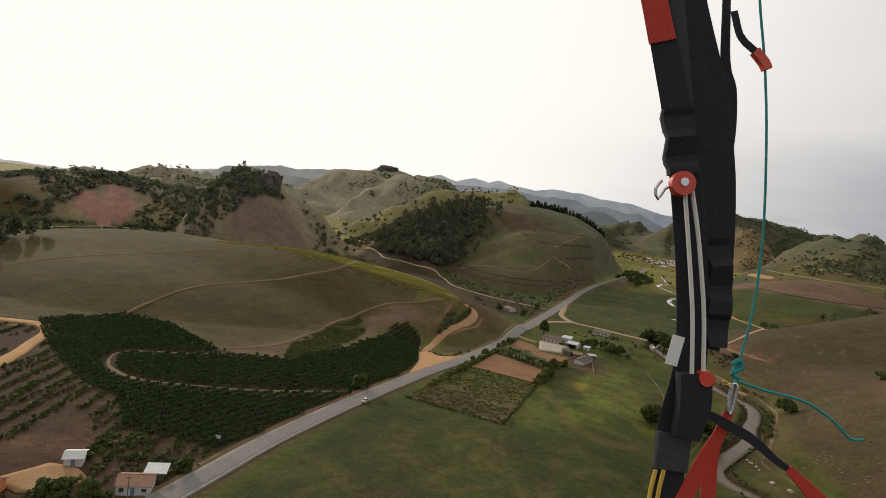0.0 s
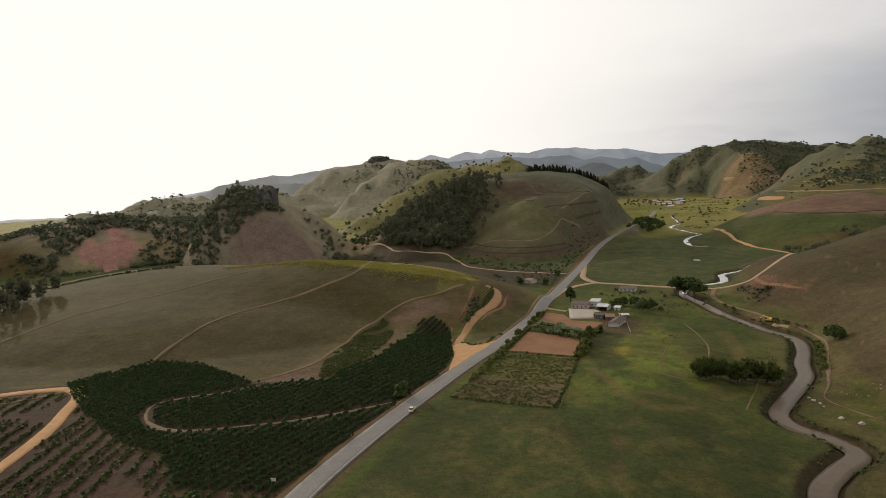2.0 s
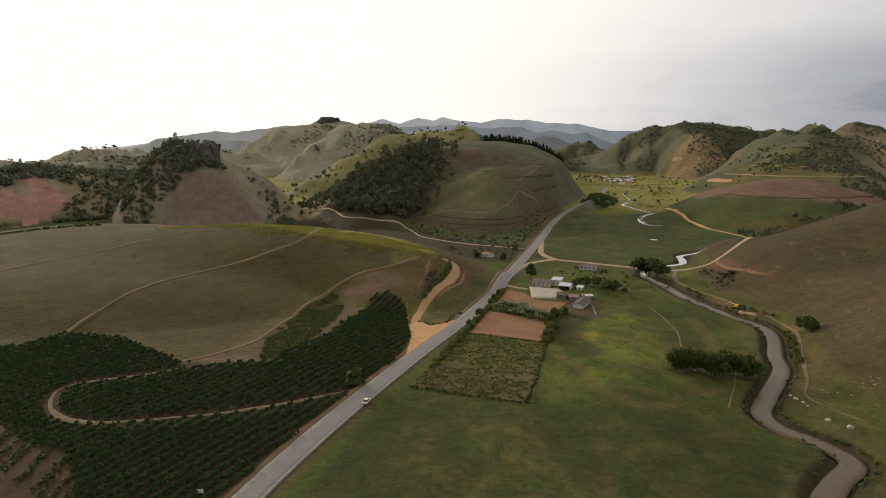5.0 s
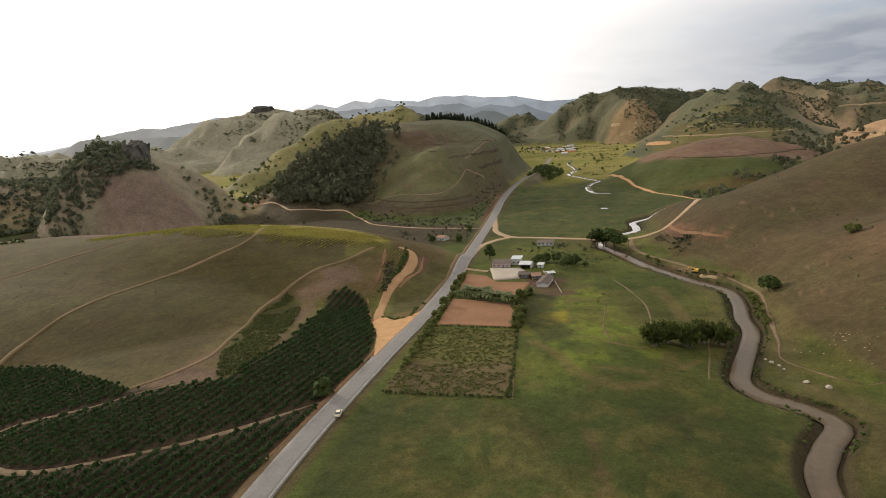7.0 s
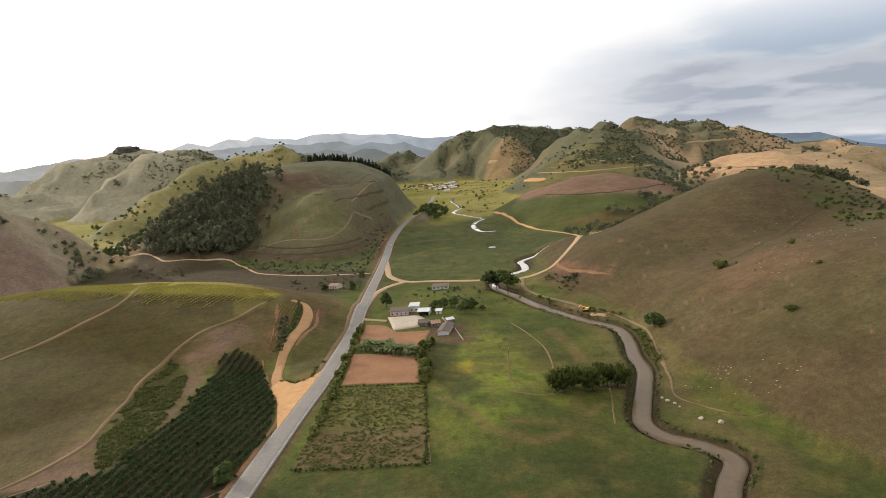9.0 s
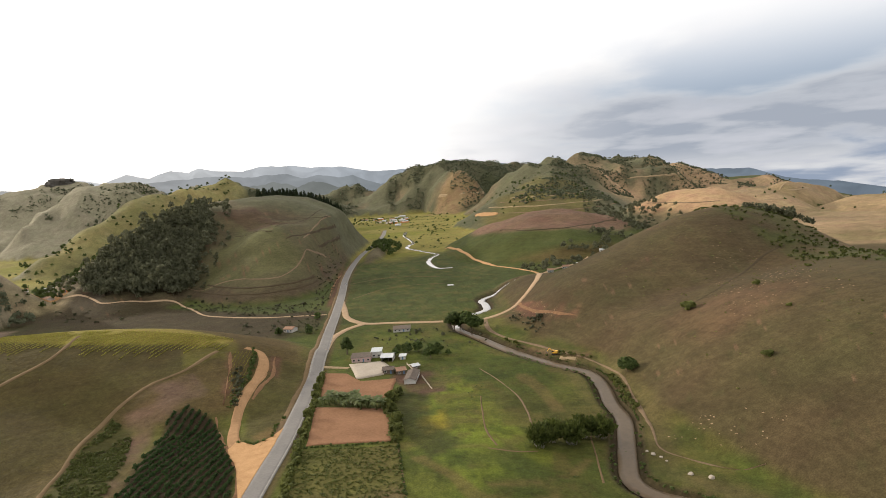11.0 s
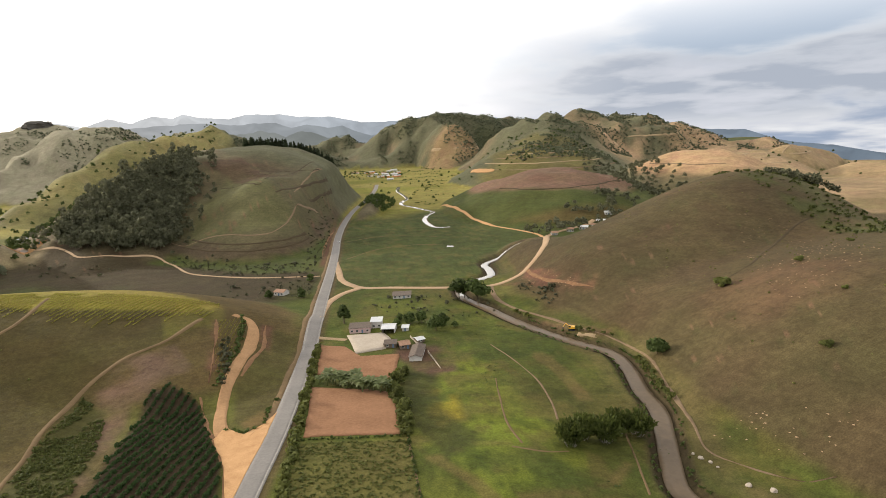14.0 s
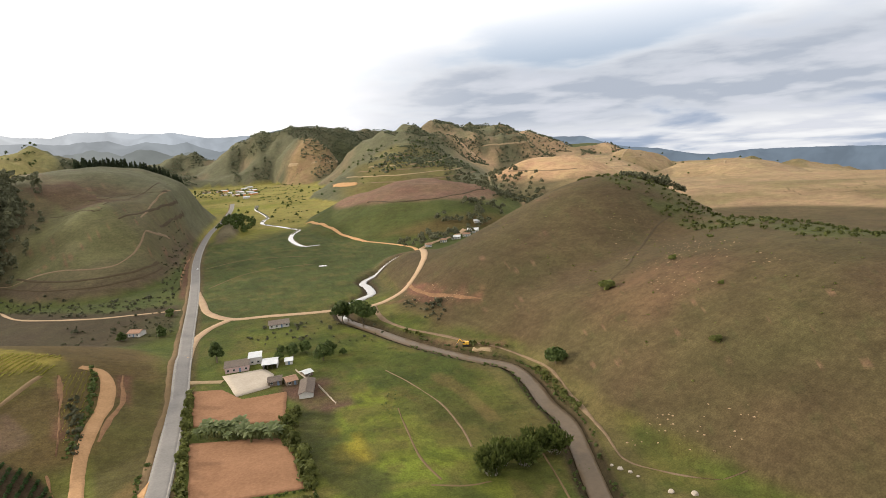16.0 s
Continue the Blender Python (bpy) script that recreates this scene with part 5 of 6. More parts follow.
field_hedges = scatter("field_hedges", shrub_t, rows, RNG.uniform(0.7, 1.7, len(rows)), M_LEAF, RNG, label="broken dark hedges between the far valley's fields", category="hedges")
p = np.vstack([sprinkle([(40, 900), (140, 960), (260, 1300), (200, 1900), (20, 1900), (0, 1300)], 50, RNG), sprinkle([(-70, 1560), (90, 1560), (100, 1800), (-60, 1950)], 90, RNG), sprinkle([(620, 980), (1200, 980), (1200, 1450), (760, 1450)], 45, RNG), sprinkle([(250, 1250), (520, 1250), (520, 1600), (280, 1600)], 110, RNG)])
far_trees = scatter("valley_trees", wood_t, p, RNG.uniform(0.35, 0.9, len(p)), M_LEAF, RNG, label="single trees dotted over the far valley", category="trees")

# ---- single trees ----
ORCH = "trees near the farm"
big = tree_kind("tree", 1, 18, 15, 620, 1.15, M_LEAF, M_BARK, 51, 420, "large dense dark green tree beside the river crossing", group=ORCH)
plant(big, 40, 428, 0.85, 2)
plant(big, 45, 436, 0.7, 3)
tall = tree_kind("tree", 4, 8, 12, 380, 0.9, M_LEAF, M_BARK, -34, 397, "tall dark leafy tree behind the farmhouse", bare=0.12, group=ORCH)
mid_tree = tree_kind("tree", 6, 11, 8, 420, 0.95, M_LEAF, M_BARK, 17, 368, "rounded green tree in the pasture by the farm", bare=0.12, group=ORCH)
for i, (x, y, k) in enumerate([(4, 384, 0.8), (-4, 381, 0.5), (11, 386, 0.75), (28, 371, 0.4), (22, 378, 0.7), (-1, 392, 0.5)]):
    plant(mid_tree, x, y, k, 10 + i)
round_bush = tree_kind("bush", 8, 10, 6.5, 420, 0.85, M_LEAF, M_BARK, 107, 290, "rounded dark bush at the foot of the bare hill", "bush", bare=0.04)
small_bush = tree_kind("bush", 9, 8, 3.6, 260, 0.8, M_SHRUB, M_BARK, 152, 314, "low pale green bush on the bare hillside", "bush", bare=0.05)
for i, (x, y, k) in enumerate([(186, 305, 0.5), (141, 232, 0.55), (170, 258, 0.35), (235, 330, 0.45)]):
    plant(small_bush, x, y, k, 30 + i)
road_bush = tree_kind("bush", 12, 7, 5.5, 300, 0.8, M_LEAF, M_BARK, -70.5, 173, "dark rounded bush at the corner of the coffee field", "bush", bare=0.03)
for i, (x, y, k) in enumerate([(-72, 76, 0.7), (-84, 50, 0.9), (-79, 52, 0.8), (-88, 48, 0.7), (-100, 40, 0.6), (-64, 470, 0.9), (-66, 478, 0.8), (-88, 476, 1.0), (-62, 520, 0.9)]):
    plant(road_bush, x, y, k, 40 + i)
hedge_tree = tree_kind("tree", 14, 5, 5.5, 260, 0.7, M_SHRUB, M_BARK, -9, 262, "small hedgerow tree beside the ploughed field", bare=0.1, group="hedgerow trees")
for i, (x, y, k) in enumerate([(-8, 250, 0.9), (-10, 276, 1.0), (-11, 286, 0.85), (-10, 296, 0.9), (-5, 306, 0.75), (-7, 268, 0.8), (-48, 318, 0.8), (-48, 330, 0.7), (-47, 342, 0.8), (-48, 285, 0.8), (-48.5, 262, 0.7), (-48, 238, 0.6)]):
    plant(hedge_tree, x, y, k, 60 + i)
knoll = tree_kind("tree", 16, 9, 13, 260, 1.3, M_PINE, M_BARK, -262, 985, "tall umbrella tree on top of the wooded hill", bare=0.5)
plant(knoll, -256, 1000, 0.9, 71)
plant(knoll, -272, 996, 0.8, 72)


def pine(x, y):
    """A pine: straight stem and tiers of drooping boughs."""
    rng = np.random.default_rng(21)
    t = thing("pine", x, y, z_at(x, y) - 0.3, 0, "dark slender pine on the hill's crest", "tree", "pines along the crest")
    v, f = [], []
    limb(v, f, (0, 0, 0), (0, 0, 17), 0.3, 0.06, 6)
    mesh_object("trunk", v, f, M_BARK, t)
    q = leaf_quads(rng, [(0, 0, 2.2 + 1.85 * i, 3.3 - 0.29 * i) for i in range(8)], 260, 1.5)
    c = new("crown", quads_mesh("crown", q, M_PINE))
    c.parent = t
    return t


first_pine = pine(-205, 1125)
rp = spline([(-205, 1125), (-165, 1140), (-120, 1150), (-80, 1155), (-62, 1160)], 1.8)
for i, (x, y) in enumerate(rp[1:]):
    x, y = x + RNG.normal() * 2.5, y + RNG.normal() * 7
    copy_thing(first_pine, pose(x, y, z_at(x, y) - 0.3, 0, 0, RNG.uniform(0, 360)) @ Matrix.Diagonal((1, 1, RNG.uniform(0.7, 1.15), 1)))


def bamboo(x, y, seed):
    """A clump of bamboo: arching canes and narrow plumes of leaves."""
    rng = np.random.default_rng(seed)
    t = thing("bamboo_clump", x, y, z_at(x, y) - 0.2, rng.uniform(0, 360), "bushy bamboo clump with spiky plumes in the pasture", "bamboo", "bamboo clumps")
    v, f, q = [], [], []
    for i in range(44):
        a, s = rng.uniform(0, 2 * math.pi), rng.uniform(0.3, 1)
        h = rng.uniform(6.0, 9.5) * (1.1 - 0.5 * s)
        tip = np.array([math.cos(a) * 6.0 * s, math.sin(a) * 6.0 * s, h])
        root = np.array([math.cos(a) * 1.8 * s, math.sin(a) * 1.8 * s, 0])
        limb(v, f, root, root * 0.5 + tip * 0.5 + (0, 0, 1.2), 0.06, 0.04, 4)
        for k in range(20):
            u = rng.uniform(0.3, 1.05)
            c = root * (1 - u) + tip * u + rng.normal(size=3) * 0.45 + (0, 0, 1.4 * math.sin(u * 2.6))
            d = (tip - root) / np.linalg.norm(tip - root) + rng.normal(size=3) * 0.3
            sd = np.cross(d, rng.normal(size=3))
            sd = sd / np.linalg.norm(sd) * 0.42
            d = d / np.linalg.norm(d) * rng.uniform(1.0, 2.0)
            q.append([c - d * 0.5 - sd * 0.6, c - sd, c + d * 0.6, c + sd])
    mesh_object("canes", v, f, M_PALE_BARK, t)
    inner = leaf_quads(rng, [(0, 0, 3.2, 3.2), (2.2, 0, 2.4, 2.4), (-2, 1, 2.4, 2.4), (0, -2, 2.6, 2.4)], 160, 1.0)
    c = new("foliage", quads_mesh("foliage", np.concatenate([np.array(q), inner]), M_BAMBOO))
    tagged(c, kind="stuff")
    c.parent = t
    return t


for i, (x, y) in enumerate([(44, 226), (50, 231), (57, 228), (63, 233), (70, 231)]):
    bamboo(x, y, 200 + i)


def banana(x, y):
    """A banana plant: short stem and long arched leaves."""
    rng = np.random.default_rng(31)
    t = thing("banana_plant", x, y, z_at(x, y) - 0.1, 0, "banana plant with broad pale green leaves", "banana plant", "banana plants between the fields")
    v, f = [], []
    limb(v, f, (0, 0, 0), (0, 0, 2.4), 0.16, 0.10, 6)
    mesh_object("stem", v, f, M_BANANA, t)
    for i in range(10):
        a = i * 2.4
        d = Vector((math.cos(a), math.sin(a), 0))
        n = Vector((-d.y, d.x, 0))
        v, f = [], []
        for k in range(5):
            u = k / 4
            c = d * (1.9 * u) + Vector((0, 0, 2.2 + (2.6 - 0.25 * (i % 3)) * u - (1.6 + 0.4 * (i % 3)) * u * u))
            w = 0.62 * math.sin(math.pi * min(0.97, 0.12 + 0.85 * u))
            v += [tuple(c - n * w + Vector((0, 0, -0.15 * w))), tuple(c), tuple(c + n * w + Vector((0, 0, -0.15 * w)))]
        for k in range(4):
            for j in range(2):
                f.append((3 * k + j, 3 * k + j + 1, 3 * k + j + 4, 3 * k + j + 3))
        mesh_object("leaf", v, f, M_BANANA, t)
    return t


first_banana = banana(-42, 306)
for i, (x, y) in enumerate(spline([(-41, 305), (-33, 300), (-25, 296), (-20, 291), (-13, 286)], 0.75)):
    x, y = x + RNG.normal() * 1.2, y + RNG.normal() * 2.4
    if x < -24 or i % 2:
        copy_thing(first_banana, pose(x, y, z_at(x, y) + 0.05, 0, 0, RNG.uniform(0, 360)) @ Matrix.Diagonal((*[RNG.uniform(1.1, 1.8)] * 3, 1)))


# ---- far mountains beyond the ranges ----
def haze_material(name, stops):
    """Glowing distance: haze painted as emission, paler towards the sun, faintly mottled for woods and gullies."""
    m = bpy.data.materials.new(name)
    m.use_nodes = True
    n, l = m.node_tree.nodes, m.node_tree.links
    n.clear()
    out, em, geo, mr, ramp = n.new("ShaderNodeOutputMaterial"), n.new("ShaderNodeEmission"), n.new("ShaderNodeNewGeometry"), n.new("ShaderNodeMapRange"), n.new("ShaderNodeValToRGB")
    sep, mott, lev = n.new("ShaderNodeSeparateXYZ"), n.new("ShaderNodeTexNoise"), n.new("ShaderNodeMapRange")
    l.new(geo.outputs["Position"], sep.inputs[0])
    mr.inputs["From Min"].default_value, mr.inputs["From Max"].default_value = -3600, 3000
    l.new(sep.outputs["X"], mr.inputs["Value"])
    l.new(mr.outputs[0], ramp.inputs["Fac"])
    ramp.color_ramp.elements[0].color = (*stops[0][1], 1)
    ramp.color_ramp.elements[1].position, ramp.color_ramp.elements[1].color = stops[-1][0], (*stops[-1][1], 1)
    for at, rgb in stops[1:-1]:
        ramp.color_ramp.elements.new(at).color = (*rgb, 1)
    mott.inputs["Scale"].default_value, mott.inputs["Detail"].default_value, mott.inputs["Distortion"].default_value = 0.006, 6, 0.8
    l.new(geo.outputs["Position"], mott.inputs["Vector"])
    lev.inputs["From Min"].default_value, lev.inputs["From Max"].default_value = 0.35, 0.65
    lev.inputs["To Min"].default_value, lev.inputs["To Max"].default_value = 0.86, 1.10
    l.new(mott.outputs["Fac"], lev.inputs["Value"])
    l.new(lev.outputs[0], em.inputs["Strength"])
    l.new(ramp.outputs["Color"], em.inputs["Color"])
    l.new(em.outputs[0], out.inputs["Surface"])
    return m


def far_range(name, r, tops, rough, mat, seed, label):
    """A range at the horizon, far behind everything else: bearings in degrees and heights of its skyline."""
    az = np.linspace(tops[0][0], tops[-1][0], 900)
    z = np.interp(az, [a for a, h in tops], [h for a, h in tops])
    z = z + rough * fbm(az * 40, az * 0, 40, 5, seed)
    th = np.radians(az)
    x, y = r * np.sin(th), r * np.cos(th)
    k = len(az)
    v = np.vstack([np.column_stack([x * s, y * s, z * f + g]) for s, f, g in ((0.965, 0, -900), (0.985, 1.0, -45), (1.0, 1.0, 0), (1.03, 0, -900))])
    f = [(b * k + i, b * k + i + 1, (b + 1) * k + i + 1, (b + 1) * k + i) for b in range(3) for i in range(k - 1)]
    return tagged(mesh_object(name, v, f, mat), label, "mountains", kind="structure")


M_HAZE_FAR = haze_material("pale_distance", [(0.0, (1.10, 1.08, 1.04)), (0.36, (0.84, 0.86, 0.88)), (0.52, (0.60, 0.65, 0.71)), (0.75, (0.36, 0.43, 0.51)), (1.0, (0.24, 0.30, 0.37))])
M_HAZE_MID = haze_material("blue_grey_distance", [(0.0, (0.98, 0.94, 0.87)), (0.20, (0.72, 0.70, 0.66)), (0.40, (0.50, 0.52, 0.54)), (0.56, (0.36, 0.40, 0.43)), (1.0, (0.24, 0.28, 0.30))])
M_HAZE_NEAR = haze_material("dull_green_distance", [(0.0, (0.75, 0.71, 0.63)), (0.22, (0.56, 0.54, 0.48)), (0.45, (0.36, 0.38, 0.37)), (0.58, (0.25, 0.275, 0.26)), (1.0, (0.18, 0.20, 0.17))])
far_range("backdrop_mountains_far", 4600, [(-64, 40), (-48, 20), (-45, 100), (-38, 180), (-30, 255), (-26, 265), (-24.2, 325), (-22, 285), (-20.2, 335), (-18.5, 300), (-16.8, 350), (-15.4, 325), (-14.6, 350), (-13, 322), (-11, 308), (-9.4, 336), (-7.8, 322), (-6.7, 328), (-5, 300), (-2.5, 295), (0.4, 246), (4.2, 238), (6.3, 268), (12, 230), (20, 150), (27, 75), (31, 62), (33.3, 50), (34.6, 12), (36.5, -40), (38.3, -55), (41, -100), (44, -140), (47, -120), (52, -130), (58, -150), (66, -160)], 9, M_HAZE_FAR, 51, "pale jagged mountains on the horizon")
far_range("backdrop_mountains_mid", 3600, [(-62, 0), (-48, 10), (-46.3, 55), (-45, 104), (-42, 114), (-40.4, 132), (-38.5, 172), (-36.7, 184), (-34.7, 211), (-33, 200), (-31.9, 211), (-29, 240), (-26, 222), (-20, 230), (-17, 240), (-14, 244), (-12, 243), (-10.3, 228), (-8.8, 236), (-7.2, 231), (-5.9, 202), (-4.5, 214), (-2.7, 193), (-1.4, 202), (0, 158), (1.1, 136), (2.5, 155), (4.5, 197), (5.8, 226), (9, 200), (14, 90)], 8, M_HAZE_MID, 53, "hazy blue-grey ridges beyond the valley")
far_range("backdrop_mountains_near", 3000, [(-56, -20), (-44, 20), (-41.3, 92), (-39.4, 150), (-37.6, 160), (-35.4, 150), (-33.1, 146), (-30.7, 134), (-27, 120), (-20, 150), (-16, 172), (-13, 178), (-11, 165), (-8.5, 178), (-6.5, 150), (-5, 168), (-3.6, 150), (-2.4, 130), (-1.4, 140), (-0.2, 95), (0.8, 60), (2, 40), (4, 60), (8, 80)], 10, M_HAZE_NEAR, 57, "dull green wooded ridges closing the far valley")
M_ROCK = material("dark_weathered_rock", (0.05, 0.047, 0.04), (0.115, 0.105, 0.09), 0.03, 0.95, 0.1, 1.5, 0.08)


def crag(name, x, y, z, sx, sy, sz, seed, label):
    """A cliffed block of rock: a rounded box with broken faces."""
    bm = bmesh.new()
    bmesh.ops.create_cube(bm, size=2)
    bmesh.ops.subdivide_edges(bm, edges=bm.edges[:], cuts=7, use_grid_fill=True)
    for v in bm.verts:
        c = v.co.copy()
        n = Vector((noise.noise(c * 1.7 + Vector((seed, 0, 0))), noise.noise(c * 1.7 + Vector((0, seed, 0))), noise.noise(c * 2.3 + Vector((0, 0, seed)))))
        r = c.normalized() * 1.25
        c = c * 0.5 + r * 0.5 + n * 0.30
        v.co = (c.x * sx, c.y * sy, c.z * sz)
    me = bpy.data.meshes.new(name)
    bm.to_mesh(me)
    bm.free()
    me.materials.append(M_ROCK)
    ob = new(name, me)
    ob.matrix_basis = pose(x, y, z, 0, 0, 25)
    return tagged(ob, label, "rock")


crag("rock_outcrop", -1062, 2288, z_at(-1062, 2288) - 8, 38, 42, 22, 3, "square dark rock outcrop crowning the peak")
crag("rock_outcrop", -462, 646, z_at(-470, 650) - 12, 12, 24, 22, 8, "dark rock step on top of the wooded knoll")

# ---- buildings ----
M_PINK = material("faded_pink_plaster", (0.46, 0.32, 0.30), (0.58, 0.43, 0.41), 0.5, 0.9, 0.2)
M_WHITE = material("stained_white_plaster", (0.42, 0.40, 0.37), (0.62, 0.60, 0.56), 0.5, 0.9, 0.2)
M_TIN = material("pale_metal_roofing", (0.42, 0.43, 0.43), (0.60, 0.60, 0.59), 0.4, 0.6, 0.4)
M_TILE = material("old_dark_roof_tiles", (0.075, 0.060, 0.050), (0.16, 0.125, 0.10), 0.8, 0.9, 0.2, 0.05)
M_CLAY = material("clay_roof_tiles", (0.22, 0.13, 0.085), (0.34, 0.21, 0.14), 0.8, 0.9, 0.2, 0.05)
M_ORANGE = material("orange_plaster", (0.55, 0.20, 0.07), (0.66, 0.28, 0.11), 0.6, 0.9, 0.2)
M_CONCRETE = material("pale_drying_yard_concrete", (0.30, 0.255, 0.20), (0.42, 0.36, 0.29), 0.12, 0.9, 0.2, 0.01)
M_TIMBER = material("weathered_timber", (0.10, 0.075, 0.055), (0.19, 0.15, 0.115), 1.2, 0.9, 0.2, 0.02)
M_DARK = material("dark_opening", (0.020, 0.020, 0.022), (0.035, 0.034, 0.034), 1.0, 0.6, 0.3)
M_GLASS = material("window_glass", (0.03, 0.035, 0.04), (0.05, 0.055, 0.06), 1.0, 0.08, 0.6)
M_DOOR = material("painted_blue_door", (0.10, 0.16, 0.24), (0.15, 0.21, 0.30), 1.0, 0.6, 0.3)


def box(cx, cy, cz, sx, sy, sz):
    """Corners and faces of a block about its centre."""
    v = [(cx + a * sx / 2, cy + b * sy / 2, cz + c * sz / 2) for c in (-1, 1) for b in (-1, 1) for a in (-1, 1)]
    return v, [(0, 2, 3, 1), (4, 5, 7, 6), (0, 1, 5, 4), (2, 6, 7, 3), (0, 4, 6, 2), (1, 3, 7, 5)]


def join(parts):
    v, f = [], []
    for pv, pf in parts:
        o = len(v)
        v += pv
        f += [tuple(i + o for i in q) for q in pf]
    return v, f


def part(name, vf, mat, parent, label=""):
    ob = mesh_object(name, vf[0], vf[1], mat, parent)
    return tagged(ob, label) if label else ob


def slab(a, b, c, d, t):
    """A plate of thickness t under four corners."""
    n = (Vector(b) - Vector(a)).cross(Vector(d) - Vector(a)).normalized() * t
    top = [tuple(Vector(p)) for p in (a, b, c, d)]
    low = [tuple(Vector(p) - n) for p in (a, b, c, d)]
    return top + low, [(0, 1, 2, 3), (7, 6, 5, 4), (0, 4, 5, 1), (1, 5, 6, 2), (2, 6, 7, 3), (3, 7, 4, 0)]


def house(name, x, y, turn, L, W, h, rise, wall, roof, label, category="house", windows=3, door=True, mono=False, open_front=False, over=0.5):
    """A small building: walls with gables, a pitched or single-slope roof, windows with frame, pane and sill, a door."""
    t = thing(name, x, y, z_at(x, y) - 0.15, turn, label, category)
    th = 0.2
    walls = [box(0, W / 2 - th / 2, h / 2, L, th, h), box(-L / 2 + th / 2, 0, h / 2, th, W - 2 * th, h), box(L / 2 - th / 2, 0, h / 2, th, W - 2 * th, h)]
    if not open_front:
        walls.append(box(0, -W / 2 + th / 2, h / 2, L, th, h))
    if not mono:
        for sx in (-1, 1):
            xx = sx * (L / 2 - th / 2)
            walls.append(([(xx - th / 2, -W / 2, h), (xx + th / 2, -W / 2, h), (xx + th / 2, W / 2, h), (xx - th / 2, W / 2, h), (xx - th / 2, 0, h + rise), (xx + th / 2, 0, h + rise)],
                          [(0, 1, 5, 4), (2, 3, 4, 5), (0, 4, 3), (1, 2, 5)]))
    else:
        walls.append(box(0, W / 2 - th / 2, h + rise / 2, L, th, rise))
    part("wall", join(walls), wall, t)
    a, b = L / 2 + over, W / 2 + over
    if mono:
        k = rise / W
        part("roof", slab((-a, -b, h + 0.05 - over * k), (a, -b, h + 0.05 - over * k), (a, b, h + rise + 0.05 + over * k), (-a, b, h + rise + 0.05 + over * k), 0.12), roof, t)
    else:
        k = rise / (W / 2)
        part("roof", slab((-a, -b, h + 0.1 - over * k), (a, -b, h + 0.1 - over * k), (a, 0, h + rise + 0.1), (-a, 0, h + rise + 0.1), 0.12), roof, t)
        part("roof", slab((a, b, h + 0.1 - over * k), (-a, b, h + 0.1 - over * k), (-a, 0, h + rise + 0.1), (a, 0, h + rise + 0.1), 0.12), roof, t)
        part("ridge_cap", box(0, 0, h + rise + 0.12, 2 * a, 0.3, 0.12), roof, t)
    if open_front:
        for i in range(4):
            part("post", box(-L / 2 + 0.15 + i * (L - 0.3) / 3, -W / 2 + 0.1, h / 2, 0.16, 0.16, h), M_TIMBER, t)
        return t
    n = windows + (1 if door else 0)
    for i in range(n):
        px = -L / 2 + (i + 0.5) * L / max(n, 1)
        if door and i == n // 2:
            d = part("door", box(px, -W / 2 - 0.01, 1.05, 0.95, 0.1, 2.1), M_DOOR, t)
            part("door_handle", box(px + 0.36, -W / 2 - 0.09, 1.05, 0.05, 0.06, 0.14), M_TIN, d)
        else:
            w = part("window", join([box(px, -W / 2 - 0.02, 2.02, 1.3, 0.1, 0.1), box(px, -W / 2 - 0.02, 1.0, 1.3, 0.1, 0.1), box(px - 0.6, -W / 2 - 0.02, 1.51, 0.1, 0.1, 0.92), box(px + 0.6, -W / 2 - 0.02, 1.51, 0.1, 0.1, 0.92)]), M_WHITE, t)
            part("pane", box(px, -W / 2 - 0.012, 1.51, 1.1, 0.06, 0.92), M_GLASS, w)
            part("sill", box(px, -W / 2 - 0.08, 0.92, 1.45, 0.2, 0.06), M_CONCRETE, w)
    return t


yard = patch("farmyard", [(-32, 373), (-12, 372), (-8.5, 361), (-12, 346), (-27, 343)], 0.5, M_CONCRETE, cell=4, ragged=0.3, label="pale concrete coffee-drying yard of the farm", category="yard")
house("farmhouse", -24.5, 380, -6, 11.5, 8, 3.2, 0.7, M_PINK, M_TILE, "pink-walled farmhouse with a dark low roof", windows=3, mono=True)
house("farm_building", -15, 386, -8, 6, 7, 4.0, 0.6, M_WHITE, M_TIN, "white farm building with a pale metal roof", "farm building", windows=2, door=False, mono=True)
house("farm_shed", -8.5, 375, -12, 7, 9.5, 3.0, 1.1, M_WHITE, M_TIN, "open white farm shed with pale metal gable roof", "shed", open_front=True)
house("farm_shed", -9, 350, -8, 6, 7, 2.4, 0.9, M_TIMBER, M_TILE, "low weathered shed beside the drying yard", "shed", windows=1)
house("farm_shed", -2.5, 346, 8, 5, 7, 2.5, 1.0, M_TIMBER, M_CLAY, "small shed with a grey-brown tile roof", "shed", windows=1)
house("cow_shed", 3.0, 331, 78, 17, 6, 2.6, 1.0, M_WHITE, M_TILE, "long stable with dark roof and whitewashed end", "shed", windows=3)
house("chicken_coop", 6, 352, 20, 4, 5, 2.0, 0.6, M_TIMBER, M_TIN, "small coop with a tin roof behind the sheds", "shed", windows=1, door=False)
house("tank_hut", 0.5, 374, -10, 3.5, 4, 2.2, 0.4, M_WHITE, M_TIN, "tiny white hut behind the farm shed", "hut", windows=0, mono=True)
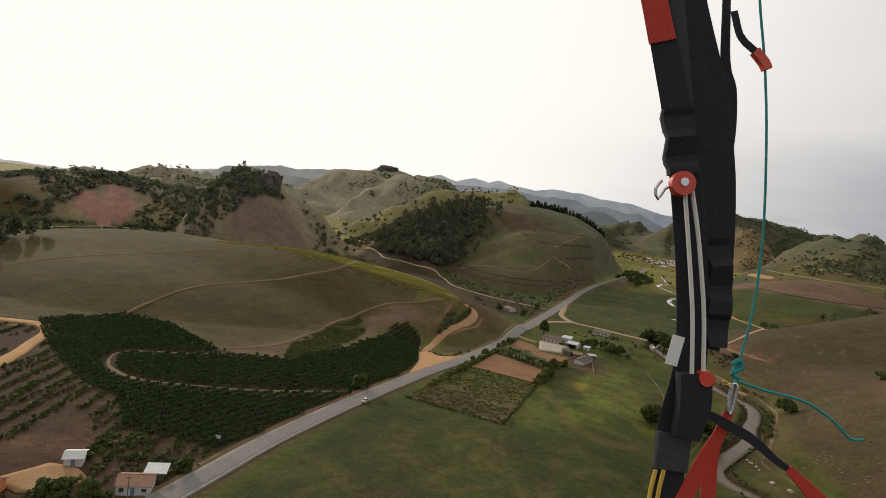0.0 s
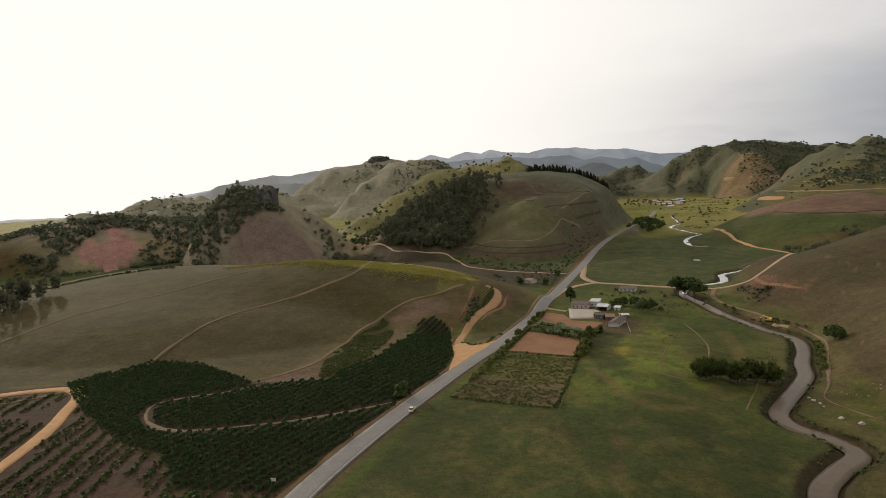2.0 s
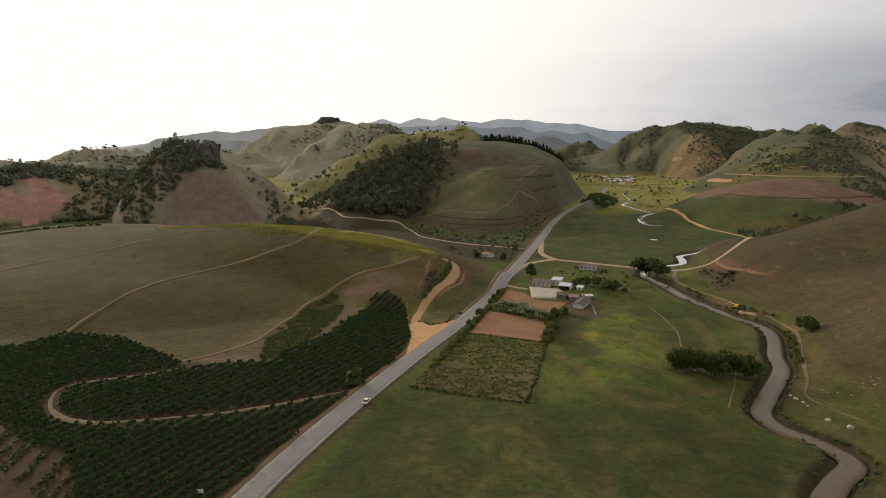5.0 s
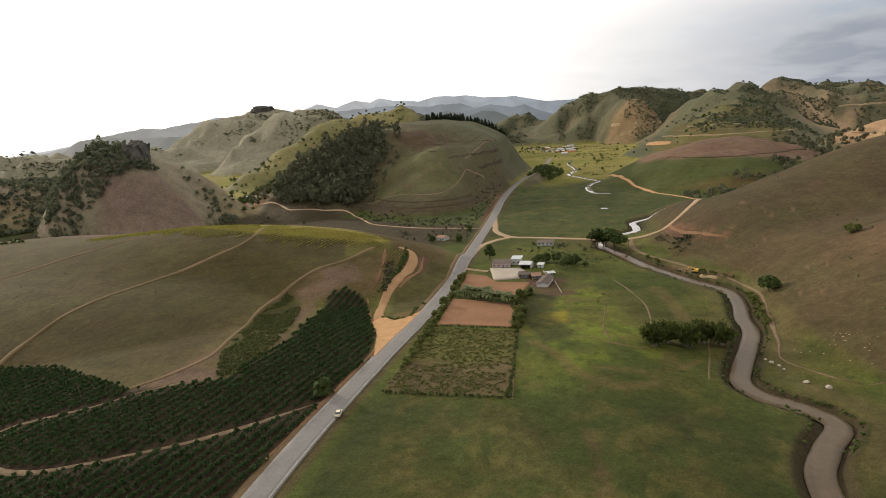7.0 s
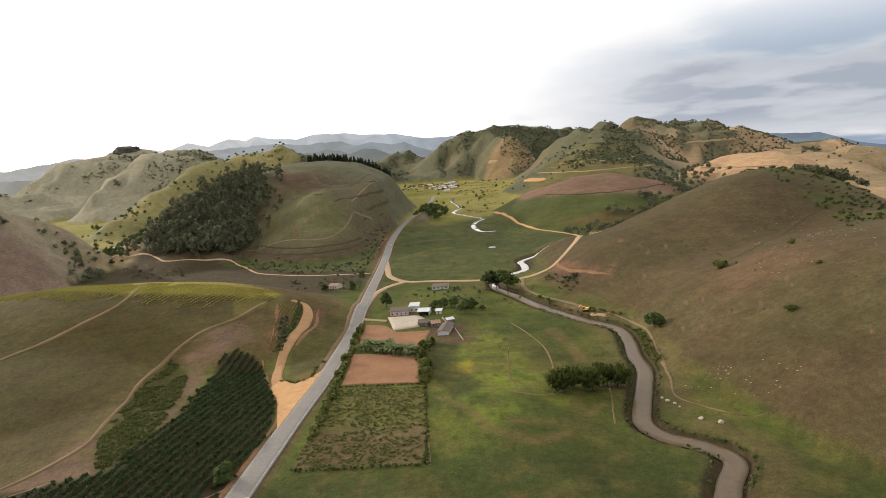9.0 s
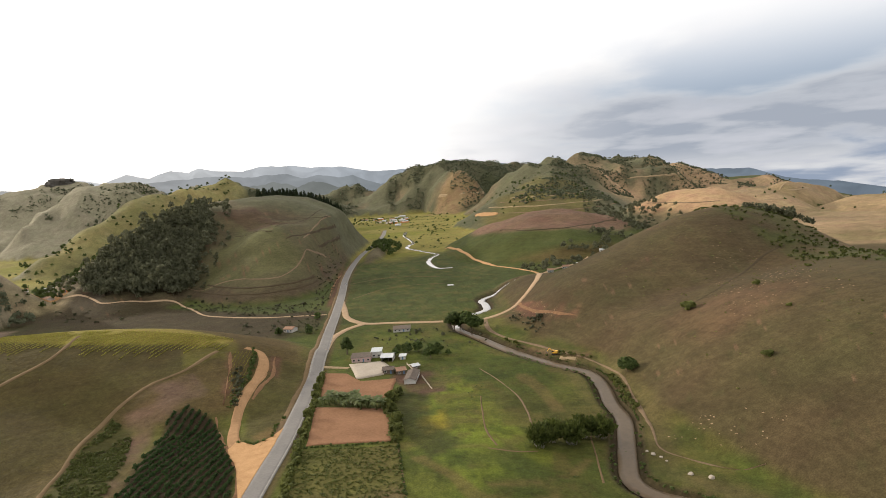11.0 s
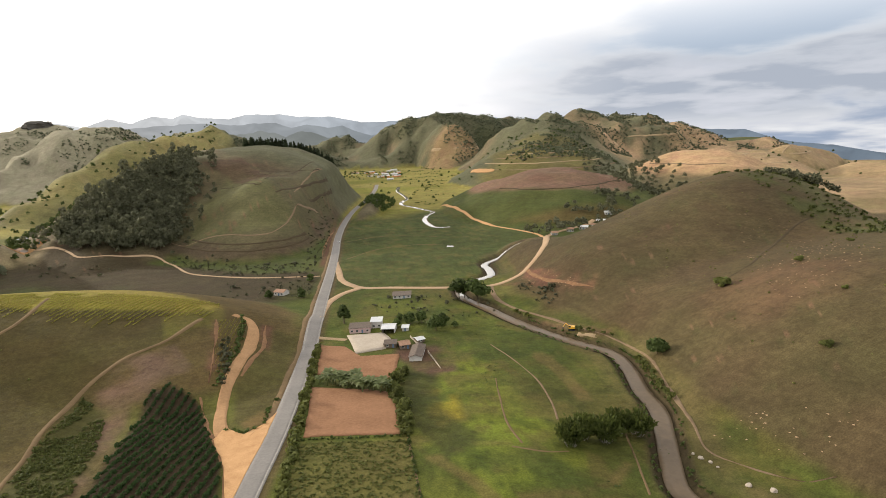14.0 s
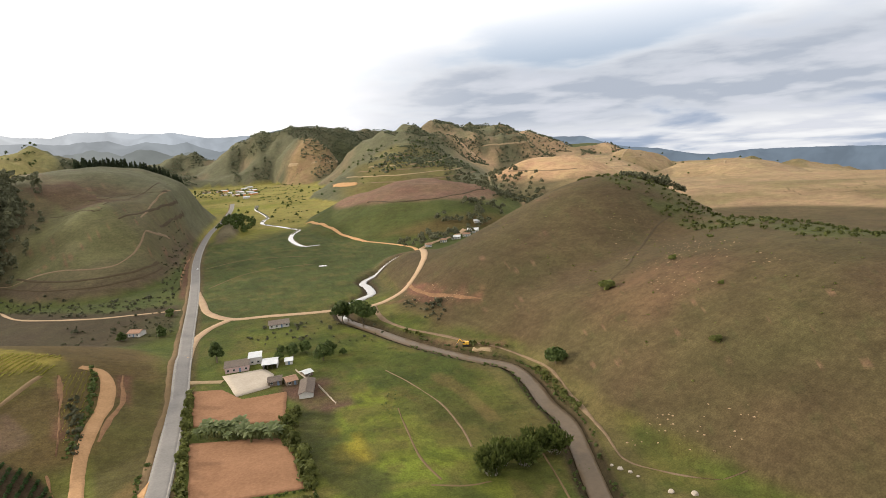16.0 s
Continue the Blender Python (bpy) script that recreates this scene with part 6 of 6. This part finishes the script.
for i, (x0, y0, x1, y1) in enumerate([(2, 361, 7, 336), (8.5, 333, 11.5, 309)]):
    d = math.hypot(x1 - x0, y1 - y0)
    w = thing("yard_wall", (x0 + x1) / 2, (y0 + y1) / 2, z_at((x0 + x1) / 2, (y0 + y1) / 2) - 0.2, math.degrees(math.atan2(y1 - y0, x1 - x0)), "low whitewashed wall of the cattle yard", "wall", "cattle yard walls")
    part("panel", box(0, 0, 0.5, d, 0.25, 1.0), M_CONCRETE, w)
    for k in range(5):
        part("post", box(-d / 2 + 0.2 + k * (d - 0.4) / 4, 0, 0.6, 0.3, 0.35, 1.2), M_CONCRETE, w)
house("corral_hut", 4, 448, -6, 12, 9, 2.4, 0.5, M_WHITE, M_TILE, "half-ruined white corral building beside the dirt road", "hut", windows=3, door=True, mono=True)
house("roadside_house", -80, 484, -30, 8, 7, 2.8, 1.3, M_WHITE, M_CLAY, "small white roadside house with tiled roof", windows=2)
house("hillside_house", 246, 690, -30, 12, 9, 3.6, 1.6, M_WHITE, M_TIN, "white house among trees at the hill foot", windows=3)
for i, (x, y, L) in enumerate([(232, 676, 8), (216, 668, 9), (198, 660, 7), (262, 712, 8), (176, 646, 6)]):
    house("cottage", x, y, -32 + 6 * i, L, 7, 2.8, 1.3, M_WHITE, (M_CLAY, M_TIN, M_CLAY, M_TIN, M_CLAY)[i], "small cottage in the row at the hill foot", windows=2)
for i, (x, y, L, wall, roof) in enumerate([(-372, 727, 9, M_WHITE, M_CLAY), (-384, 740, 8, M_WHITE, M_TILE), (-360, 744, 8, M_ORANGE, M_CLAY), (-394, 722, 8, M_WHITE, M_CLAY), (-398, 782, 9, M_WHITE, M_TIN), (-412, 850, 9, M_WHITE, M_CLAY), (-440, 905, 9, M_WHITE, M_CLAY)]):
    house("hamlet_house", x, y, 20 * i - 40, L, 8, 3.0, 1.5, wall, roof, "small plastered house in the hamlet behind the hill", windows=2)
hamlet_yard = patch("hamlet_yard", [(-388, 718), (-366, 716), (-354, 734), (-366, 750), (-388, 748)], 0.4, M_DIRT, label="sunlit bare earth between the hamlet houses", category="yard")
rng_v = np.random.default_rng(5)
for i in range(16):
    x, y = rng_v.uniform(-40, 95), rng_v.uniform(1520, 1900)
    house("town_house", x, y, rng_v.uniform(-40, 40), rng_v.uniform(9, 22), rng_v.uniform(8, 12), 3.6, 1.6, (M_WHITE, M_WHITE, M_ORANGE)[i % 3], (M_TIN, M_CLAY, M_TIN)[i % 3], "distant pale building at the edge of the town", windows=2)
house("store_hut", -97, 64, 38, 4.2, 5.2, 2.4, 0.8, M_WHITE, M_TIN, "white hut with bright metal roof on a dirt lot", "hut", windows=0)
house("tiled_hut", -74.5, 62, 32, 7.5, 6.5, 2.7, 1.2, M_WHITE, M_CLAY, "hut with a patchy clay tile roof by the road", "hut", windows=2)
house("tin_lean_to", -75.5, 69.5, 32, 4.5, 4, 2.2, 0.5, M_TIMBER, M_TIN, "grey lean-to beside the tiled hut", "shed", windows=0, mono=True)
house("orange_house", -99, 43.5, 25, 5, 5, 2.8, 1.0, M_ORANGE, M_CLAY, "orange plastered house at the edge of the dirt lot", windows=2)
dirt_lot = patch("dirt_lot", [(-104, 47), (-101, 60), (-95, 62), (-87, 59), (-88, 52), (-94, 46)], 0.3, M_SPUR, label="bare dirt lot in front of the huts", category="yard")

# road sign board by the coffee
s = thing("sign_board", -78.5, 96, z_at(-78.5, 96), 15, "small white sign board on two posts beside the road", "sign")
part("board", box(0, 0, 1.5, 1.6, 0.08, 1.0), M_WHITE, s)
for k in (-0.6, 0.6):
    part("post", box(k, 0.06, 1.0, 0.1, 0.1, 2.0), M_TIMBER, s)

# ---- vehicles ----
M_YELLOW = material("yellow_paint", (0.72, 0.38, 0.03), (0.80, 0.46, 0.06), 1.0, 0.45, 0.5)
M_CREAM = material("pale_yellow_car_paint", (0.62, 0.55, 0.36), (0.70, 0.63, 0.44), 1.0, 0.35, 0.5)
M_SILVER = material("silver_car_paint", (0.55, 0.55, 0.55), (0.65, 0.65, 0.64), 1.0, 0.3, 0.6)
M_TYRE = material("black_rubber", (0.02, 0.02, 0.02), (0.035, 0.035, 0.035), 3.0, 0.85, 0.2)
M_RED_LAMP = material("red_lamp_glass", (0.35, 0.02, 0.02), (0.45, 0.03, 0.02), 3.0, 0.2, 0.5)


def loft(profile, half, taper=0.0):
    """A body from a side outline (x along, z up), drawn in towards the roof."""
    n = len(profile)
    top = max(p[1] for p in profile)
    v = [(x, s * (half - taper * max(0, z - 0.8) / max(0.1, top - 0.8)), z) for s in (-1, 1) for x, z in profile]
    f = [tuple(range(n)), tuple(range(2 * n - 1, n - 1, -1))] + [(i, n + i, n + (i + 1) % n, (i + 1) % n) for i in range(n)]
    return v, f


def car(x, y, turn, paint, label):
    t = thing("car", x, y, z_at(x, y) + 0.36, turn, label, "car")
    part("body", loft([(-2.1, 0.35), (2.1, 0.35), (2.12, 0.7), (1.9, 0.85), (0.9, 0.98), (-1.7, 1.0), (-2.1, 0.9)], 0.85), paint, t)
    part("cabin", loft([(0.95, 0.96), (0.35, 1.42), (-1.1, 1.45), (-1.75, 0.98)], 0.80, 0.16), M_GLASS, t)
    part("roof", loft([(0.30, 1.44), (0.25, 1.50), (-1.0, 1.52), (-1.1, 1.46)], 0.64), paint, t)
    for sx in (-1.3, 1.3):
        for sy in (-0.82, 0.82):
            v, f = [], []
            limb(v, f, (sx, sy - 0.1, 0.32), (sx, sy + 0.1, 0.32), 0.32, 0.32, 12)
            w = part("wheel", (v, f), M_TYRE, t)
            v, f = [], []
            limb(v, f, (sx, sy - 0.11, 0.32), (sx, sy + 0.11, 0.32), 0.19, 0.19, 10)
            part("rim", (v, f), M_TIN, w)
    for sy in (-0.6, 0.6):
        part("headlight", box(2.08, sy, 0.68, 0.12, 0.34, 0.16), M_GLASS, t)
        part("tail_light", box(-2.08, sy, 0.78, 0.1, 0.26, 0.18), M_RED_LAMP, t)
    return t


car(-60.5, 158, 95, M_CREAM, "small pale yellow car on the asphalt road")
car(-45.5, 700, 88, M_SILVER, "silver car far along the road")


def digger(x, y, turn):
    """A crawler excavator with its boom lowered."""
    t = thing("excavator", x, y, z_at(x, y), turn, "yellow crawler excavator on the river bank", "excavator")
    for sy in (-1.0, 1.0):
        part("track", loft([(-1.7, 0.15), (-1.4, 0), (1.4, 0), (1.7, 0.15), (1.7, 0.6), (1.4, 0.75), (-1.4, 0.75), (-1.7, 0.6)], 0.25), M_TYRE, t).location = (0, sy, 0)
    part("turntable", box(0, 0, 0.9, 1.6, 1.6, 0.3), M_TYRE, t)
    part("engine_cover", box(-0.7, 0, 1.65, 2.0, 2.3, 1.2), M_YELLOW, t)
    c = part("cab", box(0.9, 0.65, 1.95, 1.2, 1.0, 1.8), M_YELLOW, t)
    part("cab_window", box(1.0, 0.65, 2.2, 1.1, 1.04, 0.9), M_GLASS, c)
    v, f = [], []
    limb(v, f, (0.8, -0.3, 1.3), (3.2, -0.3, 3.6), 0.25, 0.2, 6)
    part("boom", (v, f), M_YELLOW, t)
    v, f = [], []
    limb(v, f, (3.2, -0.3, 3.6), (4.8, -0.3, 1.4), 0.2, 0.15, 6)
    part("dipper", (v, f), M_YELLOW, t)
    part("bucket", loft([(4.5, 1.4), (5.2, 1.3), (5.1, 0.6), (4.4, 0.5), (4.2, 0.9)], 0.5), M_TIMBER, t).location = (0, -0.3, 0)
    return t


digger(87, 345, 150)
spoil = patch("spoil_heap", [(89, 341), (95, 336), (99, 331), (97, 328), (91, 333), (87, 338)], 0.15, M_DIRT_PALE, cell=1.0, ragged=1.4, relief=0.7, label="freshly dug red earth beside the river", category="earth")

# boulders by the river bend
for i, (x, y, k) in enumerate([(82, 212, 0.9), (83.5, 209, 0.7), (81, 215, 0.6), (87, 195, 1.0), (92, 191, 1.1), (84, 206, 0.5)]):
    bm = bmesh.new()
    bmesh.ops.create_icosphere(bm, subdivisions=2, radius=1)
    for v in bm.verts:
        v.co *= 1 + 0.35 * noise.noise(v.co * 1.6 + Vector((i * 3.1, 0, 0)))
        v.co.z *= 0.6
    me = bpy.data.meshes.new("boulder")
    bm.to_mesh(me)
    bm.free()
    me.materials.append(M_CONCRETE)
    ob = new("boulder", me)
    ob.matrix_basis = pose(x, y, z_at(x, y) + 0.2 * k, 0, 0, 50 * i) @ Matrix.Scale(k, 4)
    tagged(ob, "pale weathered boulder on the grassy river bank", "boulder", "boulders by the river")

# utility poles by the huts
for i, (x, y) in enumerate(POLES):
    w = thing("utility_pole", x, y, z_at(x, y) - 0.2, 20 * i, "weathered wooden utility pole with a cross-arm", "utility pole", "utility poles by the huts")
    v, f = [], []
    limb(v, f, (0, 0, 0), (0, 0, 8.2), 0.14, 0.10, 8)
    part("pole", (v, f), M_TIMBER, w)
    part("cross_arm", box(0, 0, 7.8, 1.7, 0.12, 0.14), M_TIMBER, w)
    for k in (-0.7, 0.0, 0.7):
        part("insulator", box(k, 0, 7.95, 0.09, 0.09, 0.16), M_WHITE, w)

# painted edge lines of the road
M_PAINT = material("worn_road_paint", (0.17, 0.155, 0.135), (0.30, 0.28, 0.25), 0.3, 0.8, 0.2)
rc = spline(ROAD, 4)
rd = np.gradient(rc, axis=0)
rd /= np.linalg.norm(rd, axis=1)[:, None]
rn = np.stack([-rd[:, 1], rd[:, 0]], 1)
for i, off in enumerate((-3.35, 3.35)):
    ribbon("road_line_%d" % (i + 1), (rc + rn * off)[::4].tolist(), 0.16, 0.37, M_PAINT, 4, 1, skirt=0.05, label="worn white edge line of the road", category="road line")
ribbon("road_verge_1", (rc + rn * 5.2)[::4].tolist(), 2.2, 0.12, M_DIRT_DULL, 3, 2, ragged=1.4, label="brown earth verge on the coffee side of the road", category="verge")


def contour(cx, cy, z, a0, a1, r0, r1, step=4.0):
    """Points along one height of a hill, seen from its middle between two bearings."""
    out = []
    for a in np.arange(a0, a1, step):
        r = np.linspace(r0, r1, 160)
        x, y = cx + r * math.sin(math.radians(a)), cy + r * math.cos(math.radians(a))
        h = plain(x, y)
        k = int(np.argmax(h < z))
        out.append((float(x[k]), float(y[k])))
    return out


n_t = 7
for cx, cy, z, a0, a1, r0, r1, w in ((400, 1400, 62, 120, 240, 30, 300, 4.0), (400, 1400, 45, 130, 250, 40, 320, 3.5), (400, 1400, 78, 140, 230, 15, 280, 3.0), (270, 930, 33, 110, 235, 20, 260, 2.4), (300, 2050, 70, 130, 230, 20, 300, 5.0), (930, 1850, 80, 150, 240, 40, 400, 5.0), (580, 1060, 40, 190, 280, 20, 240, 3.0), (783, 1215, 24, 170, 300, 10, 220, 4.2), (1019, 1071, 16, 190, 310, 10, 240, 4.2), (783, 1215, 33, 160, 280, 4, 200, 4.0), (980, 1332, 30, 180, 290, 6, 200, 4.2),
                                     (-140, 1010, 70, 130, 190, 20, 300, 1.6), (-140, 1010, 55, 118, 178, 20, 300, 2.0), (-140, 1010, 38, 120, 165, 20, 320, 1.6), (-150, 820, 14, 150, 205, 20, 220, 2.2), (-150, 820, 9, 150, 205, 20, 240, 1.6),
                                     (400, 1400, 54, 125, 245, 30, 310, 2.6), (400, 1400, 34, 140, 250, 40, 330, 2.6), (400, 1400, 70, 140, 235, 20, 290, 2.6)):
    ribbon("dirt_track_%d" % n_t, contour(cx, cy, z, a0, a1, r0, r1), w * 0.8, 0.35, M_DIRT_PALE if w > 3.2 else M_DIRT_TRACK if w > 2.4 else M_DIRT_DARK, 6, 2, ragged=0.8, seed=n_t, label="dirt track following the slope's contour", category="dirt track")
    n_t += 1


# ---- paraglider riser, hanging at the start of the flight ----
M_WEB = material("black_webbing", (0.012, 0.012, 0.016), (0.030, 0.030, 0.038), 300.0, 0.8, 0.3, 0.0006, 900.0)
M_WEB_GREY = material("dark_grey_webbing", (0.035, 0.034, 0.038), (0.065, 0.062, 0.066), 300.0, 0.85, 0.3, 0.0008, 700.0)
M_WEB_RED = material("red_webbing", (0.42, 0.035, 0.025), (0.55, 0.060, 0.035), 300.0, 0.75, 0.3, 0.0006, 900.0)
M_PLASTIC = material("red_plastic", (0.55, 0.05, 0.03), (0.62, 0.08, 0.04), 60.0, 0.35, 0.5)
M_CORD = material("white_cord", (0.60, 0.57, 0.52), (0.74, 0.71, 0.66), 500.0, 0.8, 0.3, 0.0004, 1500.0)
M_TEAL = material("teal_cord", (0.02, 0.20, 0.20), (0.04, 0.30, 0.29), 500.0, 0.7, 0.3, 0.0004, 1500.0)
M_YCORD = material("yellow_cord", (0.55, 0.36, 0.05), (0.65, 0.45, 0.09), 500.0, 0.8, 0.3, 0.0004, 1500.0)
M_STEEL = material("brushed_steel", (0.50, 0.50, 0.52), (0.65, 0.65, 0.66), 200.0, 0.25, 0.6)
M_STEEL.node_tree.nodes["Principled BSDF"].inputs["Metallic"].default_value = 1.0
M_LABEL = material("white_label", (0.68, 0.67, 0.64), (0.76, 0.75, 0.72), 100.0, 0.6, 0.3)


def strap(pts, width, thick=0.0022, depth=0.0, waves=0.0):
    """A flat band along a curve in the hanging plane, x across and z up, with real thickness."""
    c = spline(pts, 0.006)
    d = np.gradient(c, axis=0)
    d /= np.linalg.norm(d, axis=1)[:, None]
    n = np.stack([-d[:, 1], d[:, 0]], 1)
    k = len(c)
    w = np.interp(np.linspace(0, 1, k), np.linspace(0, 1, len(width)), width) if not np.isscalar(width) else np.full(k, width)
    v = []
    for i in range(k):
        wob = waves * math.sin(i * 1.1) + 0.3 * waves * math.sin(i * 2.7)
        for s, y in ((-0.5, 0.35), (-0.46, 1.0), (0.46, 1.0), (0.5, 0.35), (0.5, -0.35), (0.46, -1.0), (-0.46, -1.0), (-0.5, -0.35)):
            p = c[i] + n[i] * w[i] * s * (1 + wob * 6)
            v.append((p[0], depth + y * thick / 2 + wob * 0.3, p[1]))
    f = [(i * 8 + j, i * 8 + (j + 1) % 8, (i + 1) * 8 + (j + 1) % 8, (i + 1) * 8 + j) for i in range(k - 1) for j in range(8)]
    f += [tuple(range(7, -1, -1)), tuple(range((k - 1) * 8, k * 8))]
    return v, f


def cord(pts, r, depth=0.0):
    """A round cord along a curve in the hanging plane."""
    c = spline(pts, 0.006)
    v, f, k = [], [], len(c)
    d = np.gradient(c, axis=0)
    d /= np.linalg.norm(d, axis=1)[:, None]
    for i in range(k):
        for j in range(8):
            a = 2 * math.pi * j / 8
            v.append((c[i, 0] - d[i, 1] * r * math.cos(a), depth + r * math.sin(a), c[i, 1] + d[i, 0] * r * math.cos(a)))
    f = [(i * 8 + j, i * 8 + (j + 1) % 8, (i + 1) * 8 + (j + 1) % 8, (i + 1) * 8 + j) for i in range(k - 1) for j in range(8)]
    f += [tuple(range(7, -1, -1)), tuple(range((k - 1) * 8, k * 8))]
    return v, f


def disc(x, z, r, y0, y1, sides=24):
    v, f = [], []
    limb(v, f, (x, y0, z), (x, y1, z), r, r, sides)
    return v, f


HANG = pose(35.5, -52.2, 83.0, -3.78, -7.52, 19.63) @ Matrix.Translation((0.0, 0.60, 0.0))
riser = new("paraglider_riser")
riser.empty_display_size = 0.1
riser.matrix_basis = HANG
tagged(riser, "black paraglider riser of bundled webbing with red tabs", "paraglider riser")
part("main_strap", strap([(0.190, 0.330), (0.209, 0.245), (0.222, 0.178), (0.231, 0.128), (0.239, 0.062), (0.245, -0.022), (0.243, -0.110), (0.226, -0.177), (0.219, -0.245), (0.214, -0.300)], [0.024, 0.027, 0.030, 0.033, 0.032, 0.032, 0.030]), M_WEB, riser)
part("top_tab", strap([(0.188, 0.335), (0.206, 0.248), (0.215, 0.203)], [0.022, 0.025, 0.027], 0.003, -0.002), M_WEB_RED, riser, "faded red top tab of the riser")
part("grey_strap", strap([(0.222, 0.330), (0.231, 0.245), (0.240, 0.134), (0.252, 0.023), (0.252, -0.066)], 0.016, 0.002, 0.004), M_WEB_GREY, riser, "grey ladder-stitched webbing")
part("second_strap", strap([(0.245, 0.330), (0.247, 0.245), (0.256, 0.134), (0.264, 0.010), (0.259, -0.080)], 0.018, 0.002, 0.008), M_WEB, riser)
part("third_strap", strap([(0.250, 0.330), (0.257, 0.245), (0.274, 0.134), (0.279, 0.023), (0.272, -0.070), (0.266, -0.100)], [0.010, 0.014, 0.026, 0.028, 0.024, 0.020], 0.0025, 0.010), M_WEB, riser)
part("fourth_strap", strap([(0.286, 0.330), (0.284, 0.245), (0.283, 0.184), (0.288, 0.150), (0.279, 0.060), (0.270, -0.020)], [0.007, 0.008, 0.010, 0.016, 0.014, 0.012], 0.002, 0.012), M_WEB, riser)
part("gathered_sleeve", strap([(0.228, 0.136), (0.230, 0.108), (0.232, 0.072)], 0.031, 0.010, -0.006, 0.010), M_WEB, riser, "gathered black cloth sleeve")
part("pleated_sleeve", strap([(0.270, 0.010), (0.273, -0.030), (0.270, -0.070), (0.268, -0.096)], [0.022, 0.024, 0.026, 0.020], 0.012, 0.004, 0.012), M_WEB, riser, "pleated black cloth sleeve")
pulley = part("pulley", join([disc(0.2283, 0.0625, 0.0115, -0.022, -0.012), disc(0.2283, 0.0600, 0.0095, -0.012, -0.008)]), M_PLASTIC, riser, "red plastic pulley")
part("pulley_screw", disc(0.2283, 0.0635, 0.004, -0.024, -0.021, 12), M_STEEL, pulley)
part("hook", cord([(0.222, 0.062), (0.213, 0.058), (0.206, 0.048), (0.204, 0.058), (0.210, 0.066)], 0.0016, -0.014), M_STEEL, riser, "small steel hook")
part("white_cord", cord([(0.2330, 0.052), (0.2360, 0.010), (0.2400, -0.060), (0.2395, -0.120)], 0.0022, -0.012), M_CORD, riser)
part("white_cord", cord([(0.2400, 0.056), (0.2460, 0.010), (0.2510, -0.060), (0.2505, -0.120)], 0.0022, -0.012), M_CORD, riser)
part("pocket", strap([(0.243, -0.120), (0.242, -0.150), (0.234, -0.182)], [0.033, 0.033, 0.026], 0.014, -0.008), M_WEB, riser, "black cord pocket")
part("stopper", disc(0.2520, -0.1240, 0.0075, -0.018, -0.006, 16), M_PLASTIC, riser, "red stopper ball")
part("maker_label", strap([(0.228, -0.084), (0.220, -0.112)], 0.012, 0.001, -0.010), M_LABEL, riser, "white sewn-on label")
part("grey_band", strap([(0.226, -0.180), (0.221, -0.215)], 0.034, 0.008, -0.004), M_WEB_GREY, riser, "grey reinforcing band")
for x in (0.200, 0.208):
    part("yellow_cord", cord([(x + 0.006, -0.214), (x, -0.240), (x - 0.006, -0.290)], 0.0022, -0.008), M_YCORD, riser)
part("red_strap", strap([(0.280, -0.160), (0.268, -0.186), (0.256, -0.205), (0.236, -0.245), (0.215, -0.290)], [0.010, 0.014, 0.016, 0.018, 0.018], 0.0025, -0.002), M_WEB_RED, riser)
part("red_strap", strap([(0.270, -0.186), (0.264, -0.215), (0.258, -0.290)], [0.012, 0.015, 0.016], 0.0025, 0.003), M_WEB_RED, riser)
part("link_strap", strap([(0.253, -0.158), (0.275, -0.170), (0.300, -0.185), (0.320, -0.203), (0.334, -0.213)], [0.008, 0.010, 0.010, 0.008, 0.006], 0.0022, -0.010), M_WEB, riser)
part("handle_strap", strap([(0.333, -0.212), (0.345, -0.224), (0.365, -0.245), (0.395, -0.275)], [0.008, 0.014, 0.018, 0.018], 0.003, -0.010), M_WEB_RED, riser)
part("swivel_strap", strap([(0.284, 0.232), (0.290, 0.208), (0.300, 0.197), (0.306, 0.192)], 0.007, 0.002, -0.004), M_WEB, riser)
part("swivel", strap([(0.304, 0.193), (0.313, 0.182), (0.316, 0.175)], 0.009, 0.007, -0.004), M_PLASTIC, riser, "red plastic swivel ring")
line_ob = new("brake_line")
line_ob.empty_display_size = 0.1
line_ob.matrix_basis = HANG
tagged(line_ob, "thin teal brake line with a knot and loose end", "cord")
part("line", cord([(0.307, 0.330), (0.309, 0.245), (0.314, 0.178), (0.3155, 0.106), (0.312, 0.012), (0.301, -0.066), (0.286, -0.118)], 0.0013, -0.004), M_TEAL, line_ob)
part("knot", join([cord([(0.281, -0.112), (0.289, -0.108), (0.290, -0.116), (0.282, -0.120)], 0.0024, -0.006), cord([(0.289, -0.110), (0.282, -0.122), (0.288, -0.126), (0.284, -0.131)], 0.0024, -0.004)]), M_TEAL, line_ob)
part("loose_end", cord([(0.288, -0.129), (0.314, -0.138), (0.353, -0.149), (0.381, -0.168), (0.397, -0.185), (0.410, -0.186)], 0.0014, -0.004), M_TEAL, line_ob)
part("shackle", cord([(0.282, -0.131), (0.286, -0.134), (0.281, -0.158), (0.277, -0.157), (0.282, -0.131)], 0.0022, -0.005), M_STEEL, line_ob, "small steel shackle")
